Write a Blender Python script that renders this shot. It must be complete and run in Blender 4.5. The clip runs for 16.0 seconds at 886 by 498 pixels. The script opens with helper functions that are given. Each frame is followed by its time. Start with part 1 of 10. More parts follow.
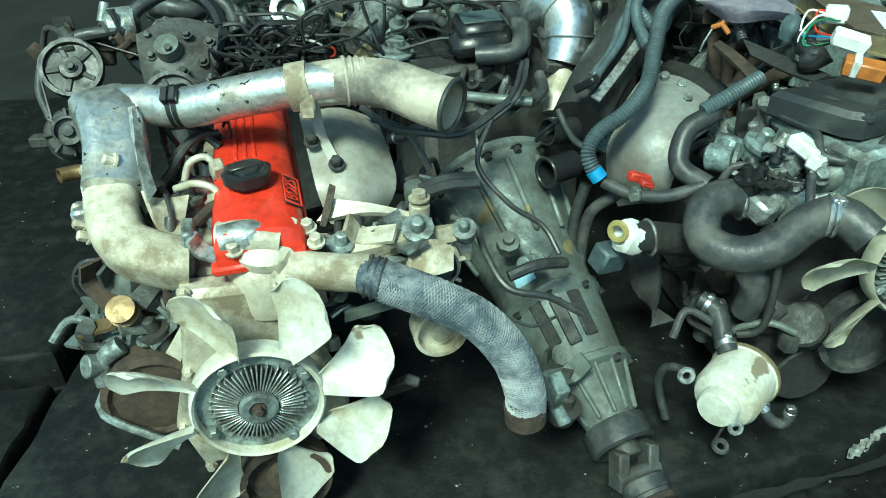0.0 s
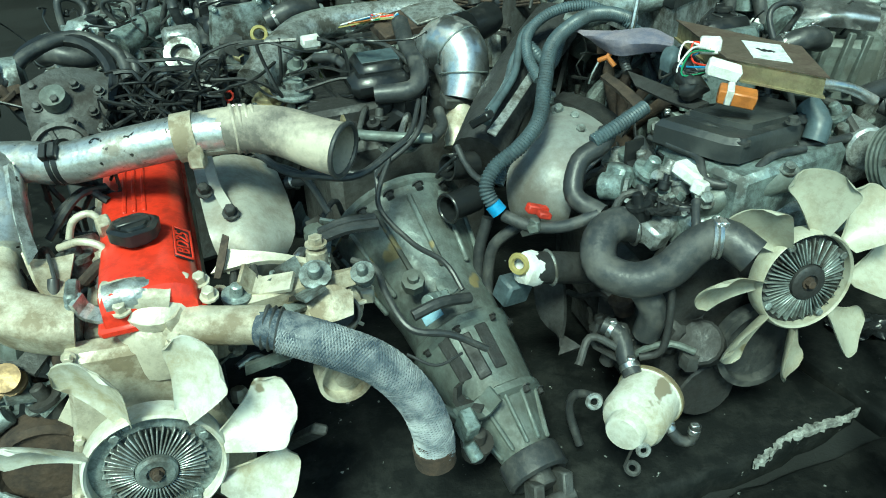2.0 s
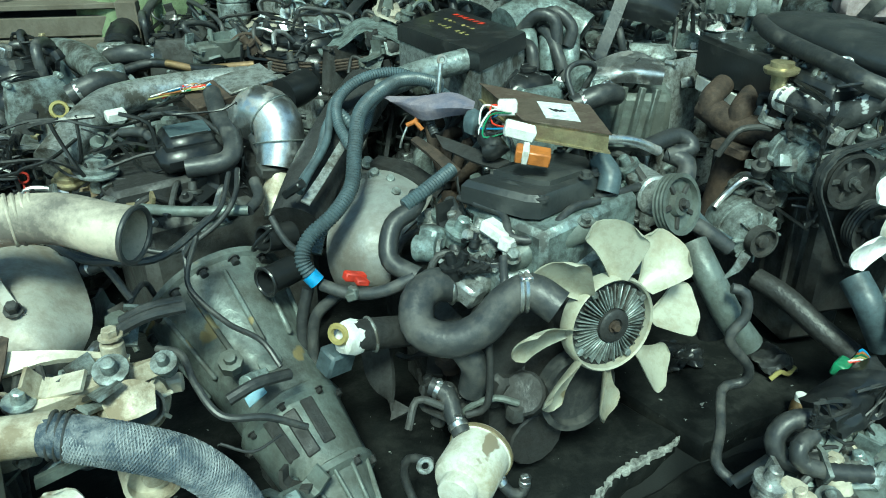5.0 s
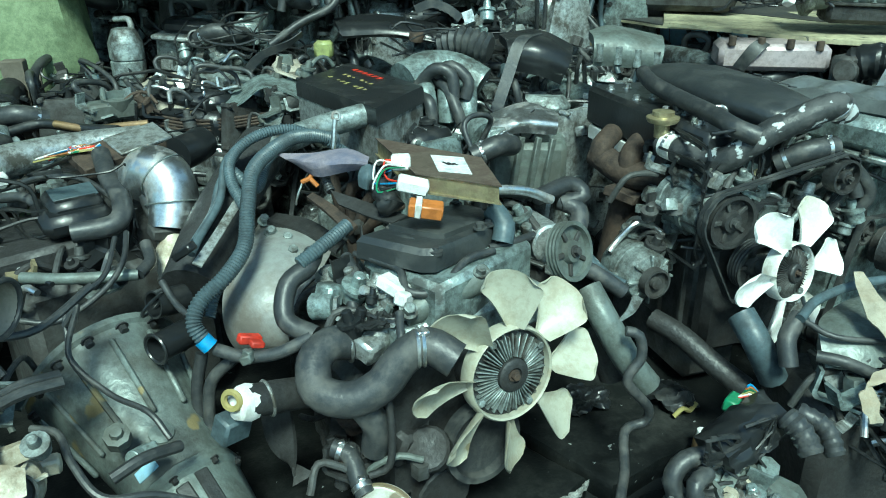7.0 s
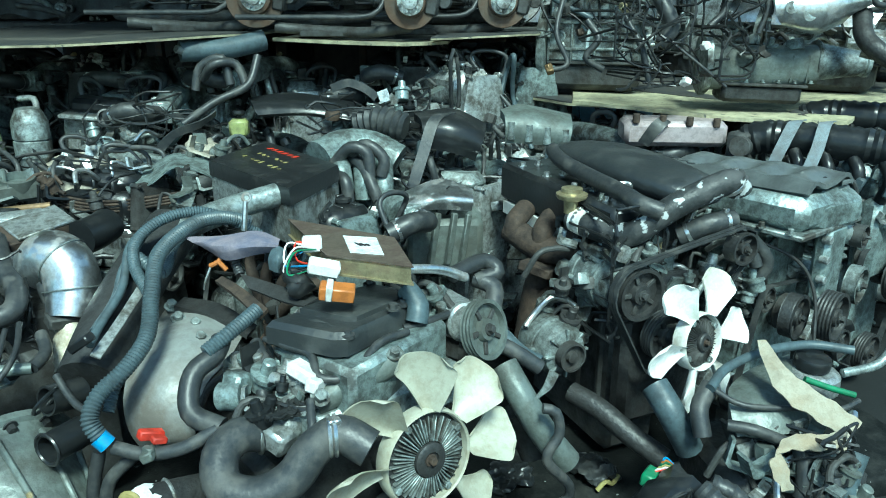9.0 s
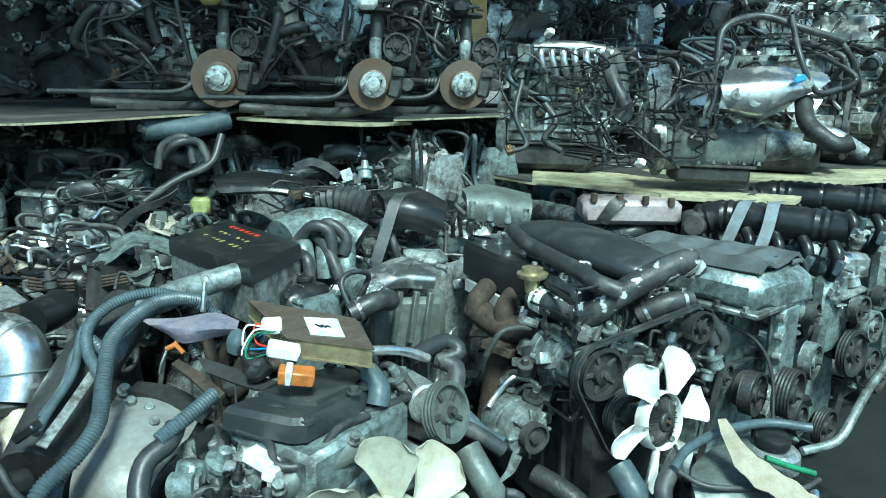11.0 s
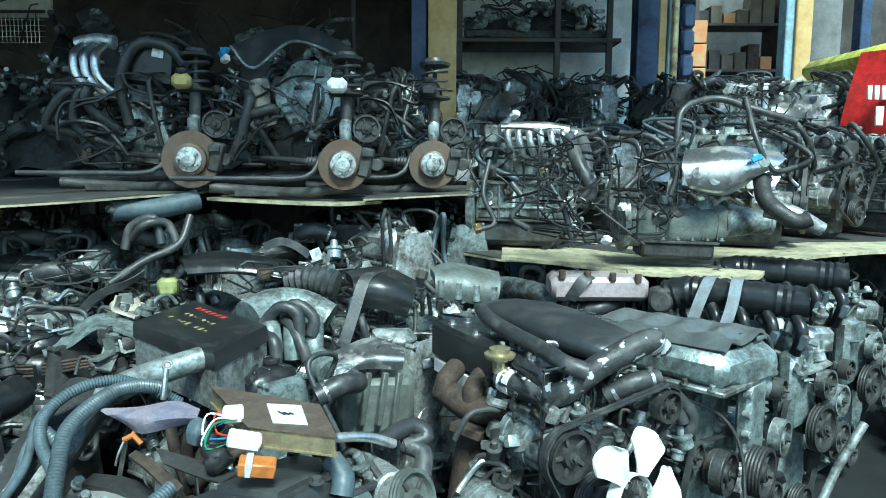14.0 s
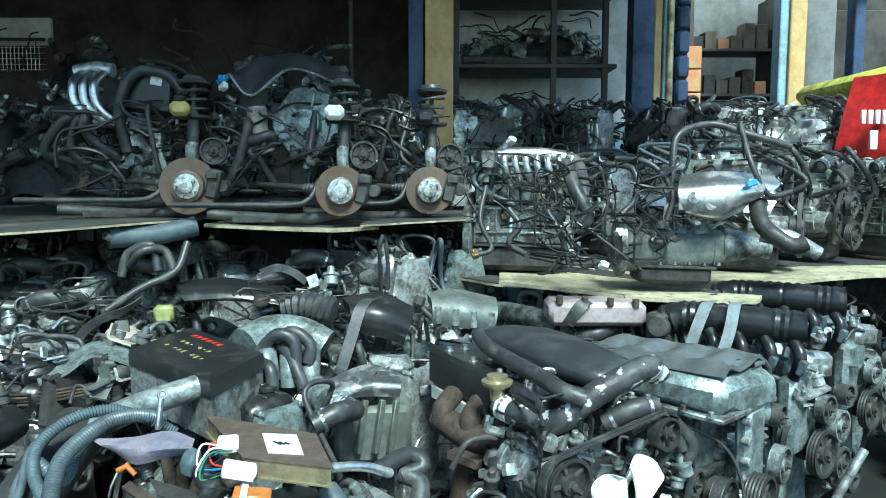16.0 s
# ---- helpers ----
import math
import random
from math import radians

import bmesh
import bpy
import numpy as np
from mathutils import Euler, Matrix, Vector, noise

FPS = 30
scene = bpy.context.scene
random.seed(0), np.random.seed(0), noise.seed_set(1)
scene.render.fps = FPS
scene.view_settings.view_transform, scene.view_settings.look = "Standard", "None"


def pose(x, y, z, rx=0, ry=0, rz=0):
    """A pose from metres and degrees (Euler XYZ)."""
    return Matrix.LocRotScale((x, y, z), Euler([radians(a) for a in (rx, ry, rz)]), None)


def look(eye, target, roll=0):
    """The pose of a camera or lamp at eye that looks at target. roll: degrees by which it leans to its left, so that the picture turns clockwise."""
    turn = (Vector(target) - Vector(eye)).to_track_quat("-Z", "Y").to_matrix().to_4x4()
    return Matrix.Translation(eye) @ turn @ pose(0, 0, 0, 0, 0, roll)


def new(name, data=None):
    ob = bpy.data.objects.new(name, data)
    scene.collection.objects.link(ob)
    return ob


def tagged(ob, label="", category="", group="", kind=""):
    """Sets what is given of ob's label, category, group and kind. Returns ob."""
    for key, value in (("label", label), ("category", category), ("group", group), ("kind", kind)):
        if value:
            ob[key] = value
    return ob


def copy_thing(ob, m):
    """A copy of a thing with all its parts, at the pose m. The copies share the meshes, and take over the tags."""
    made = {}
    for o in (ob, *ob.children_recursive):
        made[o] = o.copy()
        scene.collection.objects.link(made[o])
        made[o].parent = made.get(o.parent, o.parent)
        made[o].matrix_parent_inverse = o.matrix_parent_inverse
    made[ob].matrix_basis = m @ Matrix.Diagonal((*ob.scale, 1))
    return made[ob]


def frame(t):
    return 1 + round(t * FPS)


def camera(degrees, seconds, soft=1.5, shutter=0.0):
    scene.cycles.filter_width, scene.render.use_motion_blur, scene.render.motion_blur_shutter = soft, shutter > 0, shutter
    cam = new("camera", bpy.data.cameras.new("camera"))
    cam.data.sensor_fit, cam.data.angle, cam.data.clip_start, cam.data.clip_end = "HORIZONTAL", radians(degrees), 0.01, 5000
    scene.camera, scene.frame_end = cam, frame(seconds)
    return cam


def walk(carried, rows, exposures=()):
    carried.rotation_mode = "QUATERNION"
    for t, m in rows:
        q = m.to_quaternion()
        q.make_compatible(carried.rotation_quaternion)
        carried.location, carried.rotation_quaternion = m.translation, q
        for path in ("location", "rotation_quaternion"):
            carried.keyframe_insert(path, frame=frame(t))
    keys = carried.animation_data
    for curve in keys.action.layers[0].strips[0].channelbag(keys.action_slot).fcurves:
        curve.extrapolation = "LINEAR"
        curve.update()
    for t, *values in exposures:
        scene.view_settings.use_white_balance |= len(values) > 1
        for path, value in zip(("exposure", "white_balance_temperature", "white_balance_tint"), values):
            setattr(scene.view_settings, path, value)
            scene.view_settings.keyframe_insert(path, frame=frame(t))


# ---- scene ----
cam = camera(62.1, 16.0, soft=1.0)
METRES, EYE, TILT, LEAN, TURN = 0.37, 1.35, -33.0, 2.0, 0.0
ROWS = [
    (0.0, 0.0, 0.0, 0.0, 0.0, 0.0, -0.0),
    (0.5, 0.0456, -0.0035, 0.0194, -1.38, 0.74, 0.7),
    (1.0, 0.0819, -0.0084, 0.0303, -2.94, 1.27, 1.67),
    (1.5, 0.1168, -0.0032, 0.0475, -3.95, 1.56, 2.52),
    (2.0, 0.164, -0.0013, 0.0655, -5.26, 1.96, 3.5),
    (2.5, 0.2103, -0.0019, 0.0788, -6.55, 2.38, 4.35),
    (3.0, 0.2675, -0.0016, 0.0954, -8.35, 2.99, 5.39),
    (3.5, 0.3235, -0.0101, 0.1028, -10.37, 3.59, 6.38),
    (4.0, 0.3684, -0.0291, 0.0976, -12.47, 3.88, 7.28),
    (4.5, 0.401, -0.0337, 0.1109, -13.89, 4.14, 8.04),
    (5.0, 0.451, -0.032, 0.1333, -15.44, 4.83, 8.81),
    (7.5, 0.6492, -0.085, 0.158, -22.53, 8.3, 12.66),
    (8.0, 0.678, -0.0865, 0.1768, -23.92, 9.35, 13.34),
    (8.5, 0.6943, -0.0935, 0.1916, -24.96, 10.57, 13.68),
    (9.0, 0.7262, -0.1044, 0.2034, -26.41, 11.58, 14.24),
    (11.5, 0.7442, -0.1559, 0.2553, -29.52, 17.73, 15.41),
    (12.0, 0.759, -0.1827, 0.2548, -29.92, 18.83, 15.89),
    (12.5, 0.772, -0.2007, 0.2596, -30.36, 19.66, 16.24),
    (13.0, 0.7866, -0.2048, 0.2682, -30.53, 20.12, 16.26),
    (13.5, 0.791, -0.2125, 0.2812, -30.72, 20.81, 16.19),
    (14.0, 0.792, -0.2197, 0.2929, -30.83, 21.6, 16.24),
    (14.5, 0.7924, -0.2294, 0.2992, -30.83, 22.34, 16.26),
    (15.0, 0.7994, -0.232, 0.3003, -30.95, 22.85, 16.36),
    (15.5, 0.8073, -0.2308, 0.3066, -30.88, 23.11, 16.5),
    (16.0, 0.8042, -0.2384, 0.3115, -30.86, 23.42, 16.5),
]
walk(cam, [(t, pose(0, 0, EYE, TILT, LEAN, TURN) @ pose(METRES * x, METRES * y, METRES * z, 90 + pitch, roll, yaw)) for t, x, y, z, yaw, pitch, roll in ROWS],
     [(0.0, 1.25, 6000, -33), (5.0, 1.28, 5850, -31), (9.0, 1.42, 5400, -25), (12.0, 1.58, 5350, -22), (16.0, 1.72, 5550, -13)])

# ---- light: a bright hazy sky over an open yard, with unseen added roofs shading the shed ----
world = bpy.data.worlds.new("sky")
scene.world = world
world.use_nodes = True
wn = world.node_tree
sky = wn.nodes.new("ShaderNodeTexSky")
sky.sky_type, sky.sun_disc = "NISHITA", False
sky.sun_elevation, sky.sun_rotation = radians(52), radians(200)
wn.links.new(sky.outputs[0], wn.nodes["Background"].inputs[0])
wn.nodes["Background"].inputs[1].default_value = 0.08
sun = new("sun", bpy.data.lights.new("sun", "SUN"))
sun.data.energy, sun.data.angle, sun.data.color = 2.5, radians(14), (1.0, 0.97, 0.92)
sun.matrix_world = look((-1.6, -4.4, 6.0), (0, 0, 0))

rng = random.Random(7)


# ---- materials ----
def material(name, col, rough=0.5, metal=0.0, dirt=None, amount=0.5, scale=9.0, bump=0.15, fine=90.0, vary=0.12, rough2=None, spec=0.5, flecks=None, grime=0.4):
    """Base colour with grain, and stains of a second colour in uneven patches; each thing shifts the pattern and its tone a little."""
    m = bpy.data.materials.new(name)
    m.use_nodes = True
    nt = m.node_tree
    bs = nt.nodes["Principled BSDF"]
    N, L = nt.nodes.new, nt.links.new
    bs.inputs["Specular IOR Level"].default_value = spec
    tc, oi = N("ShaderNodeTexCoord"), N("ShaderNodeObjectInfo")
    add = N("ShaderNodeVectorMath"); add.operation = "MULTIPLY_ADD"
    L(oi.outputs["Random"], add.inputs[0]); add.inputs[1].default_value = (7.3, 3.1, 5.7); L(tc.outputs["Object"], add.inputs[2])
    big = N("ShaderNodeTexNoise"); big.inputs["Scale"].default_value = scale; big.inputs["Detail"].default_value = 8; big.inputs["Roughness"].default_value = 0.68
    small = N("ShaderNodeTexNoise"); small.inputs["Scale"].default_value = fine; small.inputs["Detail"].default_value = 4
    L(add.outputs[0], big.inputs["Vector"]); L(add.outputs[0], small.inputs["Vector"])
    ramp = N("ShaderNodeValToRGB")
    ramp.color_ramp.elements[0].position, ramp.color_ramp.elements[1].position = 0.62 - 0.4 * amount, 0.72 - 0.2 * amount
    L(big.outputs[0], ramp.inputs[0])
    mix = N("ShaderNodeMix"); mix.data_type = "RGBA"
    d = dirt or tuple(c * 0.45 for c in col)
    mix.inputs[6].default_value = (*col, 1); mix.inputs[7].default_value = (*d, 1)
    L(ramp.outputs[0], mix.inputs[0])
    gn, gr_, gm = N("ShaderNodeTexNoise"), N("ShaderNodeMapRange"), N("ShaderNodeMix")
    gm.data_type = "RGBA"
    gn.inputs["Scale"].default_value, gn.inputs["Detail"].default_value, gn.inputs["Roughness"].default_value = scale * 4.5, 6, 0.75
    gr_.inputs[1].default_value, gr_.inputs[2].default_value, gr_.inputs[4].default_value = 0.46, 0.6, grime
    L(add.outputs[0], gn.inputs["Vector"]); L(gn.outputs[0], gr_.inputs[0]); L(gr_.outputs[0], gm.inputs[0])
    L(mix.outputs[2], gm.inputs[6]); gm.inputs[7].default_value = (*(q * 0.8 for q in d), 1)
    hsv = N("ShaderNodeHueSaturation")
    val = N("ShaderNodeMapRange"); val.inputs[3].default_value = 1 - vary * 1.6; val.inputs[4].default_value = 1 + vary * 1.6
    both = N("ShaderNodeMath"); both.operation = "MULTIPLY_ADD"; both.inputs[1].default_value = 0.55
    half = N("ShaderNodeMath"); half.operation = "MULTIPLY"; half.inputs[1].default_value = 0.45
    L(oi.outputs["Random"], half.inputs[0]); L(small.outputs[0], both.inputs[0]); L(half.outputs[0], both.inputs[2])
    L(both.outputs[0], val.inputs[0]); L(val.outputs[0], hsv.inputs["Value"]); L(gm.outputs[2], hsv.inputs["Color"])
    last = hsv.outputs[0]
    if flecks:
        fn, fr, fm = N("ShaderNodeTexNoise"), N("ShaderNodeValToRGB"), N("ShaderNodeMix")
        fm.data_type = "RGBA"
        fn.inputs["Scale"].default_value, fn.inputs["Detail"].default_value = flecks[1], 3
        fr.color_ramp.elements[0].position, fr.color_ramp.elements[1].position = flecks[2], flecks[2] + 0.03
        L(add.outputs[0], fn.inputs["Vector"]); L(fn.outputs[0], fr.inputs[0]); L(fr.outputs[0], fm.inputs[0])
        L(last, fm.inputs[6]); fm.inputs[7].default_value = (*flecks[0], 1)
        last = fm.outputs[2]
    L(last, bs.inputs["Base Color"])
    rr = N("ShaderNodeMapRange"); rr.inputs[3].default_value = rough; rr.inputs[4].default_value = min(1, rough + 0.3) if rough2 is None else rough2
    L(ramp.outputs[0], rr.inputs[0]); L(rr.outputs[0], bs.inputs["Roughness"])
    if metal:
        mm = N("ShaderNodeMapRange"); mm.inputs[3].default_value = metal; mm.inputs[4].default_value = metal * 0.45
        L(ramp.outputs[0], mm.inputs[0]); L(mm.outputs[0], bs.inputs["Metallic"])
    bp = N("ShaderNodeBump"); bp.inputs["Strength"].default_value = bump; bp.inputs["Distance"].default_value = 0.004
    hs = N("ShaderNodeMath"); hs.operation = "ADD"
    L(big.outputs[0], hs.inputs[0]); L(small.outputs[0], hs.inputs[1]); L(hs.outputs[0], bp.inputs["Height"]); L(bp.outputs[0], bs.inputs["Normal"])
    return m


ALU = material("cast_aluminium", (0.54, 0.57, 0.56), 0.3, 0.7, (0.07, 0.066, 0.055), 0.46, 11, 0.35, grime=0.55)
ALU2 = material("dirty_aluminium", (0.36, 0.41, 0.40), 0.38, 0.5, (0.04, 0.038, 0.032), 0.56, 9, 0.4, grime=0.55)
BRIGHT = material("bright_steel", (0.66, 0.68, 0.68), 0.3, 0.95, (0.30, 0.27, 0.24), 0.25, 12, 0.1)
IRON = material("cast_iron", (0.085, 0.088, 0.086), 0.55, 0.4, (0.03, 0.027, 0.024), 0.5, 10, 0.5)
RUST = material("rusty_iron", (0.085, 0.06, 0.043), 0.7, 0.3, (0.033, 0.026, 0.022), 0.5, 14, 0.6)
RUBBER = material("rubber", (0.026, 0.028, 0.030), 0.42, 0.0, (0.075, 0.075, 0.07), 0.3, 16, 0.2)
RUBBER2 = material("dusty_rubber", (0.030, 0.033, 0.036), 0.42, 0.0, (0.085, 0.083, 0.077), 0.3, 13, 0.25)
PLASTIC = material("black_plastic", (0.013, 0.0145, 0.016), 0.28, 0.0, (0.028, 0.028, 0.027), 0.25, 16, 0.12, spec=0.42)
WIRE = material("wire_tape", (0.013, 0.014, 0.015), 0.38, 0.0, (0.035, 0.035, 0.033), 0.3, 20, 0.2)
CONDUIT = material("grey_conduit", (0.075, 0.102, 0.115), 0.4, 0.0, (0.04, 0.053, 0.06), 0.4, 14, 0.15)
RED = material("red_paint", (0.62, 0.035, 0.018), 0.32, 0.0, (0.30, 0.022, 0.012), 0.28, 9, 0.12)
CREAM = material("yellowed_nylon", (0.37, 0.365, 0.295), 0.42, 0.0, (0.27, 0.24, 0.17), 0.3, 7, 0.12, flecks=((0.20, 0.17, 0.10), 11, 0.68))
WHITE = material("white_nylon", (0.56, 0.56, 0.50), 0.4, 0.0, (0.33, 0.29, 0.19), 0.36, 7, 0.12, flecks=((0.20, 0.17, 0.12), 13, 0.66))
TAN = material("dusty_cream_aluminium", (0.60, 0.56, 0.45), 0.42, 0.25, (0.22, 0.18, 0.12), 0.42, 10, 0.45, grime=0.3)
PIPEMET = material("worn_silver_pipe", (0.60, 0.62, 0.61), 0.3, 0.8, (0.22, 0.20, 0.17), 0.3, 14, 0.2, flecks=((0.03, 0.028, 0.025), 48, 0.66))
DUSTY = material("dust_covered_plastic", (0.45, 0.405, 0.325), 0.55, 0.0, (0.12, 0.11, 0.095), 0.5, 7, 0.25, grime=0.2)
GREY = material("grey_green_casing", (0.155, 0.18, 0.168), 0.42, 0.25, (0.07, 0.075, 0.065), 0.5, 7, 0.4)
BELL = material("stained_casing", (0.165, 0.19, 0.178), 0.42, 0.25, (0.06, 0.063, 0.056), 0.5, 8, 0.4, flecks=((0.22, 0.18, 0.09), 9, 0.64))
SHIELD = material("pale_heat_shield", (0.38, 0.375, 0.335), 0.4, 0.25, (0.21, 0.18, 0.14), 0.46, 6, 0.3, grime=0.25)
HOUSING = material("dull_grey_housing", (0.34, 0.355, 0.345), 0.4, 0.3, (0.17, 0.155, 0.135), 0.48, 5, 0.35, grime=0.3)
GOLD = material("yellow_zinc_plate", (0.47, 0.42, 0.25), 0.34, 0.7, (0.17, 0.12, 0.08), 0.4, 8, 0.15)
STRAP = material("grey_webbing", (0.17, 0.20, 0.22), 0.8, 0.0, (0.14, 0.145, 0.15), 0.45, 18, 0.5, 300)
CLOTH = material("stained_cloth_strap", (0.22, 0.19, 0.22), 0.85, 0.0, (0.12, 0.12, 0.17), 0.45, 14, 0.4, 260)
BOTTLE = material("yellowed_bottle", (0.30, 0.33, 0.12), 0.4, 0.0, (0.16, 0.16, 0.07), 0.4, 12, 0.15)
FLAKED = material("flaked_hose", (0.022, 0.024, 0.025), 0.5, 0.0, (0.07, 0.07, 0.07), 0.35, 14, 0.4, flecks=((0.42, 0.44, 0.44), 26, 0.6))
TAPE_Y = material("yellowed_strap", (0.34, 0.31, 0.24), 0.8, 0.0, (0.28, 0.23, 0.16), 0.45, 12, 0.4, 260)
BRAID = material("braided_hose", (0.035, 0.05, 0.07), 0.5, 0.0, (0.30, 0.315, 0.32), 0.42, 13, 0.6, 160)
STRAND = material("worn_hose_braid", (0.07, 0.09, 0.115), 0.5, 0.0, (0.36, 0.38, 0.39), 0.46, 11, 0.3, 120)
ORANGE = material("orange_plastic", (0.42, 0.15, 0.035), 0.4, 0.0, None, 0.3)
YELLOW = material("yellow_plastic", (0.30, 0.27, 0.10), 0.45, 0.0, (0.30, 0.24, 0.09), 0.4)
BLUE = material("blue_tape", (0.05, 0.27, 0.55), 0.4)
REDP = material("red_plastic", (0.72, 0.05, 0.025), 0.35)
WHITEP = material("white_plastic", (0.74, 0.75, 0.72), 0.4, 0.0, (0.45, 0.44, 0.40), 0.3)
GREENP = material("green_plastic", (0.04, 0.20, 0.09), 0.4)
LIDM = material("brown_filmed_plate", (0.20, 0.165, 0.13), 0.4, 0.5, (0.09, 0.065, 0.05), 0.45, 8, 0.2)
TEAL = material("blue_green_aluminium", (0.31, 0.375, 0.365), 0.34, 0.5, (0.055, 0.06, 0.056), 0.48, 9, 0.4, grime=0.6)
PINK = material("pinkish_aluminium", (0.52, 0.44, 0.44), 0.42, 0.45, (0.25, 0.2, 0.19), 0.35, 9, 0.25)
MAT = material("black_painted_slab", (0.006, 0.007, 0.007), 0.62, 0.0, (0.028, 0.029, 0.027), 0.2, 4, 0.35, 120, 0.2, 0.6, 0.16, ((0.22, 0.23, 0.22), 45, 0.715))
CHIP = material("broken_concrete_edge", (0.30, 0.31, 0.29), 0.85, 0.0, (0.08, 0.082, 0.078), 0.45, 30, 0.8)
GROUND = material("dark_concrete_ground", (0.014, 0.015, 0.015), 0.75, 0.0, (0.018, 0.02, 0.02), 0.5, 2, 0.4, spec=0.2)
PLY = material("plywood_edge", (0.42, 0.39, 0.25), 0.75, 0.0, (0.17, 0.16, 0.11), 0.5, 5, 0.5, flecks=((0.10, 0.10, 0.08), 30, 0.66))
FELT = material("black_sheet_top", (0.035, 0.037, 0.037), 0.6, 0.0, (0.085, 0.08, 0.065), 0.35, 3, 0.3)
COVERG = material("grey_plastic_cover", (0.12, 0.132, 0.132), 0.28, 0.1, (0.07, 0.076, 0.076), 0.35, 10, 0.12)
COVERD = material("worn_dark_plastic", (0.026, 0.029, 0.031), 0.3, 0.0, (0.05, 0.052, 0.05), 0.35, 8, 0.2)
FANW = material("clean_white_nylon", (0.80, 0.81, 0.78), 0.4, 0.0, (0.5, 0.48, 0.40), 0.3, 7, 0.1)
WOOD = material("grey_weathered_wood", (0.13, 0.115, 0.09), 0.8, 0.0, (0.10, 0.085, 0.065), 0.5, 8, 0.5)
SACK = material("green_woven_sack", (0.19, 0.24, 0.13), 0.7, 0.0, (0.10, 0.13, 0.07), 0.45, 10, 0.5, 200)
POST_Y = material("yellow_painted_post", (0.50, 0.36, 0.16), 0.6, 0.0, (0.42, 0.27, 0.10), 0.4, 3, 0.15)
POST_B = material("blue_painted_steel", (0.035, 0.065, 0.15), 0.5, 0.0, (0.02, 0.03, 0.06), 0.4, 4, 0.15)
SKYB = material("light_blue_paint", (0.28, 0.46, 0.58), 0.55, 0.0, (0.2, 0.25, 0.27), 0.4, 4, 0.15)
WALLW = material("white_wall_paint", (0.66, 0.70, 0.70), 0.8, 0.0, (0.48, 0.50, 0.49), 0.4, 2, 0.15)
WALLM = material("shop_wall_shade_in_grey", (0.20, 0.21, 0.21), 0.8, 0.0, (0.12, 0.125, 0.12), 0.4, 2, 0.15)
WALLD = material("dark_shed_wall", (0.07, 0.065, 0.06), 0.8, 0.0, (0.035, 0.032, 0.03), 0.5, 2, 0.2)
RACK = material("dark_rack_steel", (0.06, 0.06, 0.062), 0.6, 0.3, (0.10, 0.06, 0.04), 0.35, 9, 0.2)
JUNK = material("oily_dark_metal", (0.055, 0.056, 0.056), 0.45, 0.45, (0.022, 0.021, 0.02), 0.5, 14, 0.5)
DISCM = material("rusty_brake_disc", (0.115, 0.095, 0.075), 0.5, 0.55, (0.11, 0.07, 0.045), 0.45, 12, 0.25)
COPPER = material("dull_brass", (0.26, 0.18, 0.09), 0.45, 0.7, (0.18, 0.12, 0.07), 0.4, 14, 0.2)
PAPER = material("printed_label_paper", (0.72, 0.75, 0.74), 0.6, 0.0, None, 0.1)
INKB = material("dark_ink", (0.03, 0.03, 0.035), 0.6)
CARD = material("orange_printed_carton", (0.50, 0.17, 0.06), 0.6, 0.0, (0.42, 0.32, 0.16), 0.45, 12)
TRUCKR = material("red_vehicle_paint", (0.62, 0.03, 0.03), 0.3)
TRUCKY = material("yellow_green_vehicle_paint", (0.62, 0.66, 0.10), 0.35)
LAMP = bpy.data.materials.new("lit_tube")
LAMP.use_nodes = True
LAMP.node_tree.nodes["Principled BSDF"].inputs["Emission Color"].default_value = (1, 0.97, 0.9, 1)
LAMP.node_tree.nodes["Principled BSDF"].inputs["Emission Strength"].default_value = 4.0


# ---- mesh building ----
def frame_of(d):
    """Two directions across d."""
    d = Vector(d).normalized()
    a = d.cross(Vector((0, 0, 1)) if abs(d.z) < 0.95 else Vector((1, 0, 0))).normalized()
    return a, d.cross(a).normalized()


def spline(pts, step):
    """A smooth way through the points."""
    p = [Vector(q) for q in pts]
    if len(p) < 3:
        return p
    p = [p[0] * 2 - p[1]] + p + [p[-1] * 2 - p[-2]]
    out = []
    for i in range(1, len(p) - 2):
        n = max(2, int((p[i + 1] - p[i]).length / step))
        for k in range(n):
            t = k / n
            out.append(0.5 * (2 * p[i] + (p[i + 1] - p[i - 1]) * t + (2 * p[i - 1] - 5 * p[i] + 4 * p[i + 1] - p[i + 2]) * t * t
                              + (3 * p[i] - p[i - 1] - 3 * p[i + 1] + p[i + 2]) * t ** 3))
    return out + [p[-2]]


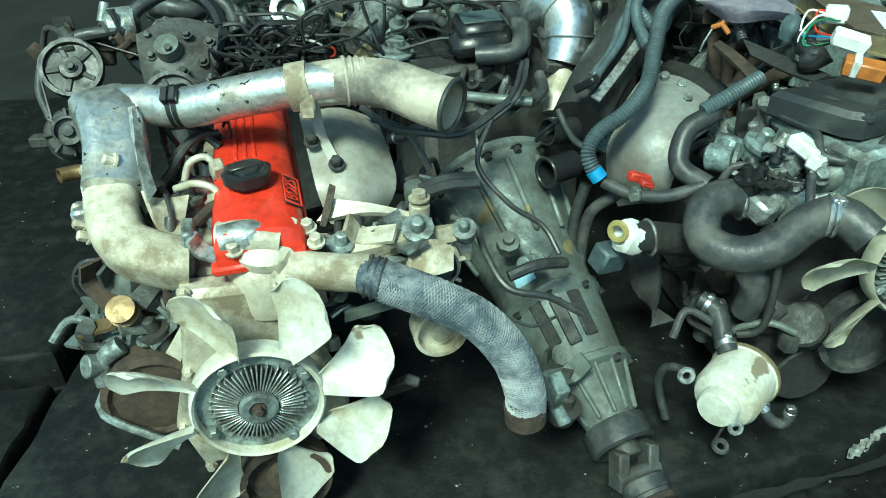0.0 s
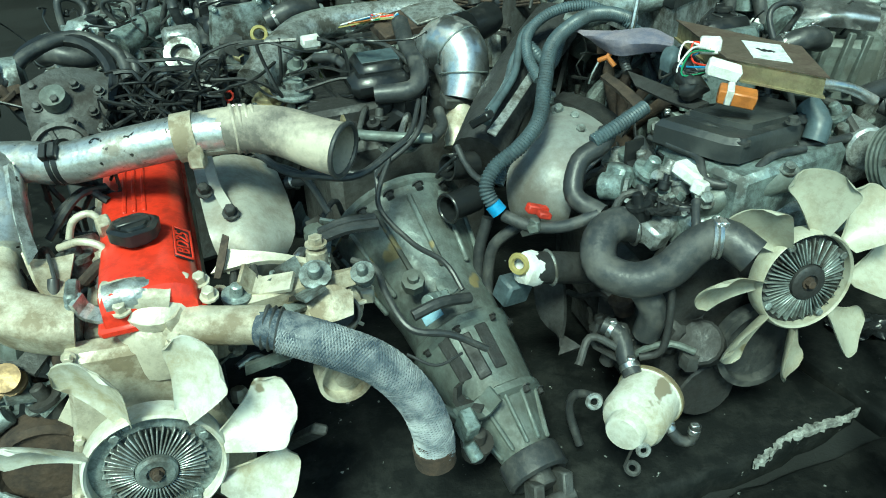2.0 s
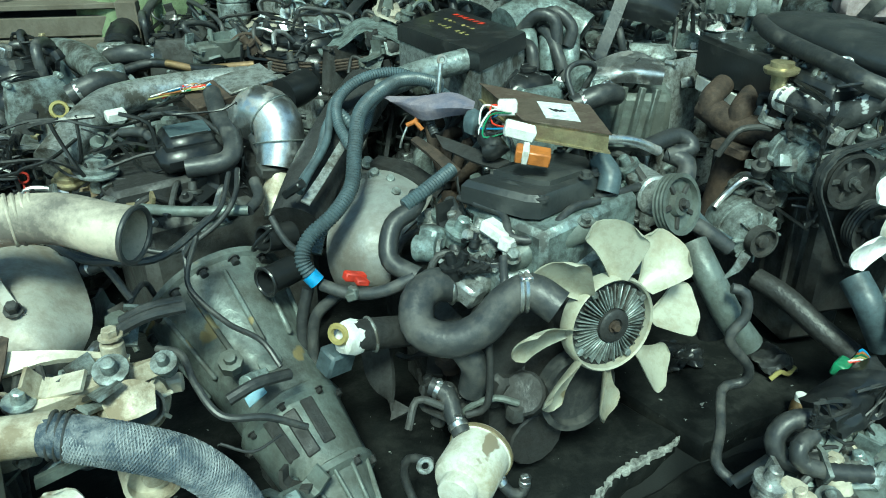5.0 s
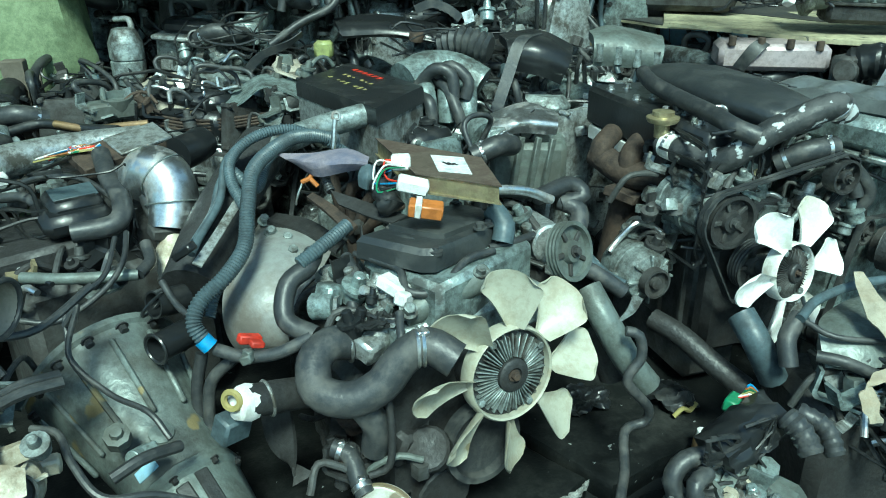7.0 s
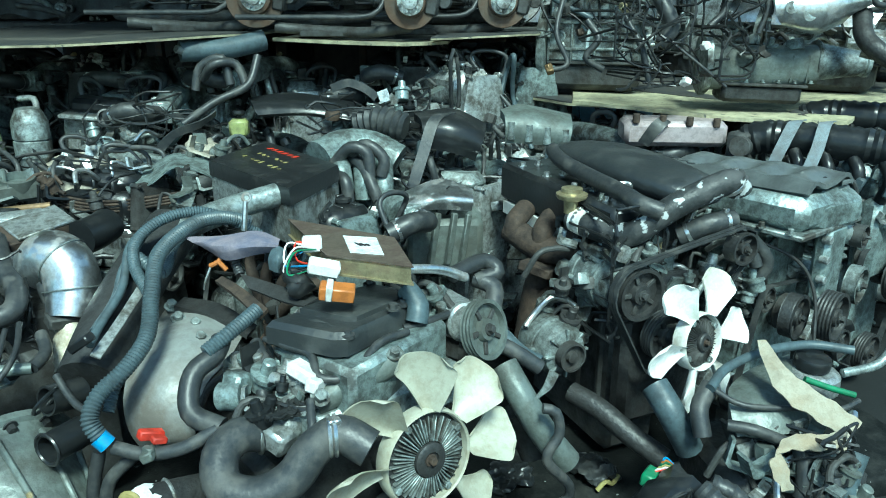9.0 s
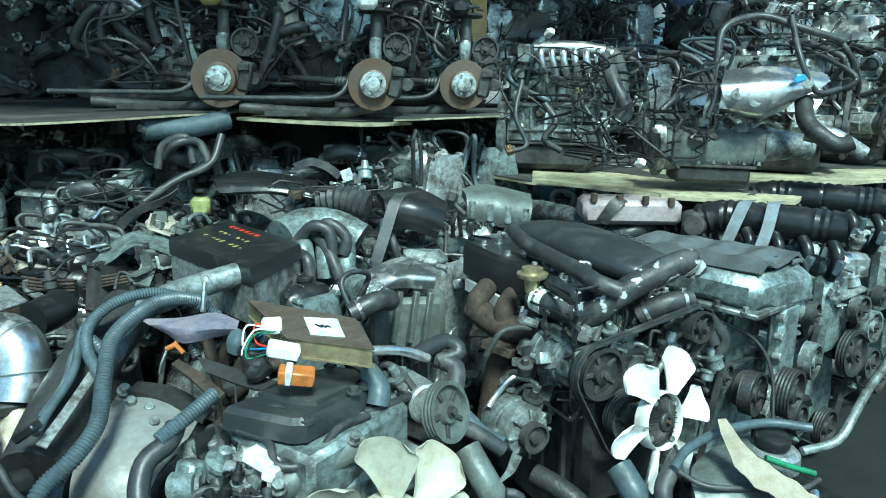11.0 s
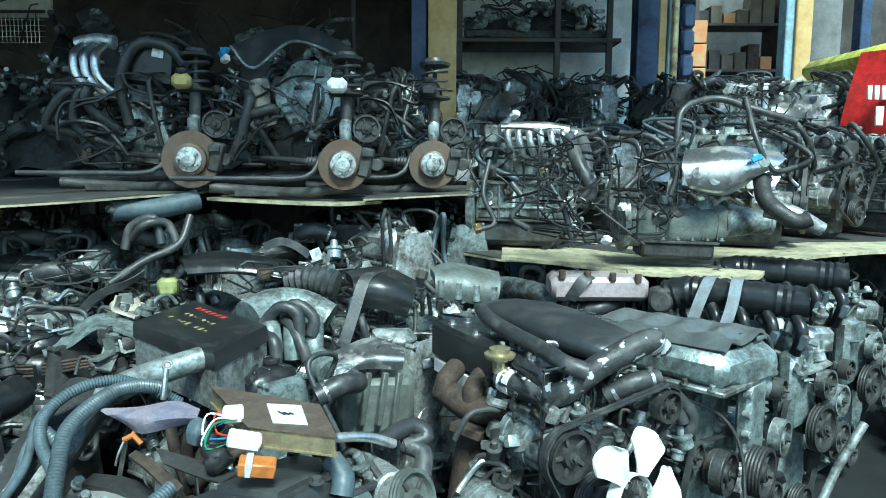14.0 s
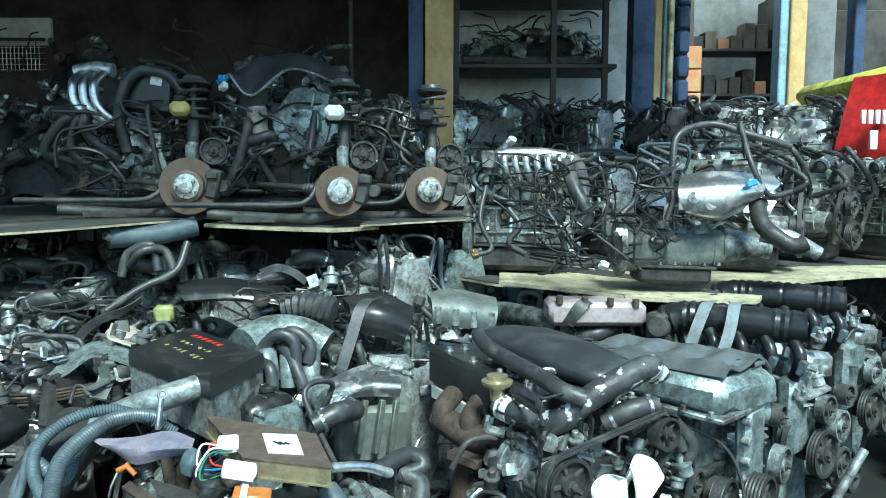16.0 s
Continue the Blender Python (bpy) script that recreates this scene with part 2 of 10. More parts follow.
class Shape:
    """Collects vertices and faces; every method returns the shape."""

    def __init__(s):
        s.v, s.f = [], []

    def add(s, verts, faces):
        k = len(s.v)
        s.v += [Vector(q) for q in verts]
        s.f += [tuple(i + k for i in f) for f in faces]
        return s

    def box(s, c, size, turn=(0, 0, 0), b=None, m=None):
        """A box with chamfered edges; c its centre."""
        m = m or pose(*c, *turn)
        h = [x / 2 for x in size]
        b = min(h) * 0.3 if b is None else min(b, min(h) * 0.95)
        vs, idx = [], {}
        for sx in (-1, 1):
            for sy in (-1, 1):
                for sz in (-1, 1):
                    for ax in range(3):
                        q = [sx * h[0], sy * h[1], sz * h[2]]
                        for o in range(3):
                            if o != ax:
                                q[o] -= (sx, sy, sz)[o] * b
                        idx[sx, sy, sz, ax] = len(vs)
                        vs.append(m @ Vector(q))
        fs = []
        S = (-1, 1)
        for ax in range(3):
            o1, o2 = (ax + 1) % 3, (ax + 2) % 3
            for sg in S:
                loop = []
                for a, c2 in ((-1, -1), (1, -1), (1, 1), (-1, 1)):
                    k = [0, 0, 0]; k[ax], k[o1], k[o2] = sg, a, c2
                    loop.append(idx[k[0], k[1], k[2], ax])
                fs.append(loop if sg > 0 else loop[::-1])
            for a in S:
                for c2 in S:
                    k0, k1 = [0, 0, 0], [0, 0, 0]
                    k0[ax], k0[o1], k0[o2] = -1, a, c2
                    k1[ax], k1[o1], k1[o2] = 1, a, c2
                    q = [idx[(*k0, o1)], idx[(*k1, o1)], idx[(*k1, o2)], idx[(*k0, o2)]]
                    fs.append(q if a * c2 < 0 else q[::-1])
        for sx in S:
            for sy in S:
                for sz in S:
                    q = [idx[sx, sy, sz, 0], idx[sx, sy, sz, 1], idx[sx, sy, sz, 2]]
                    fs.append(q if sx * sy * sz > 0 else q[::-1])
        return s.add(vs, fs)

    def lathe(s, o, d, prof, n=20, wave=0.0, waves=0, a0=0.0):
        """Turns a profile of (radius, height along d) round the axis from o."""
        o, d = Vector(o), Vector(d).normalized()
        a, b = frame_of(d)
        vs, fs = [], []
        for r, h in prof:
            for k in range(n):
                t = 2 * math.pi * k / n + a0
                q = r * (1 + wave * math.cos(waves * t))
                vs.append(o + d * h + (a * math.cos(t) + b * math.sin(t)) * q)
        for i in range(len(prof) - 1):
            for k in range(n):
                j = (k + 1) % n
                fs.append((i * n + k, (i + 1) * n + k, (i + 1) * n + j, i * n + j)[::-1])
        if prof[0][0] > 1e-4:
            fs.append(tuple(range(n))[::-1][::-1] if False else tuple(range(n)))
        if prof[-1][0] > 1e-4:
            fs.append(tuple(range((len(prof) - 1) * n, len(prof) * n))[::-1])
        return s.add(vs, fs)

    def cyl(s, a, b, r, r2=None, n=14, ch=0.12):
        a, b = Vector(a), Vector(b)
        L = (b - a).length
        r2 = r if r2 is None else r2
        c = min(r, r2, L) * ch
        return s.lathe(a, b - a, [(r - c, 0), (r, c), (r2, L - c), (r2 - c, L)], n)

    def tube(s, pts, r, n=8, step=0.02, rib=0.0, r2=None, hollow=0.0, square=2.0):
        """A hose along a smooth way; rib: corrugation; hollow: wall of an open end; square: over 2 the section turns boxy."""
        w = spline(pts, step)
        r2 = r if r2 is None else r2
        vs, fs = [], []
        a = None
        for i, q in enumerate(w):
            d = (w[min(i + 1, len(w) - 1)] - w[max(i - 1, 0)]).normalized()
            if a is None:
                a, _ = frame_of(d)
            a = (a - d * a.dot(d)).normalized()
            b = d.cross(a)
            rad = r + (r2 - r) * i / (len(w) - 1)
            if rib:
                rad *= 1 + (rib if i % 2 else -rib)
            for k in range(n):
                t = 2 * math.pi * k / n
                box = (abs(math.cos(t)) ** square + abs(math.sin(t)) ** square) ** (-1 / square)
                vs.append(q + (a * math.cos(t) + b * math.sin(t)) * rad * box)
        for i in range(len(w) - 1):
            for k in range(n):
                j = (k + 1) % n
                fs.append((i * n + k, i * n + j, (i + 1) * n + j, (i + 1) * n + k))
        e = (len(w) - 1) * n
        if hollow:
            d = (w[-1] - w[-2]).normalized()
            c = w[-1]
            m0 = len(vs)
            for k in range(n):
                vs.append(c + (vs[e + k] - c) * hollow)
            for k in range(n):
                vs.append(c + (vs[e + k] - c) * hollow - d * r * 1.5)
            for k in range(n):
                j = (k + 1) % n
                fs.append((e + k, e + j, m0 + j, m0 + k))
                fs.append((m0 + k, m0 + j, m0 + n + j, m0 + n + k))
            fs.append(tuple(range(m0 + n, m0 + 2 * n)))
        else:
            fs.append(tuple(range(e, e + n)))
        fs.append(tuple(range(n))[::-1])
        return s.add(vs, fs)

    def torus(s, c, d, R, r, n=28, k=8):
        d = Vector(d).normalized()
        a, b = frame_of(d)
        vs, fs = [], []
        for i in range(n):
            t = 2 * math.pi * i / n
            u = a * math.cos(t) + b * math.sin(t)
            for j in range(k):
                p = 2 * math.pi * j / k
                vs.append(Vector(c) + u * (R + r * math.cos(p)) + d * r * math.sin(p))
        for i in range(n):
            for j in range(k):
                i2, j2 = (i + 1) % n, (j + 1) % k
                fs.append((i * k + j, i2 * k + j, i2 * k + j2, i * k + j2))
        return s.add(vs, fs)

    def slab(s, outline, m, t, b=0.0):
        """A plate: an outline (x, y) in the plane of m, t thick along its z, with its top edge drawn in by b."""
        n = len(outline)
        cx, cy = sum(q[0] for q in outline) / n, sum(q[1] for q in outline) / n
        k = [(cx + (x - cx) * (1 - b), cy + (y - cy) * (1 - b)) for x, y in outline]
        vs = [m @ Vector((x, y, 0)) for x, y in outline] + [m @ Vector((x, y, t * (0.75 if b else 1))) for x, y in outline]
        fs = [tuple(range(n))[::-1]] + [(i, (i + 1) % n, n + (i + 1) % n, n + i) for i in range(n)]
        if b:
            vs += [m @ Vector((x, y, t)) for x, y in k]
            fs += [(n + i, n + (i + 1) % n, 2 * n + (i + 1) % n, 2 * n + i) for i in range(n)] + [tuple(range(2 * n, 3 * n))]
        else:
            fs.append(tuple(range(n, 2 * n)))
        return s.add(vs, fs)

    def sheet(s, pts, width, t=0.003, across=(0, 0, 1), step=0.02, twist=0.0):
        """A strap along a smooth way."""
        w = spline(pts, step)
        vs, fs = [], []
        for i, q in enumerate(w):
            d = (w[min(i + 1, len(w) - 1)] - w[max(i - 1, 0)]).normalized()
            a = Vector(across) if not callable(across) else across(i / len(w))
            a = (a - d * a.dot(d)).normalized()
            if twist:
                a = Matrix.Rotation(twist * i / len(w), 3, d) @ a
            nn = d.cross(a) * t
            vs += [q - a * width / 2 - nn, q + a * width / 2 - nn, q + a * width / 2 + nn, q - a * width / 2 + nn]
        for i in range(len(w) - 1):
            for k in range(4):
                j = (k + 1) % 4
                fs.append((4 * i + k, 4 * i + j, 4 * i + 4 + j, 4 * i + 4 + k))
        e = 4 * (len(w) - 1)
        fs += [(3, 2, 1, 0), (e, e + 1, e + 2, e + 3)]
        return s.add(vs, fs)

    def crumple(s, amount, scale, seed):
        """Pushes the places about by noise, for cloth and film."""
        s.v = [q + noise.noise_vector(q * scale + V(seed, seed, seed)) * amount for q in s.v]
        return s

    def patch(s, grid, t=0.004, k=4):
        """A curved sheet through rows of places, t thick."""
        rows = []
        for r in grid:
            r = [Vector(q) for q in r]
            e = [r[0] * 2 - r[1]] + r + [r[-1] * 2 - r[-2]]
            o = []
            for i in range(1, len(e) - 2):
                for j in range(k):
                    f = j / k
                    o.append(0.5 * (2 * e[i] + (e[i + 1] - e[i - 1]) * f + (2 * e[i - 1] - 5 * e[i] + 4 * e[i + 1] - e[i + 2]) * f * f + (3 * e[i] - e[i - 1] - 3 * e[i + 1] + e[i + 2]) * f ** 3))
            rows.append(o + [r[-1]])
        cols = []
        for c in zip(*rows):
            c = list(c)
            e = [c[0] * 2 - c[1]] + c + [c[-1] * 2 - c[-2]]
            o = []
            for i in range(1, len(e) - 2):
                for j in range(k):
                    f = j / k
                    o.append(0.5 * (2 * e[i] + (e[i + 1] - e[i - 1]) * f + (2 * e[i - 1] - 5 * e[i] + 4 * e[i + 1] - e[i + 2]) * f * f + (3 * e[i] - e[i - 1] - 3 * e[i + 1] + e[i + 2]) * f ** 3))
            cols.append(o + [c[-1]])
        m, n = len(cols), len(cols[0])
        vs, fs = [], []
        up = []
        for i in range(m):
            for j in range(n):
                d1 = cols[min(i + 1, m - 1)][j] - cols[max(i - 1, 0)][j]
                d2 = cols[i][min(j + 1, n - 1)] - cols[i][max(j - 1, 0)]
                up.append(d1.cross(d2).normalized() * t)
        flat = [cols[i][j] for i in range(m) for j in range(n)]
        vs = flat + [q - u for q, u in zip(flat, up)]
        h = m * n
        for i in range(m - 1):
            for j in range(n - 1):
                o = i * n + j
                fs += [(o, o + n, o + n + 1, o + 1), (h + o, h + o + 1, h + o + n + 1, h + o + n)]
        for i in range(m - 1):
            for j in (0, n - 1):
                o = i * n + j
                fs.append((o, o + n, h + o + n, h + o))
        for j in range(n - 1):
            for i in (0, m - 1):
                o = i * n + j
                fs.append((o, o + 1, h + o + 1, h + o))
        return s.add(vs, fs)

    def braid(s, pts, r, strands=18, pitch=0.085, thick=0.0015):
        """Two sets of strands wound round a hose along a smooth way."""
        w = spline(pts, 0.006)
        a, far, fr = None, 0.0, []
        for i, q in enumerate(w):
            d = (w[min(i + 1, len(w) - 1)] - w[max(i - 1, 0)]).normalized()
            a = frame_of(d)[0] if a is None else a
            a = (a - d * a.dot(d)).normalized()
            far += (q - w[i - 1]).length if i else 0
            fr.append((q, a, d.cross(a), far))
        for way in (-1, 1):
            for k in range(strands):
                line = []
                for i, (q, u, v, h) in enumerate(fr):
                    t = way * 2 * math.pi * h / pitch + 2 * math.pi * k / strands
                    line.append(q + (u * math.cos(t) + v * math.sin(t)) * (r + thick * (0.35 + 0.3 * way * (1 if i % 2 else -1))))
                s.tube(line, thick, 4, 1.0)
        return s

    def loft(s, rings, n=20, power=2.6):
        """A closed skin over rings along -y, each (x, y, z, half width, half height), rounded like a pillow."""
        vs, fs = [], []
        for x, y, z, w, h in rings:
            for k in range(n):
                t = 2 * math.pi * k / n
                c, q = math.cos(t), math.sin(t)
                vs.append(V(x + w * math.copysign(abs(c) ** (2 / power), c), y, z + h * math.copysign(abs(q) ** (2 / power), q)))
        for i in range(len(rings) - 1):
            for k in range(n):
                j = (k + 1) % n
                fs.append((i * n + k, i * n + j, (i + 1) * n + j, (i + 1) * n + k))
        fs += [tuple(range(n))[::-1], tuple(range((len(rings) - 1) * n, len(rings) * n))]
        return s.add(vs, fs)

    def bolt(s, c, d, r=0.008, h=0.008):
        s.lathe(c, d, [(r * 1.5, 0), (r * 1.5, h * 0.25)], 10)
        return s.lathe(Vector(c) + Vector(d).normalized() * h * 0.25, d, [(r, 0), (r, h * 0.9), (r * 0.8, h)], 6)

    def coil(s, c, d, R, r, turns, height, n=10):
        a, b = frame_of(d)
        d = Vector(d).normalized()
        k = int(turns * 14)
        return s.tube([Vector(c) + d * height * i / k + (a * math.cos(i * 2 * math.pi / 14) + b * math.sin(i * 2 * math.pi / 14)) * R for i in range(k + 1)], r, 6, 1.0)


BASE = {}


def thing(name, at, label, category, group="", yaw=0.0, kind=""):
    """An empty at the thing's base. Without yaw its parts are written in the world's coordinates, with yaw in its own."""
    e = new(name)
    e.empty_display_size = 0.05
    e.matrix_basis = pose(*at, 0, 0, yaw) if yaw is not None else pose(*at)
    BASE[e.name] = Vector((0, 0, 0)) if yaw is not None else Vector(at)
    return tagged(e, label, category, group, kind)


def mesh_of(name, sh, mat, off=Vector((0, 0, 0)), sharp=38):
    me = bpy.data.meshes.new(name)
    me.from_pydata([q - off for q in sh.v], [], sh.f)
    me.materials.append(mat)
    me.update()
    me.polygons.foreach_set("use_smooth", [True] * len(me.polygons))
    me.set_sharp_from_angle(angle=radians(sharp))
    return me


def part(name, sh, mat, parent, label=""):
    off = BASE[parent.name]
    ob = new(name, mesh_of(name, sh, mat, off))
    ob.parent = parent
    BASE[ob.name] = off
    if label:
        tagged(ob, label)
    return ob


def single(name, sh, mat, label, category, group="", kind=""):
    """A thing that is one mesh, in the world's coordinates."""
    o = sum(sh.v, Vector()) / len(sh.v)
    o.z = min(q.z for q in sh.v)
    ob = new(name, mesh_of(name, sh, mat, o))
    ob.location = o
    BASE[ob.name] = o
    return tagged(ob, label, category, group, kind)


def V(*a):
    return Vector(a)


def W(u, v, z):
    """A place by metres along the shop front, metres towards it, and height."""
    return Vector((0.302 + 0.823 * u + 0.568 * v, -0.011 - 0.568 * u + 0.823 * v, z))


# ---- kinds of parts ----
def pulley(parent, c, d, r, w=0.03, mat=None, name="pulley", spokes=True):
    """A grooved wheel with a dished web and a hub."""
    d = Vector(d).normalized()
    g = []
    k = max(2, int(w / 0.009))
    for i in range(k):
        g += [(r, w * (i + 0.1) / k), (r * 0.975, w * (i + 0.5) / k)]
    sh = Shape().lathe(c, d, [(r * 0.3, 0)] + g + [(r, w), (r * 0.86, w), (r * 0.82, w * 0.55), (r * 0.42, w * 0.5), (r * 0.36, w * 0.95), (r * 0.14, w * 1.0)], 28)
    p = part(name, sh, mat or JUNK, parent)
    if spokes:
        a, b = frame_of(d)
        hub = Shape()
        for i in range(5):
            t = i * 1.2566
            hub.box((0, 0, 0), (r * 0.16, r * 0.42, w * 0.3), m=Matrix.Translation(Vector(c) + d * w * 0.58 + (a * math.cos(t) + b * math.sin(t)) * r * 0.6) @ Matrix((a, b, d)).transposed().to_4x4() @ Matrix.Rotation(t - 1.5708, 4, "Z"))
        hub.bolt(Vector(c) + d * w, d, r * 0.14, 0.012)
        part("hub", hub, IRON, p)
    return p


def belt(parent, wheels, d, w=0.018, mat=None):
    """A belt round wheels given in order as (centre, radius), all turning in the plane across d."""
    d = Vector(d).normalized()
    a, b = frame_of(d)
    pts = []
    cs = [Vector(c) for c, r in wheels]
    mid = sum(cs, Vector()) / len(cs)
    for i, (c, r) in enumerate(wheels):
        c = Vector(c)
        pv, nx = cs[i - 1], cs[(i + 1) % len(cs)]
        out = []
        for q in (pv, nx):
            e = (q - c)
            e = (e - d * e.dot(d)).normalized()
            s = e.cross(d)
            if s.dot(c - mid) < 0:
                s = -s
            out.append(s)
        for k in range(5):
            s = (out[0] * (1 - k / 4) + out[1] * k / 4).normalized()
            pts.append(c + s * (r + 0.002))
    pts.append(pts[0])
    vs, fs = [], []
    for q in pts:
        n = (q - mid).normalized() * 0.005
        vs += [q - d * w / 2, q + d * w / 2, q + d * w / 2 + n, q - d * w / 2 + n]
    for i in range(len(pts) - 1):
        for k in range(4):
            j = (k + 1) % 4
            fs.append((4 * i + k, 4 * i + j, 4 * i + 4 + j, 4 * i + 4 + k))
    return part("belt", Shape().add(vs, fs), mat or RUBBER, parent)


def alternator(parent, c, d, r=0.065, mat=None):
    d = Vector(d).normalized()
    c = Vector(c)
    a, b = frame_of(d)
    body = part("alternator", Shape().lathe(c, -d, [(r * 0.5, -0.01), (r * 0.85, 0), (r, 0.02), (r, 0.05), (r * 1.06, 0.052), (r * 1.06, 0.075), (r, 0.08), (r, 0.12), (r * 0.8, 0.14)], 24), mat or ALU2, parent)
    for i in range(8):
        t = i * 2 * math.pi / 8
        u = a * math.cos(t) + b * math.sin(t)
        part("fin", Shape().box((0, 0, 0), (r * 0.45, 0.007, 0.012), m=Matrix.Translation(c + u * r * 0.72 + d * 0.006) @ Matrix((u, d.cross(u), d)).transposed().to_4x4()), mat or ALU2, body)
    part("mounting_ear", Shape().box(c + a * r * 1.2 - d * 0.05, (0.05, 0.035, 0.03)), mat or ALU2, body)
    part("mounting_ear", Shape().box(c - a * r * 1.15 - d * 0.05, (0.05, 0.03, 0.03)), mat or ALU2, body)
    pulley(body, c + d * 0.012, d, r * 0.55, 0.028, IRON, "alternator_pulley", False)
    return body


def compressor(parent, c, d, r=0.06, mat=None):
    d = Vector(d).normalized()
    c = Vector(c)
    a, b = frame_of(d)
    body = part("compressor", Shape().lathe(c, -d, [(r * 0.8, 0), (r, 0.008), (r, 0.06), (r * 1.08, 0.062), (r * 1.08, 0.08), (r, 0.082), (r, 0.15), (r * 1.05, 0.152), (r * 1.05, 0.175), (r * 0.7, 0.185)], 24), mat or ALU, parent)
    for i in range(6):
        t = i * 1.047
        u = a * math.cos(t) + b * math.sin(t)
        part("lug", Shape().cyl(c + u * r * 1.05 - d * 0.165, c + u * r * 1.05 - d * 0.06, 0.008, n=8), mat or ALU, body)
    part("port_block", Shape().box(c - d * 0.11 + V(0, 0, r * 1.15), (0.07, 0.06, 0.035)), mat or ALU, body)
    part("port", Shape().cyl(c - d * 0.11 + V(0, 0, r * 1.2), c - d * 0.11 + V(0, 0, r * 1.2 + 0.05), 0.012), mat or ALU, body)
    pulley(body, c + d * 0.004, d, r * 1.05, 0.036, JUNK, "clutch_pulley")
    return body


def fan(parent, c, d, R, blades, mat, a0=0.0, ring=0.43, clutch=0.3, sweep=0.3, twist=0.55, wide=0.62, plate=None, metal=None):
    """A plastic engine fan: ring, curved blades, and a finned viscous clutch in its middle."""
    d = Vector(d).normalized()
    c = Vector(c)
    a = (V(0, 0, 1) - d * d.z).normalized()
    b = d.cross(a)
    rr = R * ring
    hub = part("fan_ring", Shape().lathe(c, d, [(rr * 0.90, -0.026), (rr * 1.0, -0.026), (rr * 1.02, -0.006), (rr * 1.0, 0.012), (rr * 0.965, 0.016), (rr * 0.93, 0.012), (rr * 0.915, -0.006), (rr * 0.90, -0.026)], 56), mat, parent)
    part("fan_plate", Shape().lathe(c - d * 0.008, d, [(rr * 0.93, -0.006), (rr * 0.93, 0.003), (rr * 0.7, 0.006), (rr * 0.66, -0.006)], 36), plate or ALU2, hub)
    n, k = 12, 9
    for i in range(blades):
        t0 = a0 + i * 2 * math.pi / blades
        vs, fs = [], []
        for side in (0, 1):
            for p in range(n):
                s = p / (n - 1)
                rad = rr * 0.98 + (R - rr * 0.98) * s
                half = wide * (0.36 + 0.92 * s) * 2.6 / blades * (1.05 - 0.36 * s) * (1 - 0.3 * (max(0, s - 0.7) / 0.3) ** 2)
                for q in range(k):
                    w = q / (k - 1) * 2 - 1
                    round_ = 1 - 0.2 * max(0, s - 0.5) / 0.5 * w ** 4
                    ang = t0 + sweep * s * s + w * half
                    ax = -w * half * rad * twist * (1 - 0.35 * s) + 0.018 * w * w + (0.0025 if side else -0.0025)
                    rq = rr * 0.98 + (rad - rr * 0.98) * round_
                    vs.append(c + (a * math.cos(ang) + b * math.sin(ang)) * rq + d * (ax - 0.003))
        h = n * k
        for p in range(n - 1):
            for q in range(k - 1):
                o = p * k + q
                fs += [(o, o + 1, o + k + 1, o + k), (h + o, h + o + k, h + o + k + 1, h + o + 1)]
        for p in range(n - 1):
            for q in (0, k - 1):
                o = p * k + q
                fs.append((o, o + k, h + o + k, h + o))
        for q in range(k - 1):
            o = (n - 1) * k + q
            fs.append((o, o + 1, h + o + 1, h + o))
        part("fan_blade", Shape().add(vs, fs), mat, hub)
    if clutch:
        cr = R * clutch
        cl = part("fan_clutch", Shape().lathe(c - d * 0.012, d, [(cr * 0.97, -0.014), (cr * 1.0, -0.004), (cr * 0.95, 0.004), (cr * 0.42, 0.012), (cr * 0.40, 0.03), (cr * 0.34, 0.034), (cr * 0.2, 0.034), (cr * 0.18, 0.028)], 44), plate or ALU2, parent, "finned aluminium fan clutch")
        part("hub_bolt", Shape().bolt(c + d * 0.016, d, cr * 0.1, 0.012), RUST, cl)
        for i in range(56):
            t = i * 2 * math.pi / 56
            u = a * math.cos(t) + b * math.sin(t)
            fin = Shape().box((0, 0, 0), (cr * (0.58 if i % 2 else 0.5), cr * 0.034, 0.02), b=0.001,
                              m=Matrix.Translation(c + u * cr * (0.70 if i % 2 else 0.66) + d * 0.001) @ Matrix((u, d.cross(u), d)).transposed().to_4x4() @ Matrix.Rotation(0.14, 4, "Y"))
            part("fin", fin, metal or ALU, cl)
        for i in range(4):
            t = i * math.pi / 2 + 0.5
            u = a * math.cos(t) + b * math.sin(t)
            part("bolt", Shape().bolt(c + u * rr * 0.84 - d * 0.005, d, 0.009, 0.014), ALU2, hub)
    return hub


def wires(parent, lo, hi, n, seed, r=0.004, name="wiring_loom", mat=None, sag=0.06):
    """A tangle of thin wires inside a box lo..hi: one mesh."""
    g = random.Random(seed)
    sh = Shape()
    for _ in range(n):
        p = [V(*(g.uniform(lo[k], hi[k]) for k in range(3)))]
        heading = V(g.uniform(-1, 1), g.uniform(-1, 1), g.uniform(-0.3, 0.5)).normalized()
        for _k in range(g.randint(3, 5)):
            heading = (heading + V(g.uniform(-1, 1), g.uniform(-1, 1), g.uniform(-0.7, 0.5)) * 0.8).normalized()
            q = p[-1] + heading * g.uniform(0.05, 0.13)
            p.append(V(*(min(max(q[k], lo[k]), hi[k] + (0.03 if k == 2 else 0)) for k in range(3))))
        sh.tube(p, r * g.uniform(0.6, 1.5), 5, 0.022)
    return tagged(part(name, sh, mat or WIRE, parent), kind="stuff")


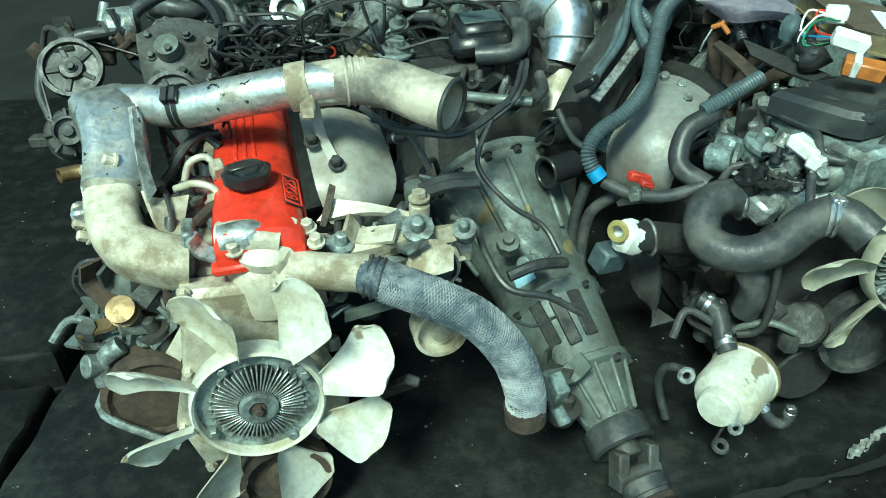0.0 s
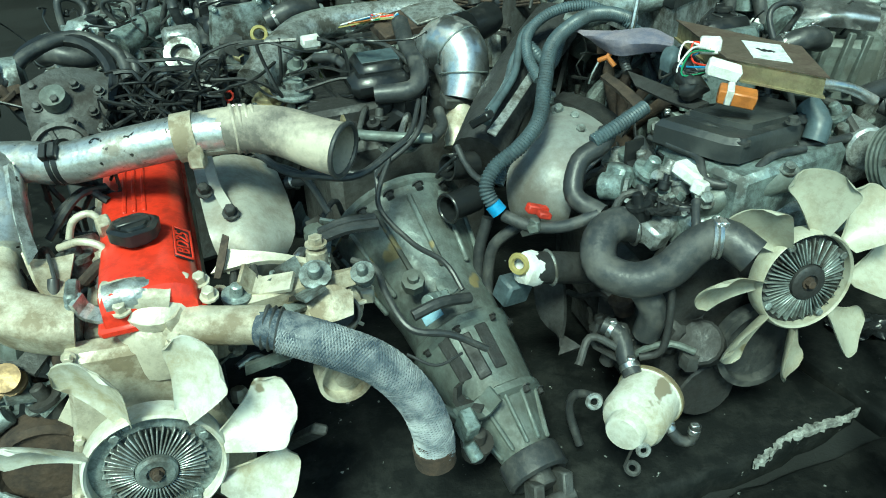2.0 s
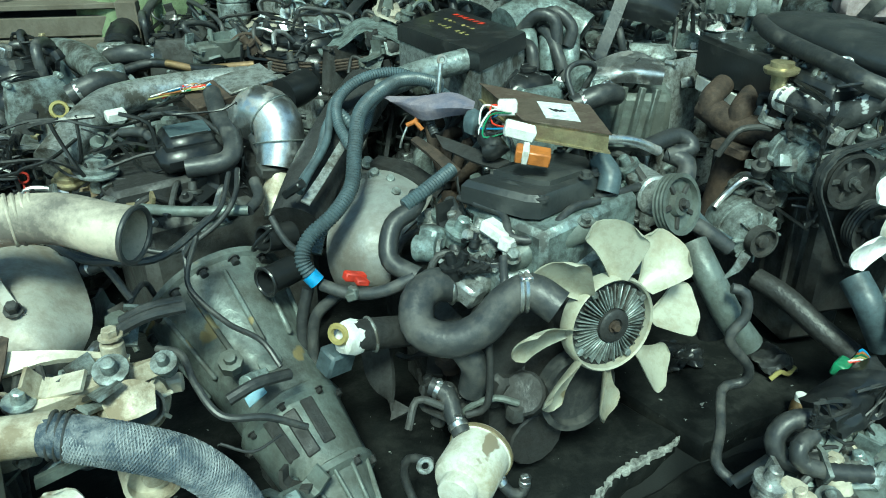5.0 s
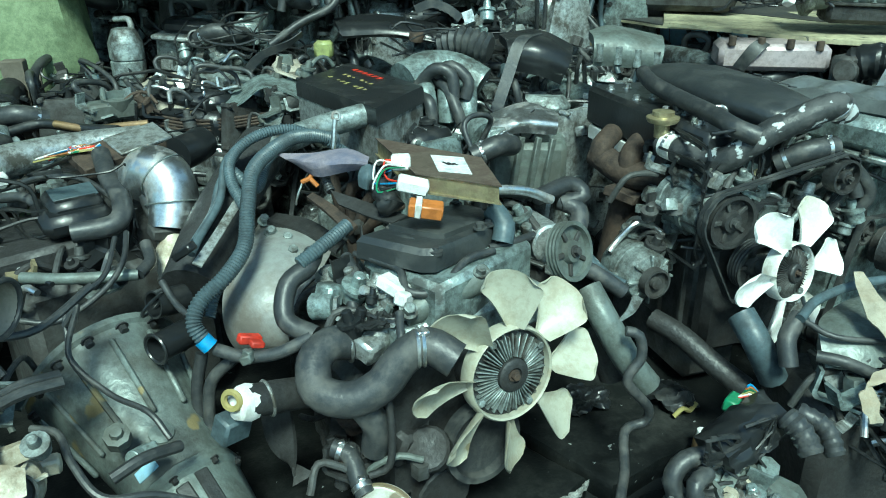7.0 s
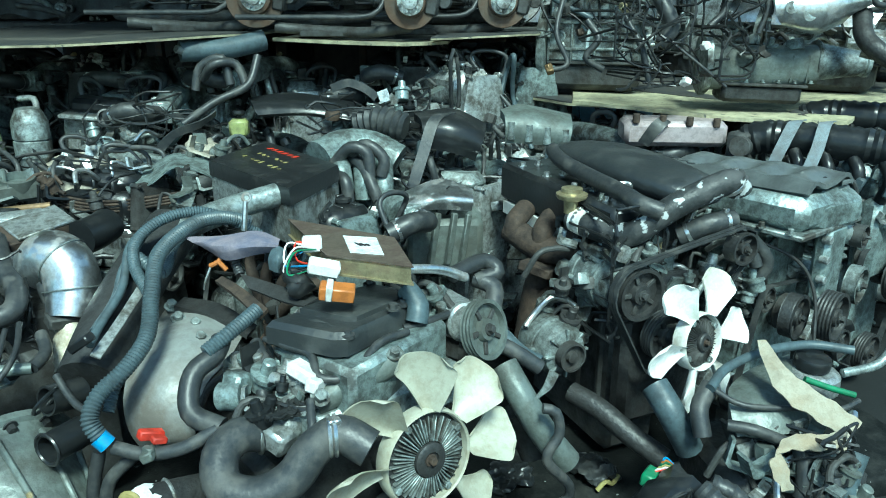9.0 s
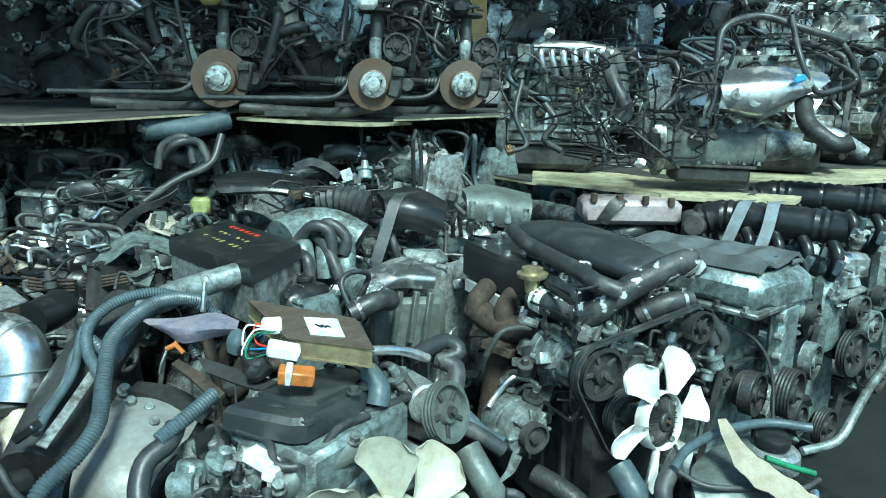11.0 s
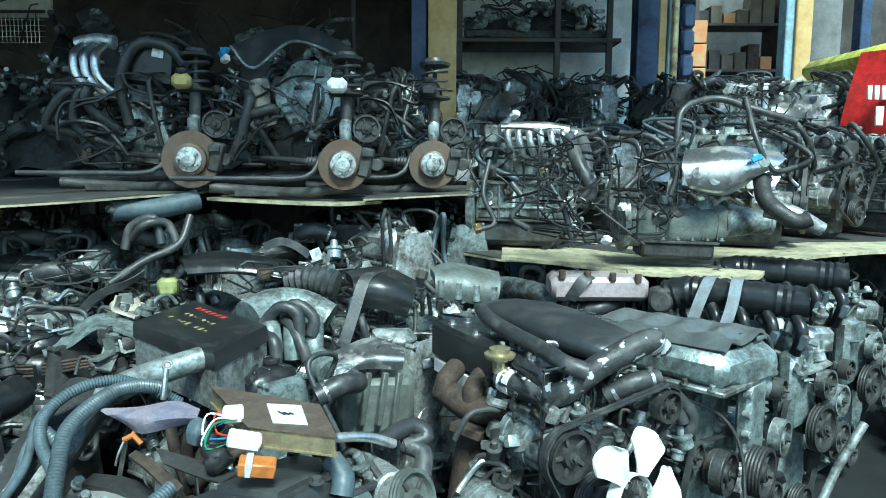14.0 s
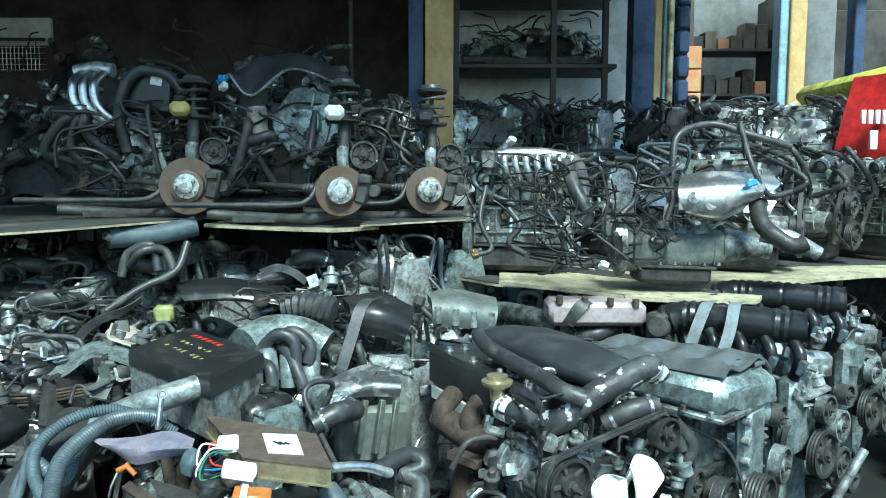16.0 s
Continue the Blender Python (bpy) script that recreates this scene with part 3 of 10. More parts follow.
def hose(parent, pts, r, mat=None, clamps=True, name="hose", rib=0.0, hollow=0.78, label="", step=0.018, n=14):
    h = part(name, Shape().tube(pts, r, n, step, rib, hollow=hollow), mat or RUBBER, parent, label)
    if clamps:
        for e, f in ((0, 1), (-1, -2)):
            q, o = Vector(pts[e]), Vector(pts[f])
            d = (o - q).normalized()
            part("clamp", Shape().lathe(q + d * r * 0.7, d, [(r * 1.0, 0), (r * 1.08, 0.001), (r * 1.08, 0.011), (r * 1.0, 0.012)], 14).box(q + d * (r * 0.7 + 0.006) + V(0, 0, r * 1.1), (0.016, 0.012, 0.009)), BRIGHT, h)
    return h


def connector(parent, c, mat, size=(0.03, 0.02, 0.016), seed=0):
    g = random.Random(seed)
    sh = Shape().box(c, size, (g.uniform(-40, 40), g.uniform(-40, 40), g.uniform(0, 180)), 0.003)
    sh.box(Vector(c) + V(0, 0, size[2] * 0.4), (size[0] * 0.6, size[1] * 0.5, size[2] * 0.8), (g.uniform(-30, 30), 0, g.uniform(0, 180)), 0.002)
    return part("connector", sh, mat, parent)


def clutter(parent, lo, hi, n, seed, mats):
    """Brackets, sensors, valves and short pipes bolted on between lo and hi, each a part of its own."""
    g = random.Random(seed)
    for i in range(n):
        c = V(*(g.uniform(lo[k], hi[k]) for k in range(3)))
        m = g.choice(mats)
        kind = g.random()
        tu = (g.uniform(-25, 25), g.uniform(-25, 25), g.uniform(0, 180))
        M4 = pose(*c, *tu)
        if kind < 0.3:
            s = g.uniform(0.03, 0.065)
            e = s * 0.85
            sh = Shape().slab([(-e, -0.004), (e - 0.01, -0.004), (e, 0.004), (e, s), (e - 0.008, s * 1.02), (e - 0.009, 0.012), (e - 0.018, 0.004), (-e, 0.004)], M4 @ pose(0, s * 0.4, 0, 90), s * 0.8)
            part("bracket", sh, m, parent)
        elif kind < 0.55:
            r = g.uniform(0.012, 0.028)
            d = M4.to_3x3() @ V(0, 0, 1)
            sh = Shape().lathe(c - d * r, d, [(r * 0.7, 0), (r, 0.004), (r, r * 1.4), (r * 1.25, r * 1.42), (r * 1.25, r * 1.8), (r * 0.6, r * 1.85), (r * 0.5, r * 2.8), (r * 0.35, r * 2.9)], 14)
            part("valve", sh, m, parent)
        elif kind < 0.75:
            s = g.uniform(0.03, 0.06)
            o = [(s * g.uniform(0.42, 0.62) * math.cos(q * 0.8976), s * g.uniform(0.36, 0.55) * math.sin(q * 0.8976)) for q in range(7)]
            sh = Shape().slab(o, M4, s * 0.7, 0.16)
            part("housing", sh, m, parent)
        else:
            d = M4.to_3x3() @ V(1, 0, 0)
            p = [c, c + d * 0.05 + V(0, 0, 0.02), c + d * 0.1 + V(0, 0, g.uniform(-0.03, 0.03)), c + d * 0.13 + V(0, g.uniform(-0.05, 0.05), -0.04)]
            part("pipe", Shape().tube(p, g.uniform(0.006, 0.011), 9, 0.015, hollow=0.7), g.choice((m, BRIGHT, IRON)), parent)


def engine(at, yaw, label, seed, L=0.5, Wd=0.2, H=0.62, cover=PLASTIC, body=ALU2, head=ALU, intake=1, intake_mat=ALU, exhaust=-1, shield=None, gearbox=False,
           tidy=0.5, pulleys=True, cover_style=0, group="engines stacked in the yard", loom=34, tilt=0.0, hosemat=None, pan=IRON):
    """A complete used engine. Its front with the pulleys looks to its own -y; intake and exhaust: the side (1 or -1) or 0."""
    g = random.Random(seed)
    e = thing("car_engine", at, label, "engine", group, yaw)
    zb, zh, zc = 0.13, H * 0.6, H * 0.8
    w = Wd / 2
    # sump, block, head
    part("oil_pan", Shape().box((0, L * 0.5, 0.07), (Wd * 0.95, L * 0.92, 0.14), b=0.03).box((0, L * 0.5, zb), (Wd * 1.15, L * 0.98, 0.012), b=0.003).cyl((w * 0.4, L * 0.3, 0.07), (w * 1.05, L * 0.3, 0.07), 0.012), pan, e)
    blo = part("engine_block", Shape().box((0, L * 0.5, (zb + zh) / 2), (Wd, L, zh - zb), b=0.015), body, e)
    hdo = part("cylinder_head", Shape().box((0, L * 0.5, (zh + zc) / 2 + 0.003), (Wd * 0.92, L * 0.97, zc - zh - 0.004), b=0.01), head, e)
    for sd in (-1, 1):
        for k in range(4):
            y = L * (0.14 + 0.24 * k)
            part("freeze_plug", Shape().lathe((sd * w, y, zb + (zh - zb) * 0.62), (sd, 0, 0), [(0.024, -0.004), (0.026, 0.006), (0.018, 0.007), (0.016, 0.001)], 14), body, blo)
            part("rib", Shape().box((sd * w, y + L * 0.12, (zb + zh) / 2), (0.02, 0.012, (zh - zb) * 0.95), b=0.004), body, blo)
        part("rail", Shape().box((sd * w, L * 0.5, zb + (zh - zb) * 0.32), (0.022, L * 0.96, 0.014), b=0.004), body, blo)
        part("rail", Shape().box((sd * w, L * 0.5, zh - 0.012), (0.026, L * 0.98, 0.022), b=0.004), body, blo)
        for k in range(4):
            part("boss", Shape().cyl((sd * w * 0.9, L * (0.1 + 0.26 * k), zh + 0.01), (sd * w * 0.9, L * (0.1 + 0.26 * k), zc - 0.008), 0.012, n=8), head, hdo)
    # valve cover
    cw, ch = Wd * 0.88, H - zc
    cv = Shape()
    extra = [("cover_rim", Shape().box((0, L * 0.5, zc + 0.008), (cw * 1.08, L * 1.0, 0.014), b=0.004))]
    if cover_style == 0:
        cv.box((0, L * 0.5, zc + ch / 2), (cw, L * 0.95, ch), b=min(0.024, ch * 0.4))
        for k in range(3):
            extra.append(("ridge", Shape().box((cw * (-0.28 + 0.28 * k), L * 0.5, zc + ch), (0.012, L * 0.8, 0.008), b=0.003)))
    elif cover_style == 1:
        for sd in (-1, 1):
            extra.append(("cam_bank", Shape().box((sd * cw * 0.27, L * 0.5, zc + ch / 2), (cw * 0.44, L * 0.95, ch), b=ch * 0.3)))
        cv.box((0, L * 0.5, zc + ch * 0.35), (cw * 0.3, L * 0.9, ch * 0.6), b=0.006)
        for k in range(4):
            extra.append(("coil_pack", Shape().cyl((0, L * (0.16 + 0.22 * k), zc + ch * 0.5), (0, L * (0.16 + 0.22 * k), zc + ch * 1.05), 0.017, n=12).box((0.02, L * (0.16 + 0.22 * k), zc + ch * 1.0), (0.06, 0.026, 0.014), b=0.004)))
    elif cover_style == 2:
        cv.box((0, L * 0.5, zc + ch * 0.35), (cw, L * 0.96, ch * 0.7), b=0.02)
        extra.append(("cover_top", Shape().box((0, L * 0.47, zc + ch * 0.85), (cw * 0.72, L * 0.8, ch * 0.5), b=ch * 0.22)))
        for k in range(5):
            extra.append(("ridge", Shape().box((0, L * (0.15 + 0.17 * k), zc + ch * 0.8), (cw * 0.9, 0.014, ch * 0.34), b=0.005)))
    else:
        cv.box((0, L * 0.5, zc + ch * 0.42), (cw * 1.02, L * 0.96, ch * 0.84), b=0.03)
        for k in range(6):
            extra.append(("hollow", Shape().lathe((cw * (-0.22 + 0.44 * (k % 2)), L * (0.2 + 0.28 * (k // 2)), zc + ch * 0.78), (0, 0, 1), [(0.05, 0), (0.045, 0.012), (0.03, 0.016)], 18)))
    cvo = part("valve_cover", cv, cover, e)
    for nm, sh in extra:
        part(nm, sh, PLASTIC if nm == "coil_pack" else cover, cvo)
    bo = Shape()
    for k in range(6):
        for sd in (-1, 1):
            bo.bolt((sd * cw * 0.51, L * (0.05 + 0.18 * k), zc + 0.014), (0, 0, 1), 0.006, 0.01)
    part("bolts", bo, BRIGHT, cvo)
    part("oil_filler_cap", Shape().lathe((cw * 0.2, L * 0.22, H - 0.006), (0, 0, 1), [(0.026, 0), (0.026, 0.01), (0.032, 0.011), (0.032, 0.022), (0.026, 0.026)], 18, 0.05, 6).box((cw * 0.2, L * 0.22, H + 0.022), (0.05, 0.012, 0.014)), PLASTIC, cvo)
    # front
    tc = [(-w * 1.05, zb - 0.02), (w * 1.05, zb - 0.02), (w * 1.15, zb + 0.09), (w * 0.8, zh), (w * 0.95, zc), (w * 0.7, H - 0.02), (-w * 0.7, H - 0.02), (-w * 0.95, zc), (-w * 0.8, zh), (-w * 1.15, zb + 0.09)]
    mt = Matrix(((1, 0, 0, 0), (0, 0, -1, 0.0), (0, 1, 0, 0), (0, 0, 0, 1)))
    tcs = Shape().slab(tc, mt, 0.035, 0.08)
    for x, z in tc:
        tcs.cyl((x * 0.93, 0.0, z), (x * 0.93, -0.034, z), 0.011, n=8).bolt((x * 0.93, -0.034, z), (0, -1, 0), 0.006)
    tcs.lathe((0, -0.03, zh * 0.95), (0, -1, 0), [(0.06, 0), (0.055, 0.008), (0.03, 0.012)], 20)
    part("timing_cover", tcs, head if g.random() < 0.6 else IRON, e)
    if pulleys:
        f = (0, -1, 0)
        cp = (0, -0.06, zb + 0.02)
        wp = (g.uniform(-0.03, 0.03), -0.06, zh - 0.02)
        pulley(e, cp, f, 0.075, 0.04, JUNK, "crank_pulley")
        pulley(e, wp, f, 0.058, 0.03, IRON)
        al = (w * 1.6, -0.035, zh + 0.02)
        co = (-w * 1.6, -0.035, zb + 0.1)
        alternator(e, al, f, 0.06)
        compressor(e, co, f, 0.056)
        pulley(e, (-w * 1.1, -0.05, zh + 0.05), f, 0.04, 0.03, IRON, "idler_pulley")
        belt(e, [(V(*cp) + V(0, -0.02, 0), 0.075), (V(al[0], -0.08, al[2]), 0.034), (V(-w * 1.1, -0.08, zh + 0.05), 0.04), (V(co[0], -0.08, co[2]), 0.058)], f, 0.02)
    # intake side
    if intake:
        s = intake
        n = 4 if L < 0.52 else 5
        pl = part("intake_plenum", Shape().tube([(s * w * 1.9, L * 0.02, H * 0.93), (s * w * 2.0, L * 0.3, H * 0.97), (s * w * 2.0, L * 0.7, H * 0.97), (s * w * 1.9, L * 0.92, H * 0.94)], 0.052, 16, 0.014 if intake_mat is PLASTIC else 0.03, 0.05 if intake_mat is PLASTIC else 0.0), intake_mat, e)
        for k in range(n):
            y = L * (0.12 + 0.76 * k / (n - 1))
            part("intake_runner", Shape().tube([(s * w * 0.8, y, zh + 0.07), (s * w * 1.5, y, zh + 0.075), (s * w * 2.25, y, H * 0.8), (s * w * 2.05, y, H * 0.97)], 0.022, 12, 0.018), intake_mat, pl)
        tb = V(s * w * 1.9, -0.02, H * 0.93)
        part("throttle_body", Shape().cyl(tb, tb + V(0, -0.06, 0), 0.038).box(tb + V(0, -0.03, 0), (0.1, 0.035, 0.09)).cyl(tb + V(0.05 * s, -0.03, -0.02), tb + V(0.075 * s, -0.03, -0.02), 0.022), ALU2, e)
        hose(e, [tb + V(0, -0.05, 0), tb + V(-0.02 * s, -0.13, 0.01), tb + V(-0.1 * s, -0.16, 0.03), tb + V(-0.18 * s, -0.13, 0.0)], 0.034, hosemat or RUBBER, True, "intake_hose", g.choice((0, 0.08)))
    # exhaust side
    if exhaust:
        s = exhaust
        if shield:
            o = [(-L * 0.42, -0.09), (L * 0.4, -0.1), (L * 0.46, -0.02), (L * 0.34, 0.09), (-L * 0.3, 0.1), (-L * 0.45, 0.03)]
            mm = pose(s * w * 1.05, L * 0.5, zh + 0.03, 62, 0, 90 * s)
            sh = Shape().slab(o, mm, 0.05, 0.25)
            for q in (-0.3, 0.02, 0.3):
                sh.lathe(mm @ V(q * L, -0.03, 0.045), mm.to_3x3() @ V(0, 0, 1), [(0.022, 0), (0.016, 0.008), (0.008, 0.009)], 14)
            part("heat_shield", sh, shield, e)
        if not shield:
            mf = Shape()
            for k in range(4):
                y = L * (0.12 + 0.25 * k)
                mf.tube([(s * w * 0.85, y, zh + 0.05), (s * w * 1.35, y, zh + 0.05), (s * w * 1.6, L * (0.3 + 0.13 * k), zh - 0.04), (s * w * 1.6, L * 0.5, zh - 0.13)], 0.021, 10, 0.02)
            mf.cyl((s * w * 1.6, L * 0.5, zh - 0.12), (s * w * 1.6, L * 0.5, zh - 0.2), 0.035).box((s * w * 1.6, L * 0.5, zh - 0.2), (0.11, 0.11, 0.014), (0, 0, 45))
            part("exhaust_manifold", mf, RUST, e)
    if gearbox:
        bell = Shape().lathe((0, L, zh * 0.62), (0, 1, 0), [(0.19, 0), (0.2, 0.02), (0.185, 0.03), (0.15, 0.14), (0.11, 0.2), (0.1, 0.34), (0.075, 0.36), (0.065, 0.5), (0.045, 0.52)], 24)
        for k in range(12):
            t = k * 0.5236
            bell.box((0.16 * math.cos(t), L + 0.1, zh * 0.62 + 0.16 * math.sin(t)), (0.014, 0.16, 0.03), (0, -math.degrees(t), 0))
        part("bell_housing", bell, GREY, e)
    else:
        part("flywheel_housing", Shape().lathe((0, L, zh * 0.62), (0, 1, 0), [(0.17, 0), (0.19, 0.01), (0.185, 0.04), (0.14, 0.05), (0.12, 0.045), (0.04, 0.05)], 28, 0.03, 7), ALU2, e)
    # hoses, looms, small fittings
    for k in range(3 + int(4 * tidy)):
        y = g.uniform(0, L)
        s = g.choice((-1, 1))
        p = [V(s * w * 0.9, y, zc - 0.02), V(s * w * g.uniform(1.2, 1.7), y + g.uniform(-0.1, 0.1), H + g.uniform(-0.02, 0.06)), V(s * w * g.uniform(0.2, 1.2), y + g.uniform(-0.22, 0.22), H + g.uniform(0.02, 0.07)), V(s * w * g.uniform(0.6, 1.6), y + g.uniform(-0.3, 0.2), zc + g.uniform(-0.1, 0.08)), V(s * w * 1.4, y + g.uniform(-0.2, 0.2), zh)]
        hose(e, p, g.choice((0.009, 0.011, 0.014, 0.018)), hosemat or g.choice((RUBBER, RUBBER, RUBBER2, CONDUIT)), g.random() < 0.4, "hose", g.choice((0, 0, 0.09)), step=0.012, n=10)
    wires(e, (-w * 2.3, -0.03, zh - 0.08), (-w * 0.7, L * 1.05, H + 0.0), loom // 2, seed + 1)
    wires(e, (w * 0.7, -0.03, zh - 0.08), (w * 2.3, L * 1.05, H + 0.0), loom // 2, seed + 2)
    wires(e, (-w, 0, H - 0.01), (w, L, H + 0.03), loom // 6, seed + 3, 0.005)
    clean = (TEAL, ALU, TEAL, ALU2)
    clutter(e, (-w * 1.9, 0.0, zh - 0.14), (-w * 1.0, L, H - 0.03), 17, seed + 4, clean if body is TEAL else (ALU, ALU2, ALU2, IRON, PLASTIC, RUST, GREY))
    clutter(e, (w * 1.0, 0.0, zh - 0.14), (w * 1.9, L, H - 0.03), 17, seed + 5, clean if body is TEAL else (ALU, ALU2, ALU2, IRON, PLASTIC, GOLD, GREY))
    clutter(e, (-w * 1.4, -0.07, zb), (w * 1.4, 0.0, H - 0.06), 8, seed + 6, (ALU, ALU2, IRON, PLASTIC))
    clutter(e, (-w, 0.02, H - 0.02), (w, L, H + 0.02), 8, seed + 8, (ALU, TEAL, IRON, PLASTIC, BRIGHT))
    for k in range(7):
        connector(e, (g.uniform(-w * 1.9, w * 1.9), g.uniform(0, L), H + g.uniform(-0.1, 0.03)), g.choice((PLASTIC, PLASTIC, WHITEP, GREY, GOLD)), seed=seed + k)
    if tilt:
        e.matrix_basis = e.matrix_basis @ pose(0, 0, 0, 0, tilt, 0)
    return e


# ---- ground, slabs, sheds ----
gs = Shape().box((0, 0, -0.25), (160, 160, 0.5), b=0.01)
tagged(single("ground", gs, GROUND, "dark oily concrete ground of the yard", "ground"), kind="structure")


def slab_piece(pts, z, t, label, seed):
    """A thick black slab with a worn, chipped rim."""
    g = random.Random(seed)
    o = []
    for i, p in enumerate(pts):
        q = pts[(i + 1) % len(pts)]
        n = max(2, int((V(*q) - V(*p)).length / 0.05))
        for k in range(n):
            j = 0.006 if k else 0.0
            o.append((p[0] + (q[0] - p[0]) * k / n + g.uniform(-j, j), p[1] + (q[1] - p[1]) * k / n + g.uniform(-j, j)))
    cx, cy = sum(q[0] for q in o) / len(o), sum(q[1] for q in o) / len(o)
    n = len(o)
    vs = []
    for z0, ins in ((z - t, 0), (z - 0.018, 0), (z - 0.005, 0.008), (z, 0.022)):
        for x, y in o:
            d = V(cx - x, cy - y).normalized()
            vs.append(V(x + d.x * ins, y + d.y * ins, z0 + (g.uniform(-0.003, 0.003) if ins == 0.008 else 0)))
    fs = [tuple(range(3 * n, 4 * n))]
    for r in range(3):
        fs += [(r * n + i, r * n + (i + 1) % n, (r + 1) * n + (i + 1) % n, (r + 1) * n + i) for i in range(n)]
    ob = single("floor_slab", Shape().add(vs, fs), MAT, label, "slab", "black slabs on the yard floor")
    return tagged(ob, kind="structure")


E1, E2, E3 = (1.182, 1.253, 0.070), (0.401, 1.019, 0.070), (0.944, 1.147, 0.070)
slab_piece([(-1.02, 0.72), (0.36, 0.99), (E3[0], E3[1]), (E1[0], E1[1]), (1.05, 1.55), (1.2, 2.6), (-1.02, 2.6)], 0.07, 0.07, "black-painted floor slab with chipped edges", 3)
slab_piece([(1.225, 1.20), (1.55, 1.25), (2.6, 0.9), (3.0, 2.6), (1.32, 2.6), (1.09, 1.57)], 0.065, 0.065, "smooth black floor slab with rounded edge", 4)
slab_piece([(-3.4, 1.0), (-1.06, 1.46), (-1.06, 3.4), (-3.6, 3.2)], 0.12, 0.12, "raised black floor slab with a worn edge", 5)
slab_piece([(-3.0, 0.3), (-1.04, 0.6), (-1.07, 1.42), (-3.4, 0.96)], 0.05, 0.05, "low black floor slab with scuffs", 6)
slab_piece([(-0.2, 0.35), (0.4, 0.6), (1.6, 0.75), (1.5, 1.17), (1.21, 1.18), (E3[0] + 0.02, E3[1] - 0.03), (0.38, 0.96), (-0.3, 0.82)], 0.03, 0.03, "scuffed black floor slab below the raised one", 8)
def broken_rim(way, wide, seed):
    """A ragged strip of bare broken concrete along a slab's edge."""
    g = random.Random(seed)
    w = spline([V(x, y, 0.0) for x, y in way], 0.008)
    vs, fs = [], []
    for i, q in enumerate(w):
        d = (w[min(i + 1, len(w) - 1)] - w[max(i - 1, 0)]).normalized()
        a = V(-d.y, d.x, 0)
        f = math.sin(math.pi * (i + 0.5) / len(w)) ** 0.5
        for k in (-1, -0.35, 0.3, 1):
            vs.append(q + a * wide * f * k * g.uniform(0.35, 1.1) + V(0, 0, (0.0715 if abs(k) == 1 else 0.074) + g.uniform(-0.0015, 0.003)))
    for i in range(len(w) - 1):
        for k in range(3):
            o = 4 * i + k
            fs.append((o, o + 1, o + 5, o + 4))
    n = len(vs)
    vs += [V(q.x, q.y, 0.06) for q in vs]
    fs += [tuple(n + q for q in f[::-1]) for f in fs]
    for i in range(len(w) - 1):
        for k in (0, 3):
            o = 4 * i + k
            fs.append((o, o + 4, n + o + 4, n + o))
    tagged(single("broken_edge", Shape().add(vs, fs), CHIP, "pale broken concrete along the slab edge", "broken edge"), kind="structure")


broken_rim([(0.885, 1.117), (0.93, 1.16), (0.976, 1.178), (1.068, 1.2), (1.13, 1.214), (1.175, 1.236)], 0.014, 12)
broken_rim([(0.84, 1.10), (0.875, 1.122), (0.90, 1.142)], 0.012, 13)

# ---- shop building behind ----
YAW = -34.6


def wbox(sh, u, v, z, su, sv, sz, b=None):
    """A box set square to the shop front, z its foot."""
    return sh.box(W(u, v, z + sz / 2), (su, sv, sz), (0, 0, YAW), b)


def setting(name, sh, mat, label, cat="wall"):
    return single(name, sh, mat, label, cat, kind="structure")


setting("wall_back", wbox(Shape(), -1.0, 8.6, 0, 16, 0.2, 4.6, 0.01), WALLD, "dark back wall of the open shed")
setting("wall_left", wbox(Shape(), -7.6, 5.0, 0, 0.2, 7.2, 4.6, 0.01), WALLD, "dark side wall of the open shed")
# two roofs above the view, added and drawn forward to shade what lies below
setting("ceiling", wbox(Shape(), -3.65, 5.2, 3.75, 7.5, 7.2, 0.15, 0.01), WALLD, "unseen roof added to shade the shed and left decks", "ceiling")
setting("ceiling", wbox(Shape(), 1.153, 5.7, 3.75, 2.1, 6.2, 0.15, 0.01), WALLD, "unseen roof added to shade the neighbouring bay", "ceiling")
setting("wall_far_right", wbox(Shape(), 8.2, 8.0, 0, 3.4, 0.2, 5.0, 0.01), WALLW, "pale shop wall across the yard")
# light opening high in the back wall, its brightness put into a white panel, with a wire fence before it
setting("wall_strip", wbox(Shape(), -4.95, 8.46, 2.95, 1.1, 0.06, 0.3, 0.005), WALLW, "white panel standing for the light opening high at the back")
fence = thing("wire_fence", W(-4.9, 8.3, 2.65), "grey wire mesh fence high at the back of the shed", "fence", yaw=None)
fs_ = Shape()
for i in range(26):
    fs_.cyl(W(-5.6 + i * 0.045, 8.3, 2.65), W(-5.6 + i * 0.045, 8.3, 2.98), 0.004, n=5)
for i in range(6):
    fs_.cyl(W(-5.65, 8.3, 2.66 + i * 0.06), W(-4.4, 8.3, 2.66 + i * 0.06), 0.004, n=5)
part("mesh", fs_, BRIGHT, fence)
part("rail", Shape().cyl(W(-5.65, 8.3, 2.99), W(-4.4, 8.3, 2.99), 0.018), RACK, fence)

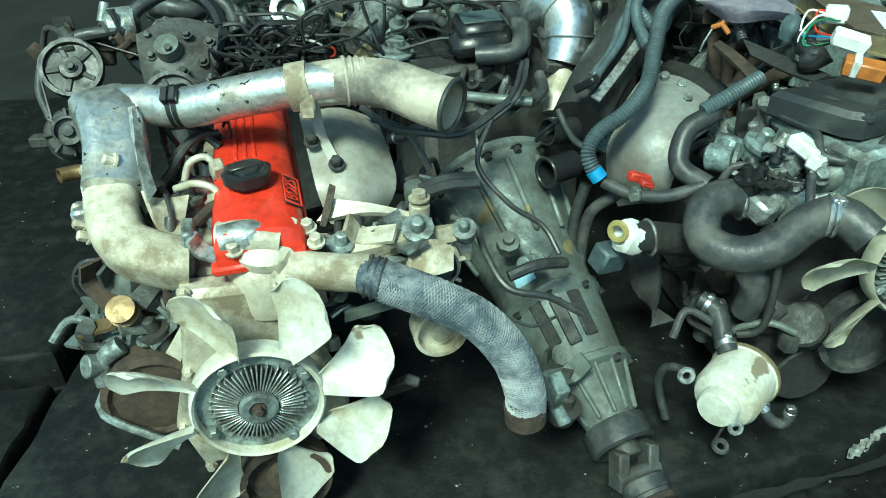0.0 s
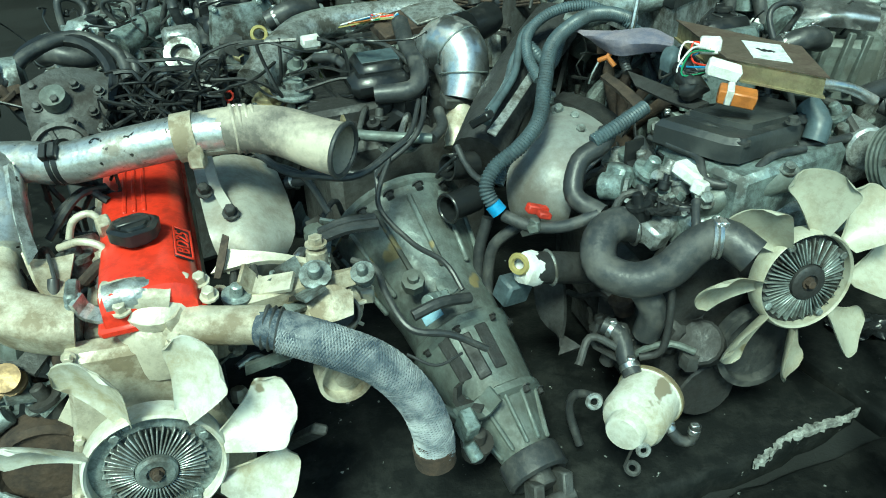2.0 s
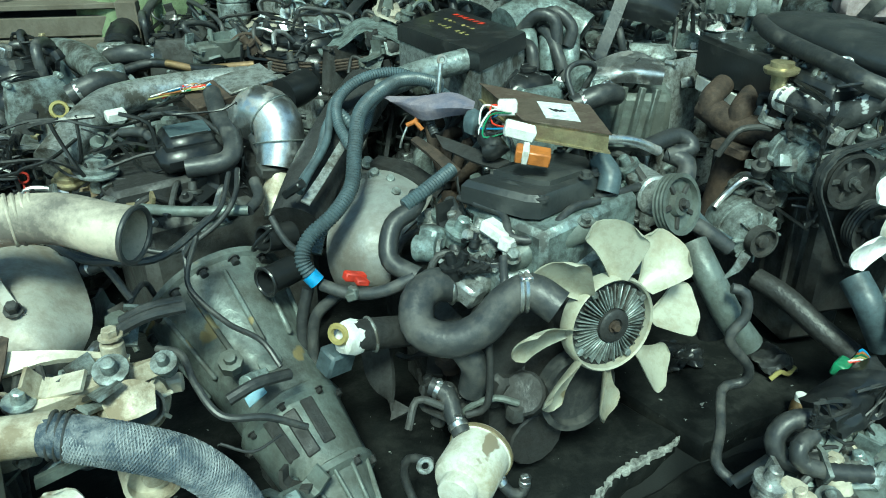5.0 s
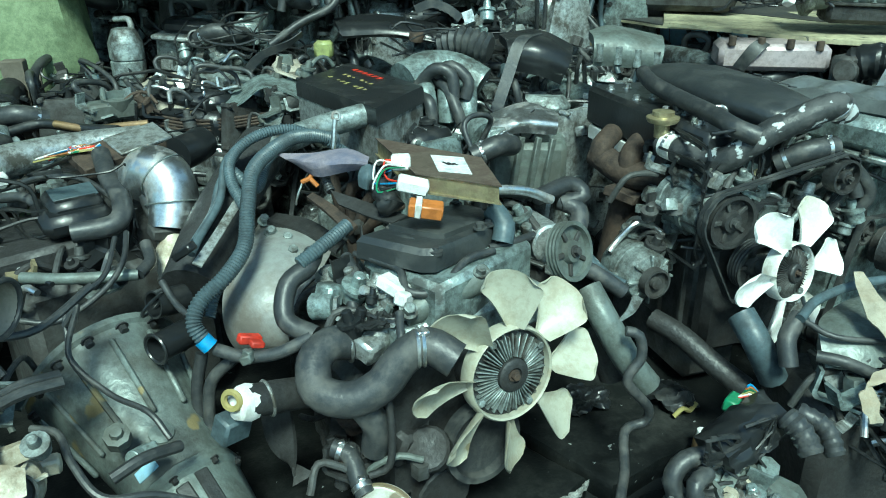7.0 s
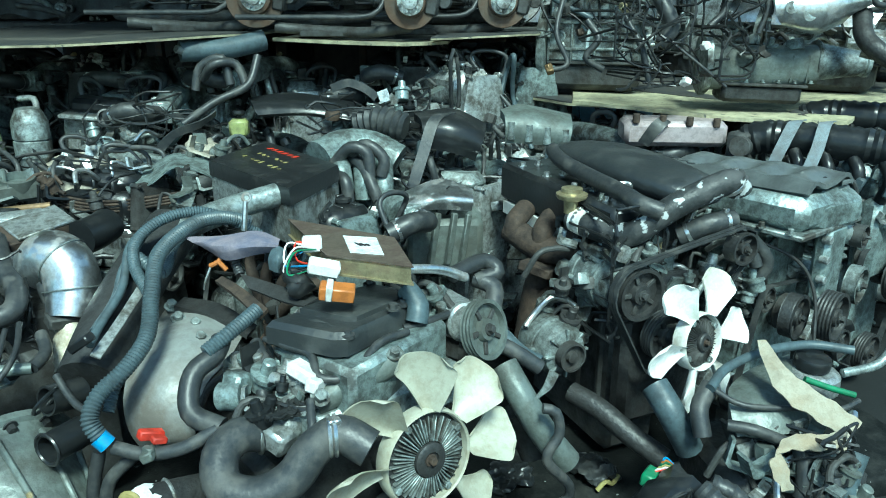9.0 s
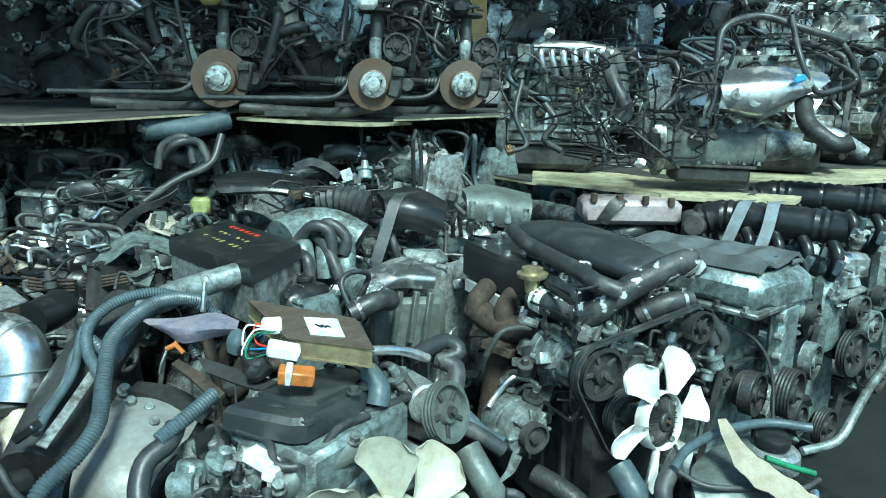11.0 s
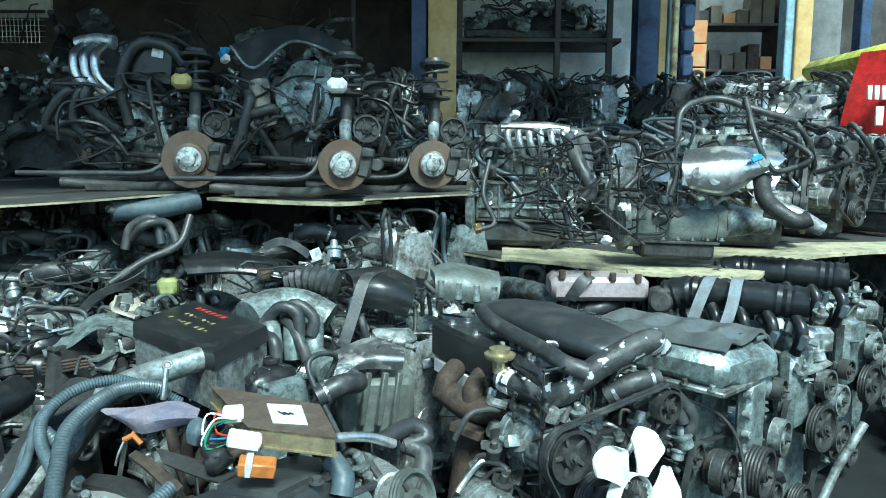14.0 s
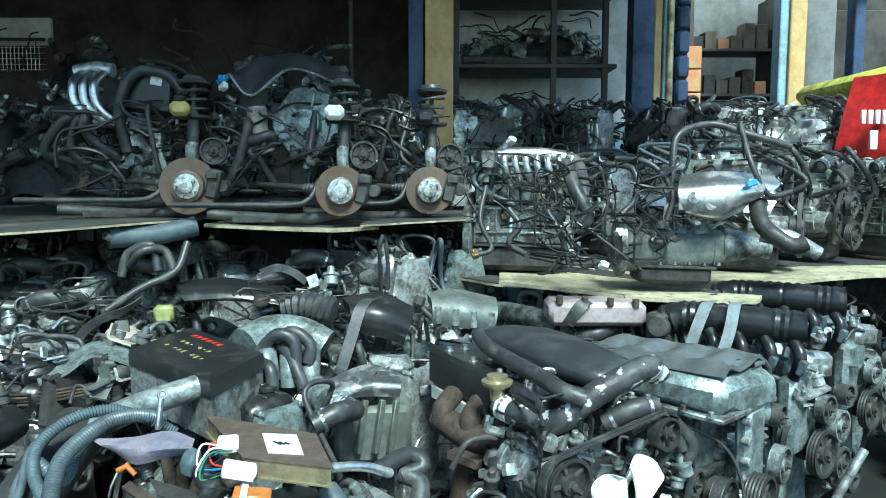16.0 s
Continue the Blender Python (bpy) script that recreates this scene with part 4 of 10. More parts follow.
U = lambda x, v: (x - 784) / 1311.0 * v
pst = thing("post", W(U(775, 5.4), 5.4, 0), "yellow painted square post with a blue steel edge", "post", yaw=None)
part("shaft", wbox(Shape(), U(776, 5.4), 5.4, 0, 0.2, 0.2, 3.74, 0.006), POST_Y, pst)
part("edge_strip", wbox(Shape(), U(736, 5.42), 5.42, 0, 0.11, 0.16, 3.74, 0.006), POST_B, pst, "dark blue steel channel")
p3 = thing("post", W(U(622, 6.4), 6.4, 0), "thin dark steel pole inside the shed", "pole", yaw=None)
part("shaft", Shape().cyl(W(U(622, 6.4), 6.4, 0), W(U(622, 6.4), 6.4, 3.74), 0.022), RACK, p3)

# wall with a blue dado, pillar, pipes
setting("wall_dado_white", wbox(Shape(), U(960, 7.4), 7.4, 1.35, 2.3, 0.12, 3.2, 0.01), WALLW, "white painted wall above a blue dado")
setting("wall_dado_blue", wbox(Shape(), U(960, 7.4), 7.39, 0, 2.3, 0.13, 2.02, 0.01), SKYB, "blue painted dado of the wall")
pl = thing("pillar", W(U(1128, 6.0), 6.0, 0), "dark blue steel pillar of a roller gate", "pillar", yaw=None)
part("channel", wbox(Shape(), U(1126, 6.0), 6.0, 0, 0.17, 0.2, 4.6, 0.008), POST_B, pl)
part("channel", wbox(Shape(), U(1151, 6.0), 5.98, 0, 0.06, 0.16, 4.6, 0.008), POST_Y, pl, "rust-stained yellow strip")
part("channel", wbox(Shape(), U(1166, 6.0), 5.97, 0, 0.05, 0.14, 4.6, 0.008), SKYB, pl, "light blue painted strip")
part("pipe", Shape().cyl(W(U(1178, 5.9), 5.9, 0), W(U(1178, 5.9), 5.9, 4.6), 0.03), GOLD, pl, "dull yellow standing pipe")
for k in range(16):
    part("slat", wbox(Shape(), U(1196, 6.0), 5.96, 1.5 + k * 0.19, 0.1, 0.1, 0.18, 0.02), POST_B, pl)

rack = thing("storage_rack", W(U(930, 6.9), 6.9, 0), "dark steel rack crammed with used parts", "rack", yaw=None)
for x in (806, 975, 1065):
    for v in (6.5, 7.1):
        part("upright", wbox(Shape(), U(x, v), v, 0, 0.05, 0.05, 3.6, 0.004), RACK, rack)
for z in (1.75, 2.42, 3.05):
    part("shelf", wbox(Shape(), U(935, 6.8), 6.8, z, 1.42, 0.66, 0.035, 0.004), RACK, rack)


def heap(name, at, su, sv, sz, n, seed, label, mats=(JUNK, IRON, PLASTIC), yaw=YAW, wn=30):
    """A pile of jumbled parts: castings, pipes and cables."""
    e = thing(name, at, label, "parts pile", "piles of parts", yaw)
    g = random.Random(seed)

    def top(x, y):
        return sz * (0.72 + 0.18 * math.sin(5 * x + seed) * math.cos(7 * y + seed) + 0.1 * math.sin(13 * x + 2 * seed)) * (1 - abs(2 * x / su) ** 4 * 0.75) * (1 - max(0, -2 * y / sv) ** 3 * 0.8)
    rows = [[V(su * (i / 11 - 0.5), sv * (j / 5 - 0.5), top(su * (i / 11 - 0.5), sv * (j / 5 - 0.5)) - 0.06) for i in range(12)] for j in range(6)]
    core = Shape().patch(rows, 0.02, 2)
    core.box((0, 0, 0.04), (su, sv, 0.08))
    part("mound", core, mats[0], e)
    sh = Shape()
    for i in range(n):
        x, y = g.uniform(-su / 2, su / 2), g.uniform(-sv / 2, sv / 2)
        c = V(x, y, top(x, y) - 0.03)
        s = g.uniform(0.06, 0.17)
        if i % 3 == 0:
            sh.box(c, (s * 1.6, s, s * 0.6), (g.uniform(-40, 40), g.uniform(-40, 40), g.uniform(0, 180)), 0.02)
        elif i % 3 == 1:
            d = V(g.uniform(-1, 1), g.uniform(-1, 1), g.uniform(-0.3, 0.6)).normalized()
            sh.lathe(c, d, [(s * 0.4, 0), (s * 0.5, 0.01), (s * 0.5, 0.05), (s * 0.25, 0.055), (s * 0.25, 0.12)], 14)
        else:
            d = V(g.uniform(-1, 1), g.uniform(-1, 1), g.uniform(-0.4, 0.5)).normalized() * g.uniform(0.15, 0.3)
            sh.tube([c - d, c + V(0, 0, 0.05), c + d], g.uniform(0.012, 0.03), 10, 0.05)
    tagged(part("casting", sh, ALU2 if seed % 2 else IRON, e), kind="stuff")
    sh = Shape()
    for i in range(n):
        x, y = g.uniform(-su / 2, su / 2), g.uniform(-sv / 2, 0)
        c = V(x, y, top(x, y) - 0.02)
        d = V(g.uniform(-1, 1), g.uniform(-1, 1), g.uniform(-0.2, 0.6)).normalized()
        sh.lathe(c, d, [(0.02, 0), (0.035, 0.005), (0.035, 0.02), (0.02, 0.03), (0.012, 0.08)], 10)
    tagged(part("fitting", sh, ALU, e), kind="stuff")
    wires(e, (-su / 2, -sv / 2, 0.02), (su / 2, sv / 2, sz), wn, seed + 1, 0.006)
    return e


# ---- sheets of plywood laid as upper decks ----
def deck(name, pts, z, t, label, warp, seed, inset=0.985, bare=0.0):
    """A warped board with a black top skin and a raw plywood rim."""
    g = random.Random(seed)
    o = []
    for i, p in enumerate(pts):
        q = pts[(i + 1) % len(pts)]
        n = max(2, int((Vector(q) - Vector(p)).length / 0.07))
        for k in range(n):
            o.append(Vector(p).lerp(Vector(q), k / n) + V(g.uniform(-0.006, 0.006), g.uniform(-0.006, 0.006), 0))
    e = thing(name, (o[0].x, o[0].y, 0), label, "board", "plywood decks", None)
    n = len(o)
    cx = sum(o, Vector()) / n

    def hgt(q):
        return z + warp * math.sin(q.x * 3.1 + seed) * math.cos(q.y * 2.3 + seed)
    rings = []
    for k in range(5):
        f = 1 - k / 5
        rings.append([V(cx.x + (q.x - cx.x) * f, cx.y + (q.y - cx.y) * f, 0) for q in o])
    for nm, mat, dz0, dz1, f in (("board", PLY, -t, -0.0045, 1.0), ("skin", FELT, -0.004, 0.002, inset)):
        vs, fs = [], []
        for dz in (dz1, dz0):
            for r in rings:
                sx, sy = (0.568 * bare, 0.823 * bare) if nm == "skin" else (0, 0)
                vs += [V(cx.x + (q.x - cx.x) * f + sx, cx.y + (q.y - cx.y) * f + sy, hgt(q) + dz) for q in r]
        R5 = 5 * n
        for k in range(4):
            for i in range(n):
                j = (i + 1) % n
                fs += [(k * n + i, k * n + j, k * n + n + j, k * n + n + i), (R5 + k * n + i, R5 + k * n + n + i, R5 + k * n + n + j, R5 + k * n + j)]
        fs += [tuple(range(4 * n, 5 * n)), tuple(range(R5 + 4 * n, R5 + 5 * n))]
        fs += [(i, R5 + i, R5 + (i + 1) % n, (i + 1) % n) for i in range(n)]
        part(nm, Shape().add(vs, fs), mat, e)
    return e


ZL, ZR = 1.285, 1.0
deck("plywood_deck", [W(-2.6, 2.6, 0), W(-1.66, 2.62, 0), W(-1.13, 3.35, 0), W(-1.2, 5.2, 0), W(-2.8, 5.2, 0)], ZL, 0.013, "warped plywood sheet with black top skin", 0.014, 1, 0.998)
deck("plywood_deck", [W(-1.08, 3.3, 0), W(-0.46, 3.12, 0), W(-0.3, 3.35, 0), W(-0.35, 5.2, 0), W(-1.15, 5.2, 0)], ZL - 0.012, 0.018, "plywood sheet with bare yellow edge", 0.014, 2, 0.86)
deck("plywood_deck", [W(-0.36, 3.2, 0), W(0.1, 3.45, 0), W(0.2, 5.2, 0), W(-0.3, 5.2, 0)], ZL, 0.012, "narrow plywood sheet with black skin", 0.008, 3, 0.997)
deck("plywood_deck", [W(-0.2, 4.1, 0), W(0.25, 3.42, 0), W(0.9, 3.2, 0), W(0.9, 4.9, 0), W(0.1, 4.9, 0)], ZR - 0.02, 0.015, "black-skinned plywood sheet drooping at its corner", 0.01, 4, 0.997)
deck("plywood_deck", [W(0.26, 3.42, 0), W(0.85, 3.02, 0), W(1.28, 2.96, 0), W(1.52, 3.35, 0), W(2.9, 3.9, 0), W(2.9, 5.2, 0), W(0.4, 5.2, 0)], ZR, 0.02, "large plywood sheet with pale split edge", 0.014, 5, 0.8, 0.24)
legs = thing("deck_frame", W(-0.9, 4.4, 0), "dark steel frame carrying the plywood decks", "frame", yaw=None)
for u, v, z in ((-2.4, 3.2, ZL), (-1.3, 4.2, ZL), (-0.6, 4.4, ZL), (0.0, 4.6, ZL), (-2.4, 5.0, ZL), (-1.0, 5.0, ZL), (0.05, 5.0, ZL), (0.8, 4.2, ZR), (1.6, 4.4, ZR), (2.7, 4.4, ZR), (0.7, 4.9, ZR), (2.7, 5.0, ZR)):
    part("leg", wbox(Shape(), u, v, 0, 0.05, 0.05, z - 0.03, 0.004), RACK, legs)
for u, v, s, z in ((-1.2, 4.4, 2.9, ZL), (-1.2, 5.0, 2.9, ZL), (1.7, 4.4, 2.2, ZR), (1.7, 5.0, 2.2, ZR)):
    part("beam", wbox(Shape(), u, v, z - 0.085, s, 0.05, 0.05, 0.004), RACK, legs)

# ---- engines on the ground behind ----
eng_g = engine((2.21, 1.36, 0.065), 6, "silver engine with a wavy grey top cover", 32, 0.5, 0.25, 0.80, ALU, TEAL, TEAL, 0, ALU2, 0, None, cover_style=0, loom=8)
eng_h = engine((2.93, 1.5, 0.0), 6, "aluminium engine with a black ribbed intake manifold", 33, 0.52, 0.24, 0.84, ALU2, TEAL, TEAL, 0, PLASTIC, 0, None, cover_style=1, loom=10, tidy=0.2)
eng_h2 = engine((3.62, 1.66, 0.0), 6, "aluminium engine with pulleys standing at the row's end", 34, 0.52, 0.24, 0.84, ALU2, TEAL, TEAL, 0, PLASTIC, 0, None, cover_style=1, loom=10, tidy=0.2)
eng_j = engine((1.14, 2.12, 0.07), 12, "engine with a flat black cover and blue-green intake", 35, 0.5, 0.22, 0.72, PLASTIC, ALU2, TEAL, 1, TEAL, -1, None, pulleys=False)
eng_k = engine((1.72, 2.22, 0.065), 20, "aluminium engine with bellows hose and pressed shield", 36, 0.52, 0.22, 0.74, ALU2, ALU, ALU, 1, TEAL, -1, BRIGHT, pulleys=False, cover_style=2)
eng_l = engine((0.62, 2.75, 0.0), 40, "small engine under dust with straps and hoses", 37, 0.5, 0.22, 0.84, PLASTIC, ALU2, ALU, 1, ALU2, 0, None, cover_style=2)
eng_m = engine((0.05, 3.0, 0.0), -10, "engine with an exposed timing side and catalyst", 38, 0.48, 0.22, 0.86, IRON, ALU2, ALU, -1, PLASTIC, 1, None, cover_style=1)
eng_n = engine((1.12, 2.92, 0.0), 20, "dark engine with a black slatted cover", 39, 0.5, 0.24, 0.84, PLASTIC, ALU2, ALU2, 1, ALU2, -1, GREY, cover_style=2)
eng_o = engine((2.02, 2.42, 0.0), 4, "engine with a long grey-green valve cover", 40, 0.6, 0.24, 0.84, ALU, ALU2, ALU, 0, ALU, 0, None, cover_style=1, loom=24)
eng_p = engine((2.72, 2.28, 0.0), 3, "engine with a pinkish valve cover under the deck", 41, 0.5, 0.24, 0.88, PINK, ALU2, ALU, -1, ALU2, 0, None, cover_style=1)
for k, (u, v, yw) in enumerate(((-1.95, 3.3, 10), (-1.5, 3.45, -15), (-0.98, 3.5, 30), (-0.45, 3.45, -10), (0.1, 3.7, 20), (-2.45, 3.3, 0), (-1.68, 2.95, 15), (1.3, 3.75, 5), (1.9, 3.5, -5), (2.5, 3.3, 10), (-0.15, 3.25, 40))):
    src = (eng_l, eng_n, eng_k, eng_m, eng_h, eng_n, eng_k, eng_h, eng_h2, eng_g, eng_o)[k]
    lift = 0.3 if v > 2.9 and u < 0.6 else 0.0
    q = W(u, v, lift)
    copy_thing(src, pose(q.x, q.y, lift, 0, 0, YAW + yw))
low = thing("storage_platform", W(-0.9, 4.0, 0), "low dark steel platform under the plywood decks", "platform", yaw=None)
part("top", wbox(Shape(), -0.95, 3.85, 0.25, 3.3, 1.3, 0.045, 0.005), RACK, low)
part("top", wbox(Shape(), -1.72, 2.95, 0.25, 0.62, 0.46, 0.045, 0.005), RACK, low)
part("leg", wbox(Shape(), -1.72, 2.95, 0, 0.5, 0.06, 0.25, 0.004), RACK, low)
for u in (-2.4, -0.95, 0.5):
    part("leg", wbox(Shape(), u, 3.85, 0, 0.06, 1.1, 0.25, 0.004), RACK, low)


# ---- front axles with engines on the left deck ----
def axle_engine(at, yaw, label, seed, side=1, cap=YELLOW, size=0.12, **kw):
    """An engine still in its front axle: spring strut, knuckle, brake disc with hub and caliper, arm, drive shaft."""
    e = engine(at, yaw, label, seed, 0.42, 0.2, 0.56, pulleys=False, group="engines on their front axles", loom=44, **kw)
    x = 0.32 * side
    f = V(0.12 * side, -1, 0.02).normalized()
    c = V(x, -0.36, size + 0.012)
    k = size / 0.14
    disc = part("brake_disc", Shape().lathe(c - f * 0.012, f, [(0.05, -0.05), (0.138 * k, 0.0), (0.14 * k, 0.003), (0.14 * k, 0.02), (0.137 * k, 0.023), (0.082 * k, 0.024), (0.078 * k, 0.05), (0.07 * k, 0.054), (0.03, 0.054)], 44), DISCM, e)
    hub = Shape().lathe(c + f * 0.04, f, [(0.055, 0), (0.055, 0.008), (0.032, 0.01), (0.03, 0.026), (0.018, 0.028)], 24)
    a, b = frame_of(f)
    for i in range(5):
        u = a * math.cos(i * 1.2566) + b * math.sin(i * 1.2566)
        hub.cyl(c + u * 0.042 + f * 0.045, c + u * 0.042 + f * 0.075, 0.006, n=8)
    part("hub", hub, ALU, disc)
    part("caliper", Shape().box(c + V(0.12 * k * side, 0.02, 0.01), (0.055, 0.07, 0.13), (0, 12 * side, 0)).cyl(c + V(0.14 * side, 0.02, 0.0), c + V(0.14 * side, 0.09, 0.0), 0.028).box(c + V(0.11 * side, -0.02, 0.05), (0.05, 0.02, 0.03)), IRON, e)
    top = c + V(0.0, 0.1, 0.42)
    part("knuckle", Shape().tube([c + V(0, 0.03, -0.07), c + V(0, 0.05, 0.05), c + V(0, 0.06, 0.15), c + V(0, 0.08, 0.2)], 0.026, 10, 0.03).box(c + V(0, 0.06, 0.14), (0.05, 0.05, 0.1)).cyl(c + V(0, 0.0, 0), c + V(0, 0.08, 0), 0.06), ALU2, e)
    st = part("strut", Shape().cyl(c + V(0, 0.07, 0.14), c + V(0, 0.1, 0.36), 0.026).cyl(c + V(0, 0.1, 0.36), c + V(0, 0.115, 0.46), 0.011).lathe(c + V(0, 0.095, 0.3), (0, 0.06, 1), [(0.03, 0), (0.075, 0.006), (0.078, 0.016), (0.03, 0.02)], 22), IRON, e)
    part("coil_spring", Shape().coil(c + V(0, 0.098, 0.32), (0, 0.06, 1), 0.058, 0.0075, 3.6, 0.15), RUBBER, st)
    part("strut_mount", Shape().lathe(c + V(0, 0.11, 0.46), (0, 0.06, 1), [(0.07, 0), (0.075, 0.012), (0.05, 0.02), (0.045, 0.035), (0.02, 0.037)], 20), RUBBER2, st)
    part("control_arm", Shape().tube([c + V(0, 0.03, -0.1), c + V(-0.2 * side, 0.06, -0.125), c + V(-0.42 * side, 0.1, -0.12), c + V(-0.62 * side, 0.06, -0.105)], 0.024, 10, 0.04).box(c + V(-0.3 * side, 0.1, -0.13), (0.42, 0.07, 0.03), (0, 0, 5)), IRON, e)
    ds = part("drive_shaft", Shape().tube([c + V(-0.02 * side, 0.08, 0.0), c + V(-0.3 * side, 0.2, 0.02)], 0.015, 10).tube([c + V(-0.3 * side, 0.2, 0.02), c + V(-0.5 * side, 0.3, 0.03)], 0.014, 10), IRON, e)
    part("boot", Shape().tube([c + V(-0.08 * side, 0.1, 0.0), c + V(-0.13 * side, 0.125, 0.005), c + V(-0.19 * side, 0.15, 0.01)], 0.034, 14, 0.009, 0.12, r2=0.022), RUBBER, ds)
    part("stabiliser_bar", Shape().tube([c + V(-0.75 * side, -0.06, -0.06), c + V(-0.4 * side, -0.05, -0.06), c + V(-0.16 * side, -0.03, -0.05), c + V(-0.1 * side, 0.02, 0.05)], 0.012, 10, 0.03), RUBBER, e)
    part("subframe", Shape().tube([(-0.55 * side, 0.1, 0.07), (-0.3 * side, -0.02, 0.045), (0.05 * side, 0.02, 0.06), (0.3 * side, -0.08, 0.05)], 0.036, 10, 0.03), IRON, e)
    part("subframe", Shape().tube([(-0.5 * side, 0.3, 0.05), (0, 0.36, 0.06), (0.3 * side, 0.32, 0.05)], 0.032, 10, 0.04), IRON, e)
    res = part("fluid_reservoir", Shape().box(c + V(-0.02 * side, -0.02, 0.34), (0.085, 0.07, 0.065), (0, 0, 10), 0.018), cap, e)
    part("lid", Shape().lathe(c + V(-0.02 * side, -0.02, 0.372), (0, 0, 1), [(0.024, 0), (0.026, 0.004), (0.026, 0.022), (0.02, 0.026)], 16), PLASTIC, res)
    pulley(e, c + V(0.09 * side, 0.1, 0.16), (0.1, -1, 0), 0.062, 0.03, IRON)
    wires(e, (-0.34, -0.22, 0.12), (0.34, -0.05, 0.5), 46, seed + 20, 0.006)
    clutter(e, (-0.3, -0.16, 0.14), (0.3, -0.05, 0.48), 22, seed + 21, (IRON, JUNK, ALU2, TEAL, RUST))
    g = random.Random(seed)
    for k in range(5):
        x0 = g.uniform(-0.3, 0.25)
        hose(e, [V(x0, -0.1, g.uniform(0.3, 0.5)), V(x0 + g.uniform(-0.1, 0.1), -0.2, g.uniform(0.25, 0.5)), V(x0 + g.uniform(-0.2, 0.2), -0.18, g.uniform(0.15, 0.4)), V(x0 + g.uniform(-0.1, 0.1), -0.1, g.uniform(0.1, 0.3))], g.choice((0.012, 0.018, 0.024)), RUBBER, False, n=10)
    return e


q = W(-1.46, 3.66, ZL + 0.016)
ax1 = axle_engine(q, YAW, "engine in its front axle with silver intake pipes and brake disc", 51, 1, YELLOW, 0.128, intake=0, exhaust=0)
for k in range(3):
    x = 0.05 * k
    part("intake_runner", Shape().tube([(-0.27 + x, -0.08, 0.67), (-0.28 + x, -0.15, 0.62), (-0.265 + x, -0.17, 0.53), (-0.21 + x, -0.16, 0.46), (-0.15 + x, -0.12, 0.43)], 0.021, 14, 0.015), BRIGHT, ax1, "silver curved intake pipe")
part("intake_plenum", Shape().tube([(-0.31, -0.06, 0.68), (-0.22, -0.05, 0.70), (-0.13, -0.05, 0.69)], 0.034, 14, 0.02), ALU, ax1)
part("side_cover", Shape().box((0.06, -0.12, 0.58), (0.26, 0.05, 0.2), (0, 6, 0), 0.02), PLASTIC, ax1)
part("paper_tag", Shape().box((0.11, -0.147, 0.63), (0.055, 0.003, 0.04), (0, 10, 0), 0.001), PAPER, ax1)
hose(ax1, [(-0.04, -0.14, 0.3), (-0.06, -0.17, 0.5), (0.02, -0.17, 0.66), (0.16, -0.16, 0.66), (0.25, -0.15, 0.56)], 0.026, RUBBER, False, "intake_hose", n=12)
q = W(-0.76, 3.62, ZL + 0.012)
ax2 = axle_engine(q, YAW - 2, "pale-green engine in its front axle with a black insulation mat", 52, 1, WHITEP, 0.112, body=TEAL, head=TEAL, intake=0, exhaust=0, cover_style=1)
bh = part("bell_housing", Shape().lathe((0.12, -0.06, 0.44), (0, -1, 0.05), [(0.17, -0.03), (0.175, 0.0), (0.165, 0.02), (0.15, 0.022), (0.13, 0.012), (0.07, 0.02), (0.06, 0.06), (0.03, 0.065)], 26, 0.05, 5), TEAL, ax2, "pale green cast bell housing")
for k in range(9):
    t = k * 0.698
    part("bolt", Shape().bolt((0.12 + 0.158 * math.cos(t), -0.08, 0.44 + 0.158 * math.sin(t)), (0, -1, 0.05), 0.008, 0.014), ALU2, bh)
for k in range(6):
    t = k * 1.047 + 0.3
    part("rib", Shape().box((0.12 + 0.1 * math.cos(t), -0.082, 0.44 + 0.1 * math.sin(t)), (0.09, 0.014, 0.012), (0, -math.degrees(t), 0), 0.003), TEAL, bh)
part("bracket_casting", Shape().tube([(-0.12, -0.1, 0.5), (-0.1, -0.13, 0.4), (-0.06, -0.13, 0.3)], 0.05, 12, 0.03, r2=0.035), DUSTY, ax2)
mat_ = part("insulation_mat", Shape().patch([[(-0.24, 0.2, 0.66), (-0.08, 0.2, 0.74), (0.1, 0.2, 0.74), (0.28, 0.2, 0.66)], [(-0.25, 0.0, 0.68), (-0.08, 0.0, 0.75), (0.1, 0.0, 0.76), (0.3, 0.0, 0.66)], [(-0.23, -0.16, 0.66), (-0.12, -0.18, 0.56), (0.06, -0.16, 0.68), (0.27, -0.14, 0.62)]], 0.012, 6), RUBBER, ax2, "black insulation mat with a pale hem")
part("hem", Shape().tube([(-0.23, -0.165, 0.66), (-0.12, -0.185, 0.56), (0.06, -0.165, 0.68), (0.27, -0.145, 0.62)], 0.006, 8, 0.02), ALU2, mat_)
connector(ax2, (-0.26, -0.17, 0.63), BLUE, (0.05, 0.03, 0.03), 4)
connector(ax2, (-0.25, -0.18, 0.6), WHITEP, (0.04, 0.03, 0.03), 5)
q = W(-0.36, 3.84, ZL + 0.012)
axle_engine(q, YAW - 4, "engine in its front axle with dark brake disc", 53, 1, PLASTIC, 0.112, body=TEAL, head=TEAL, intake=0, exhaust=0)
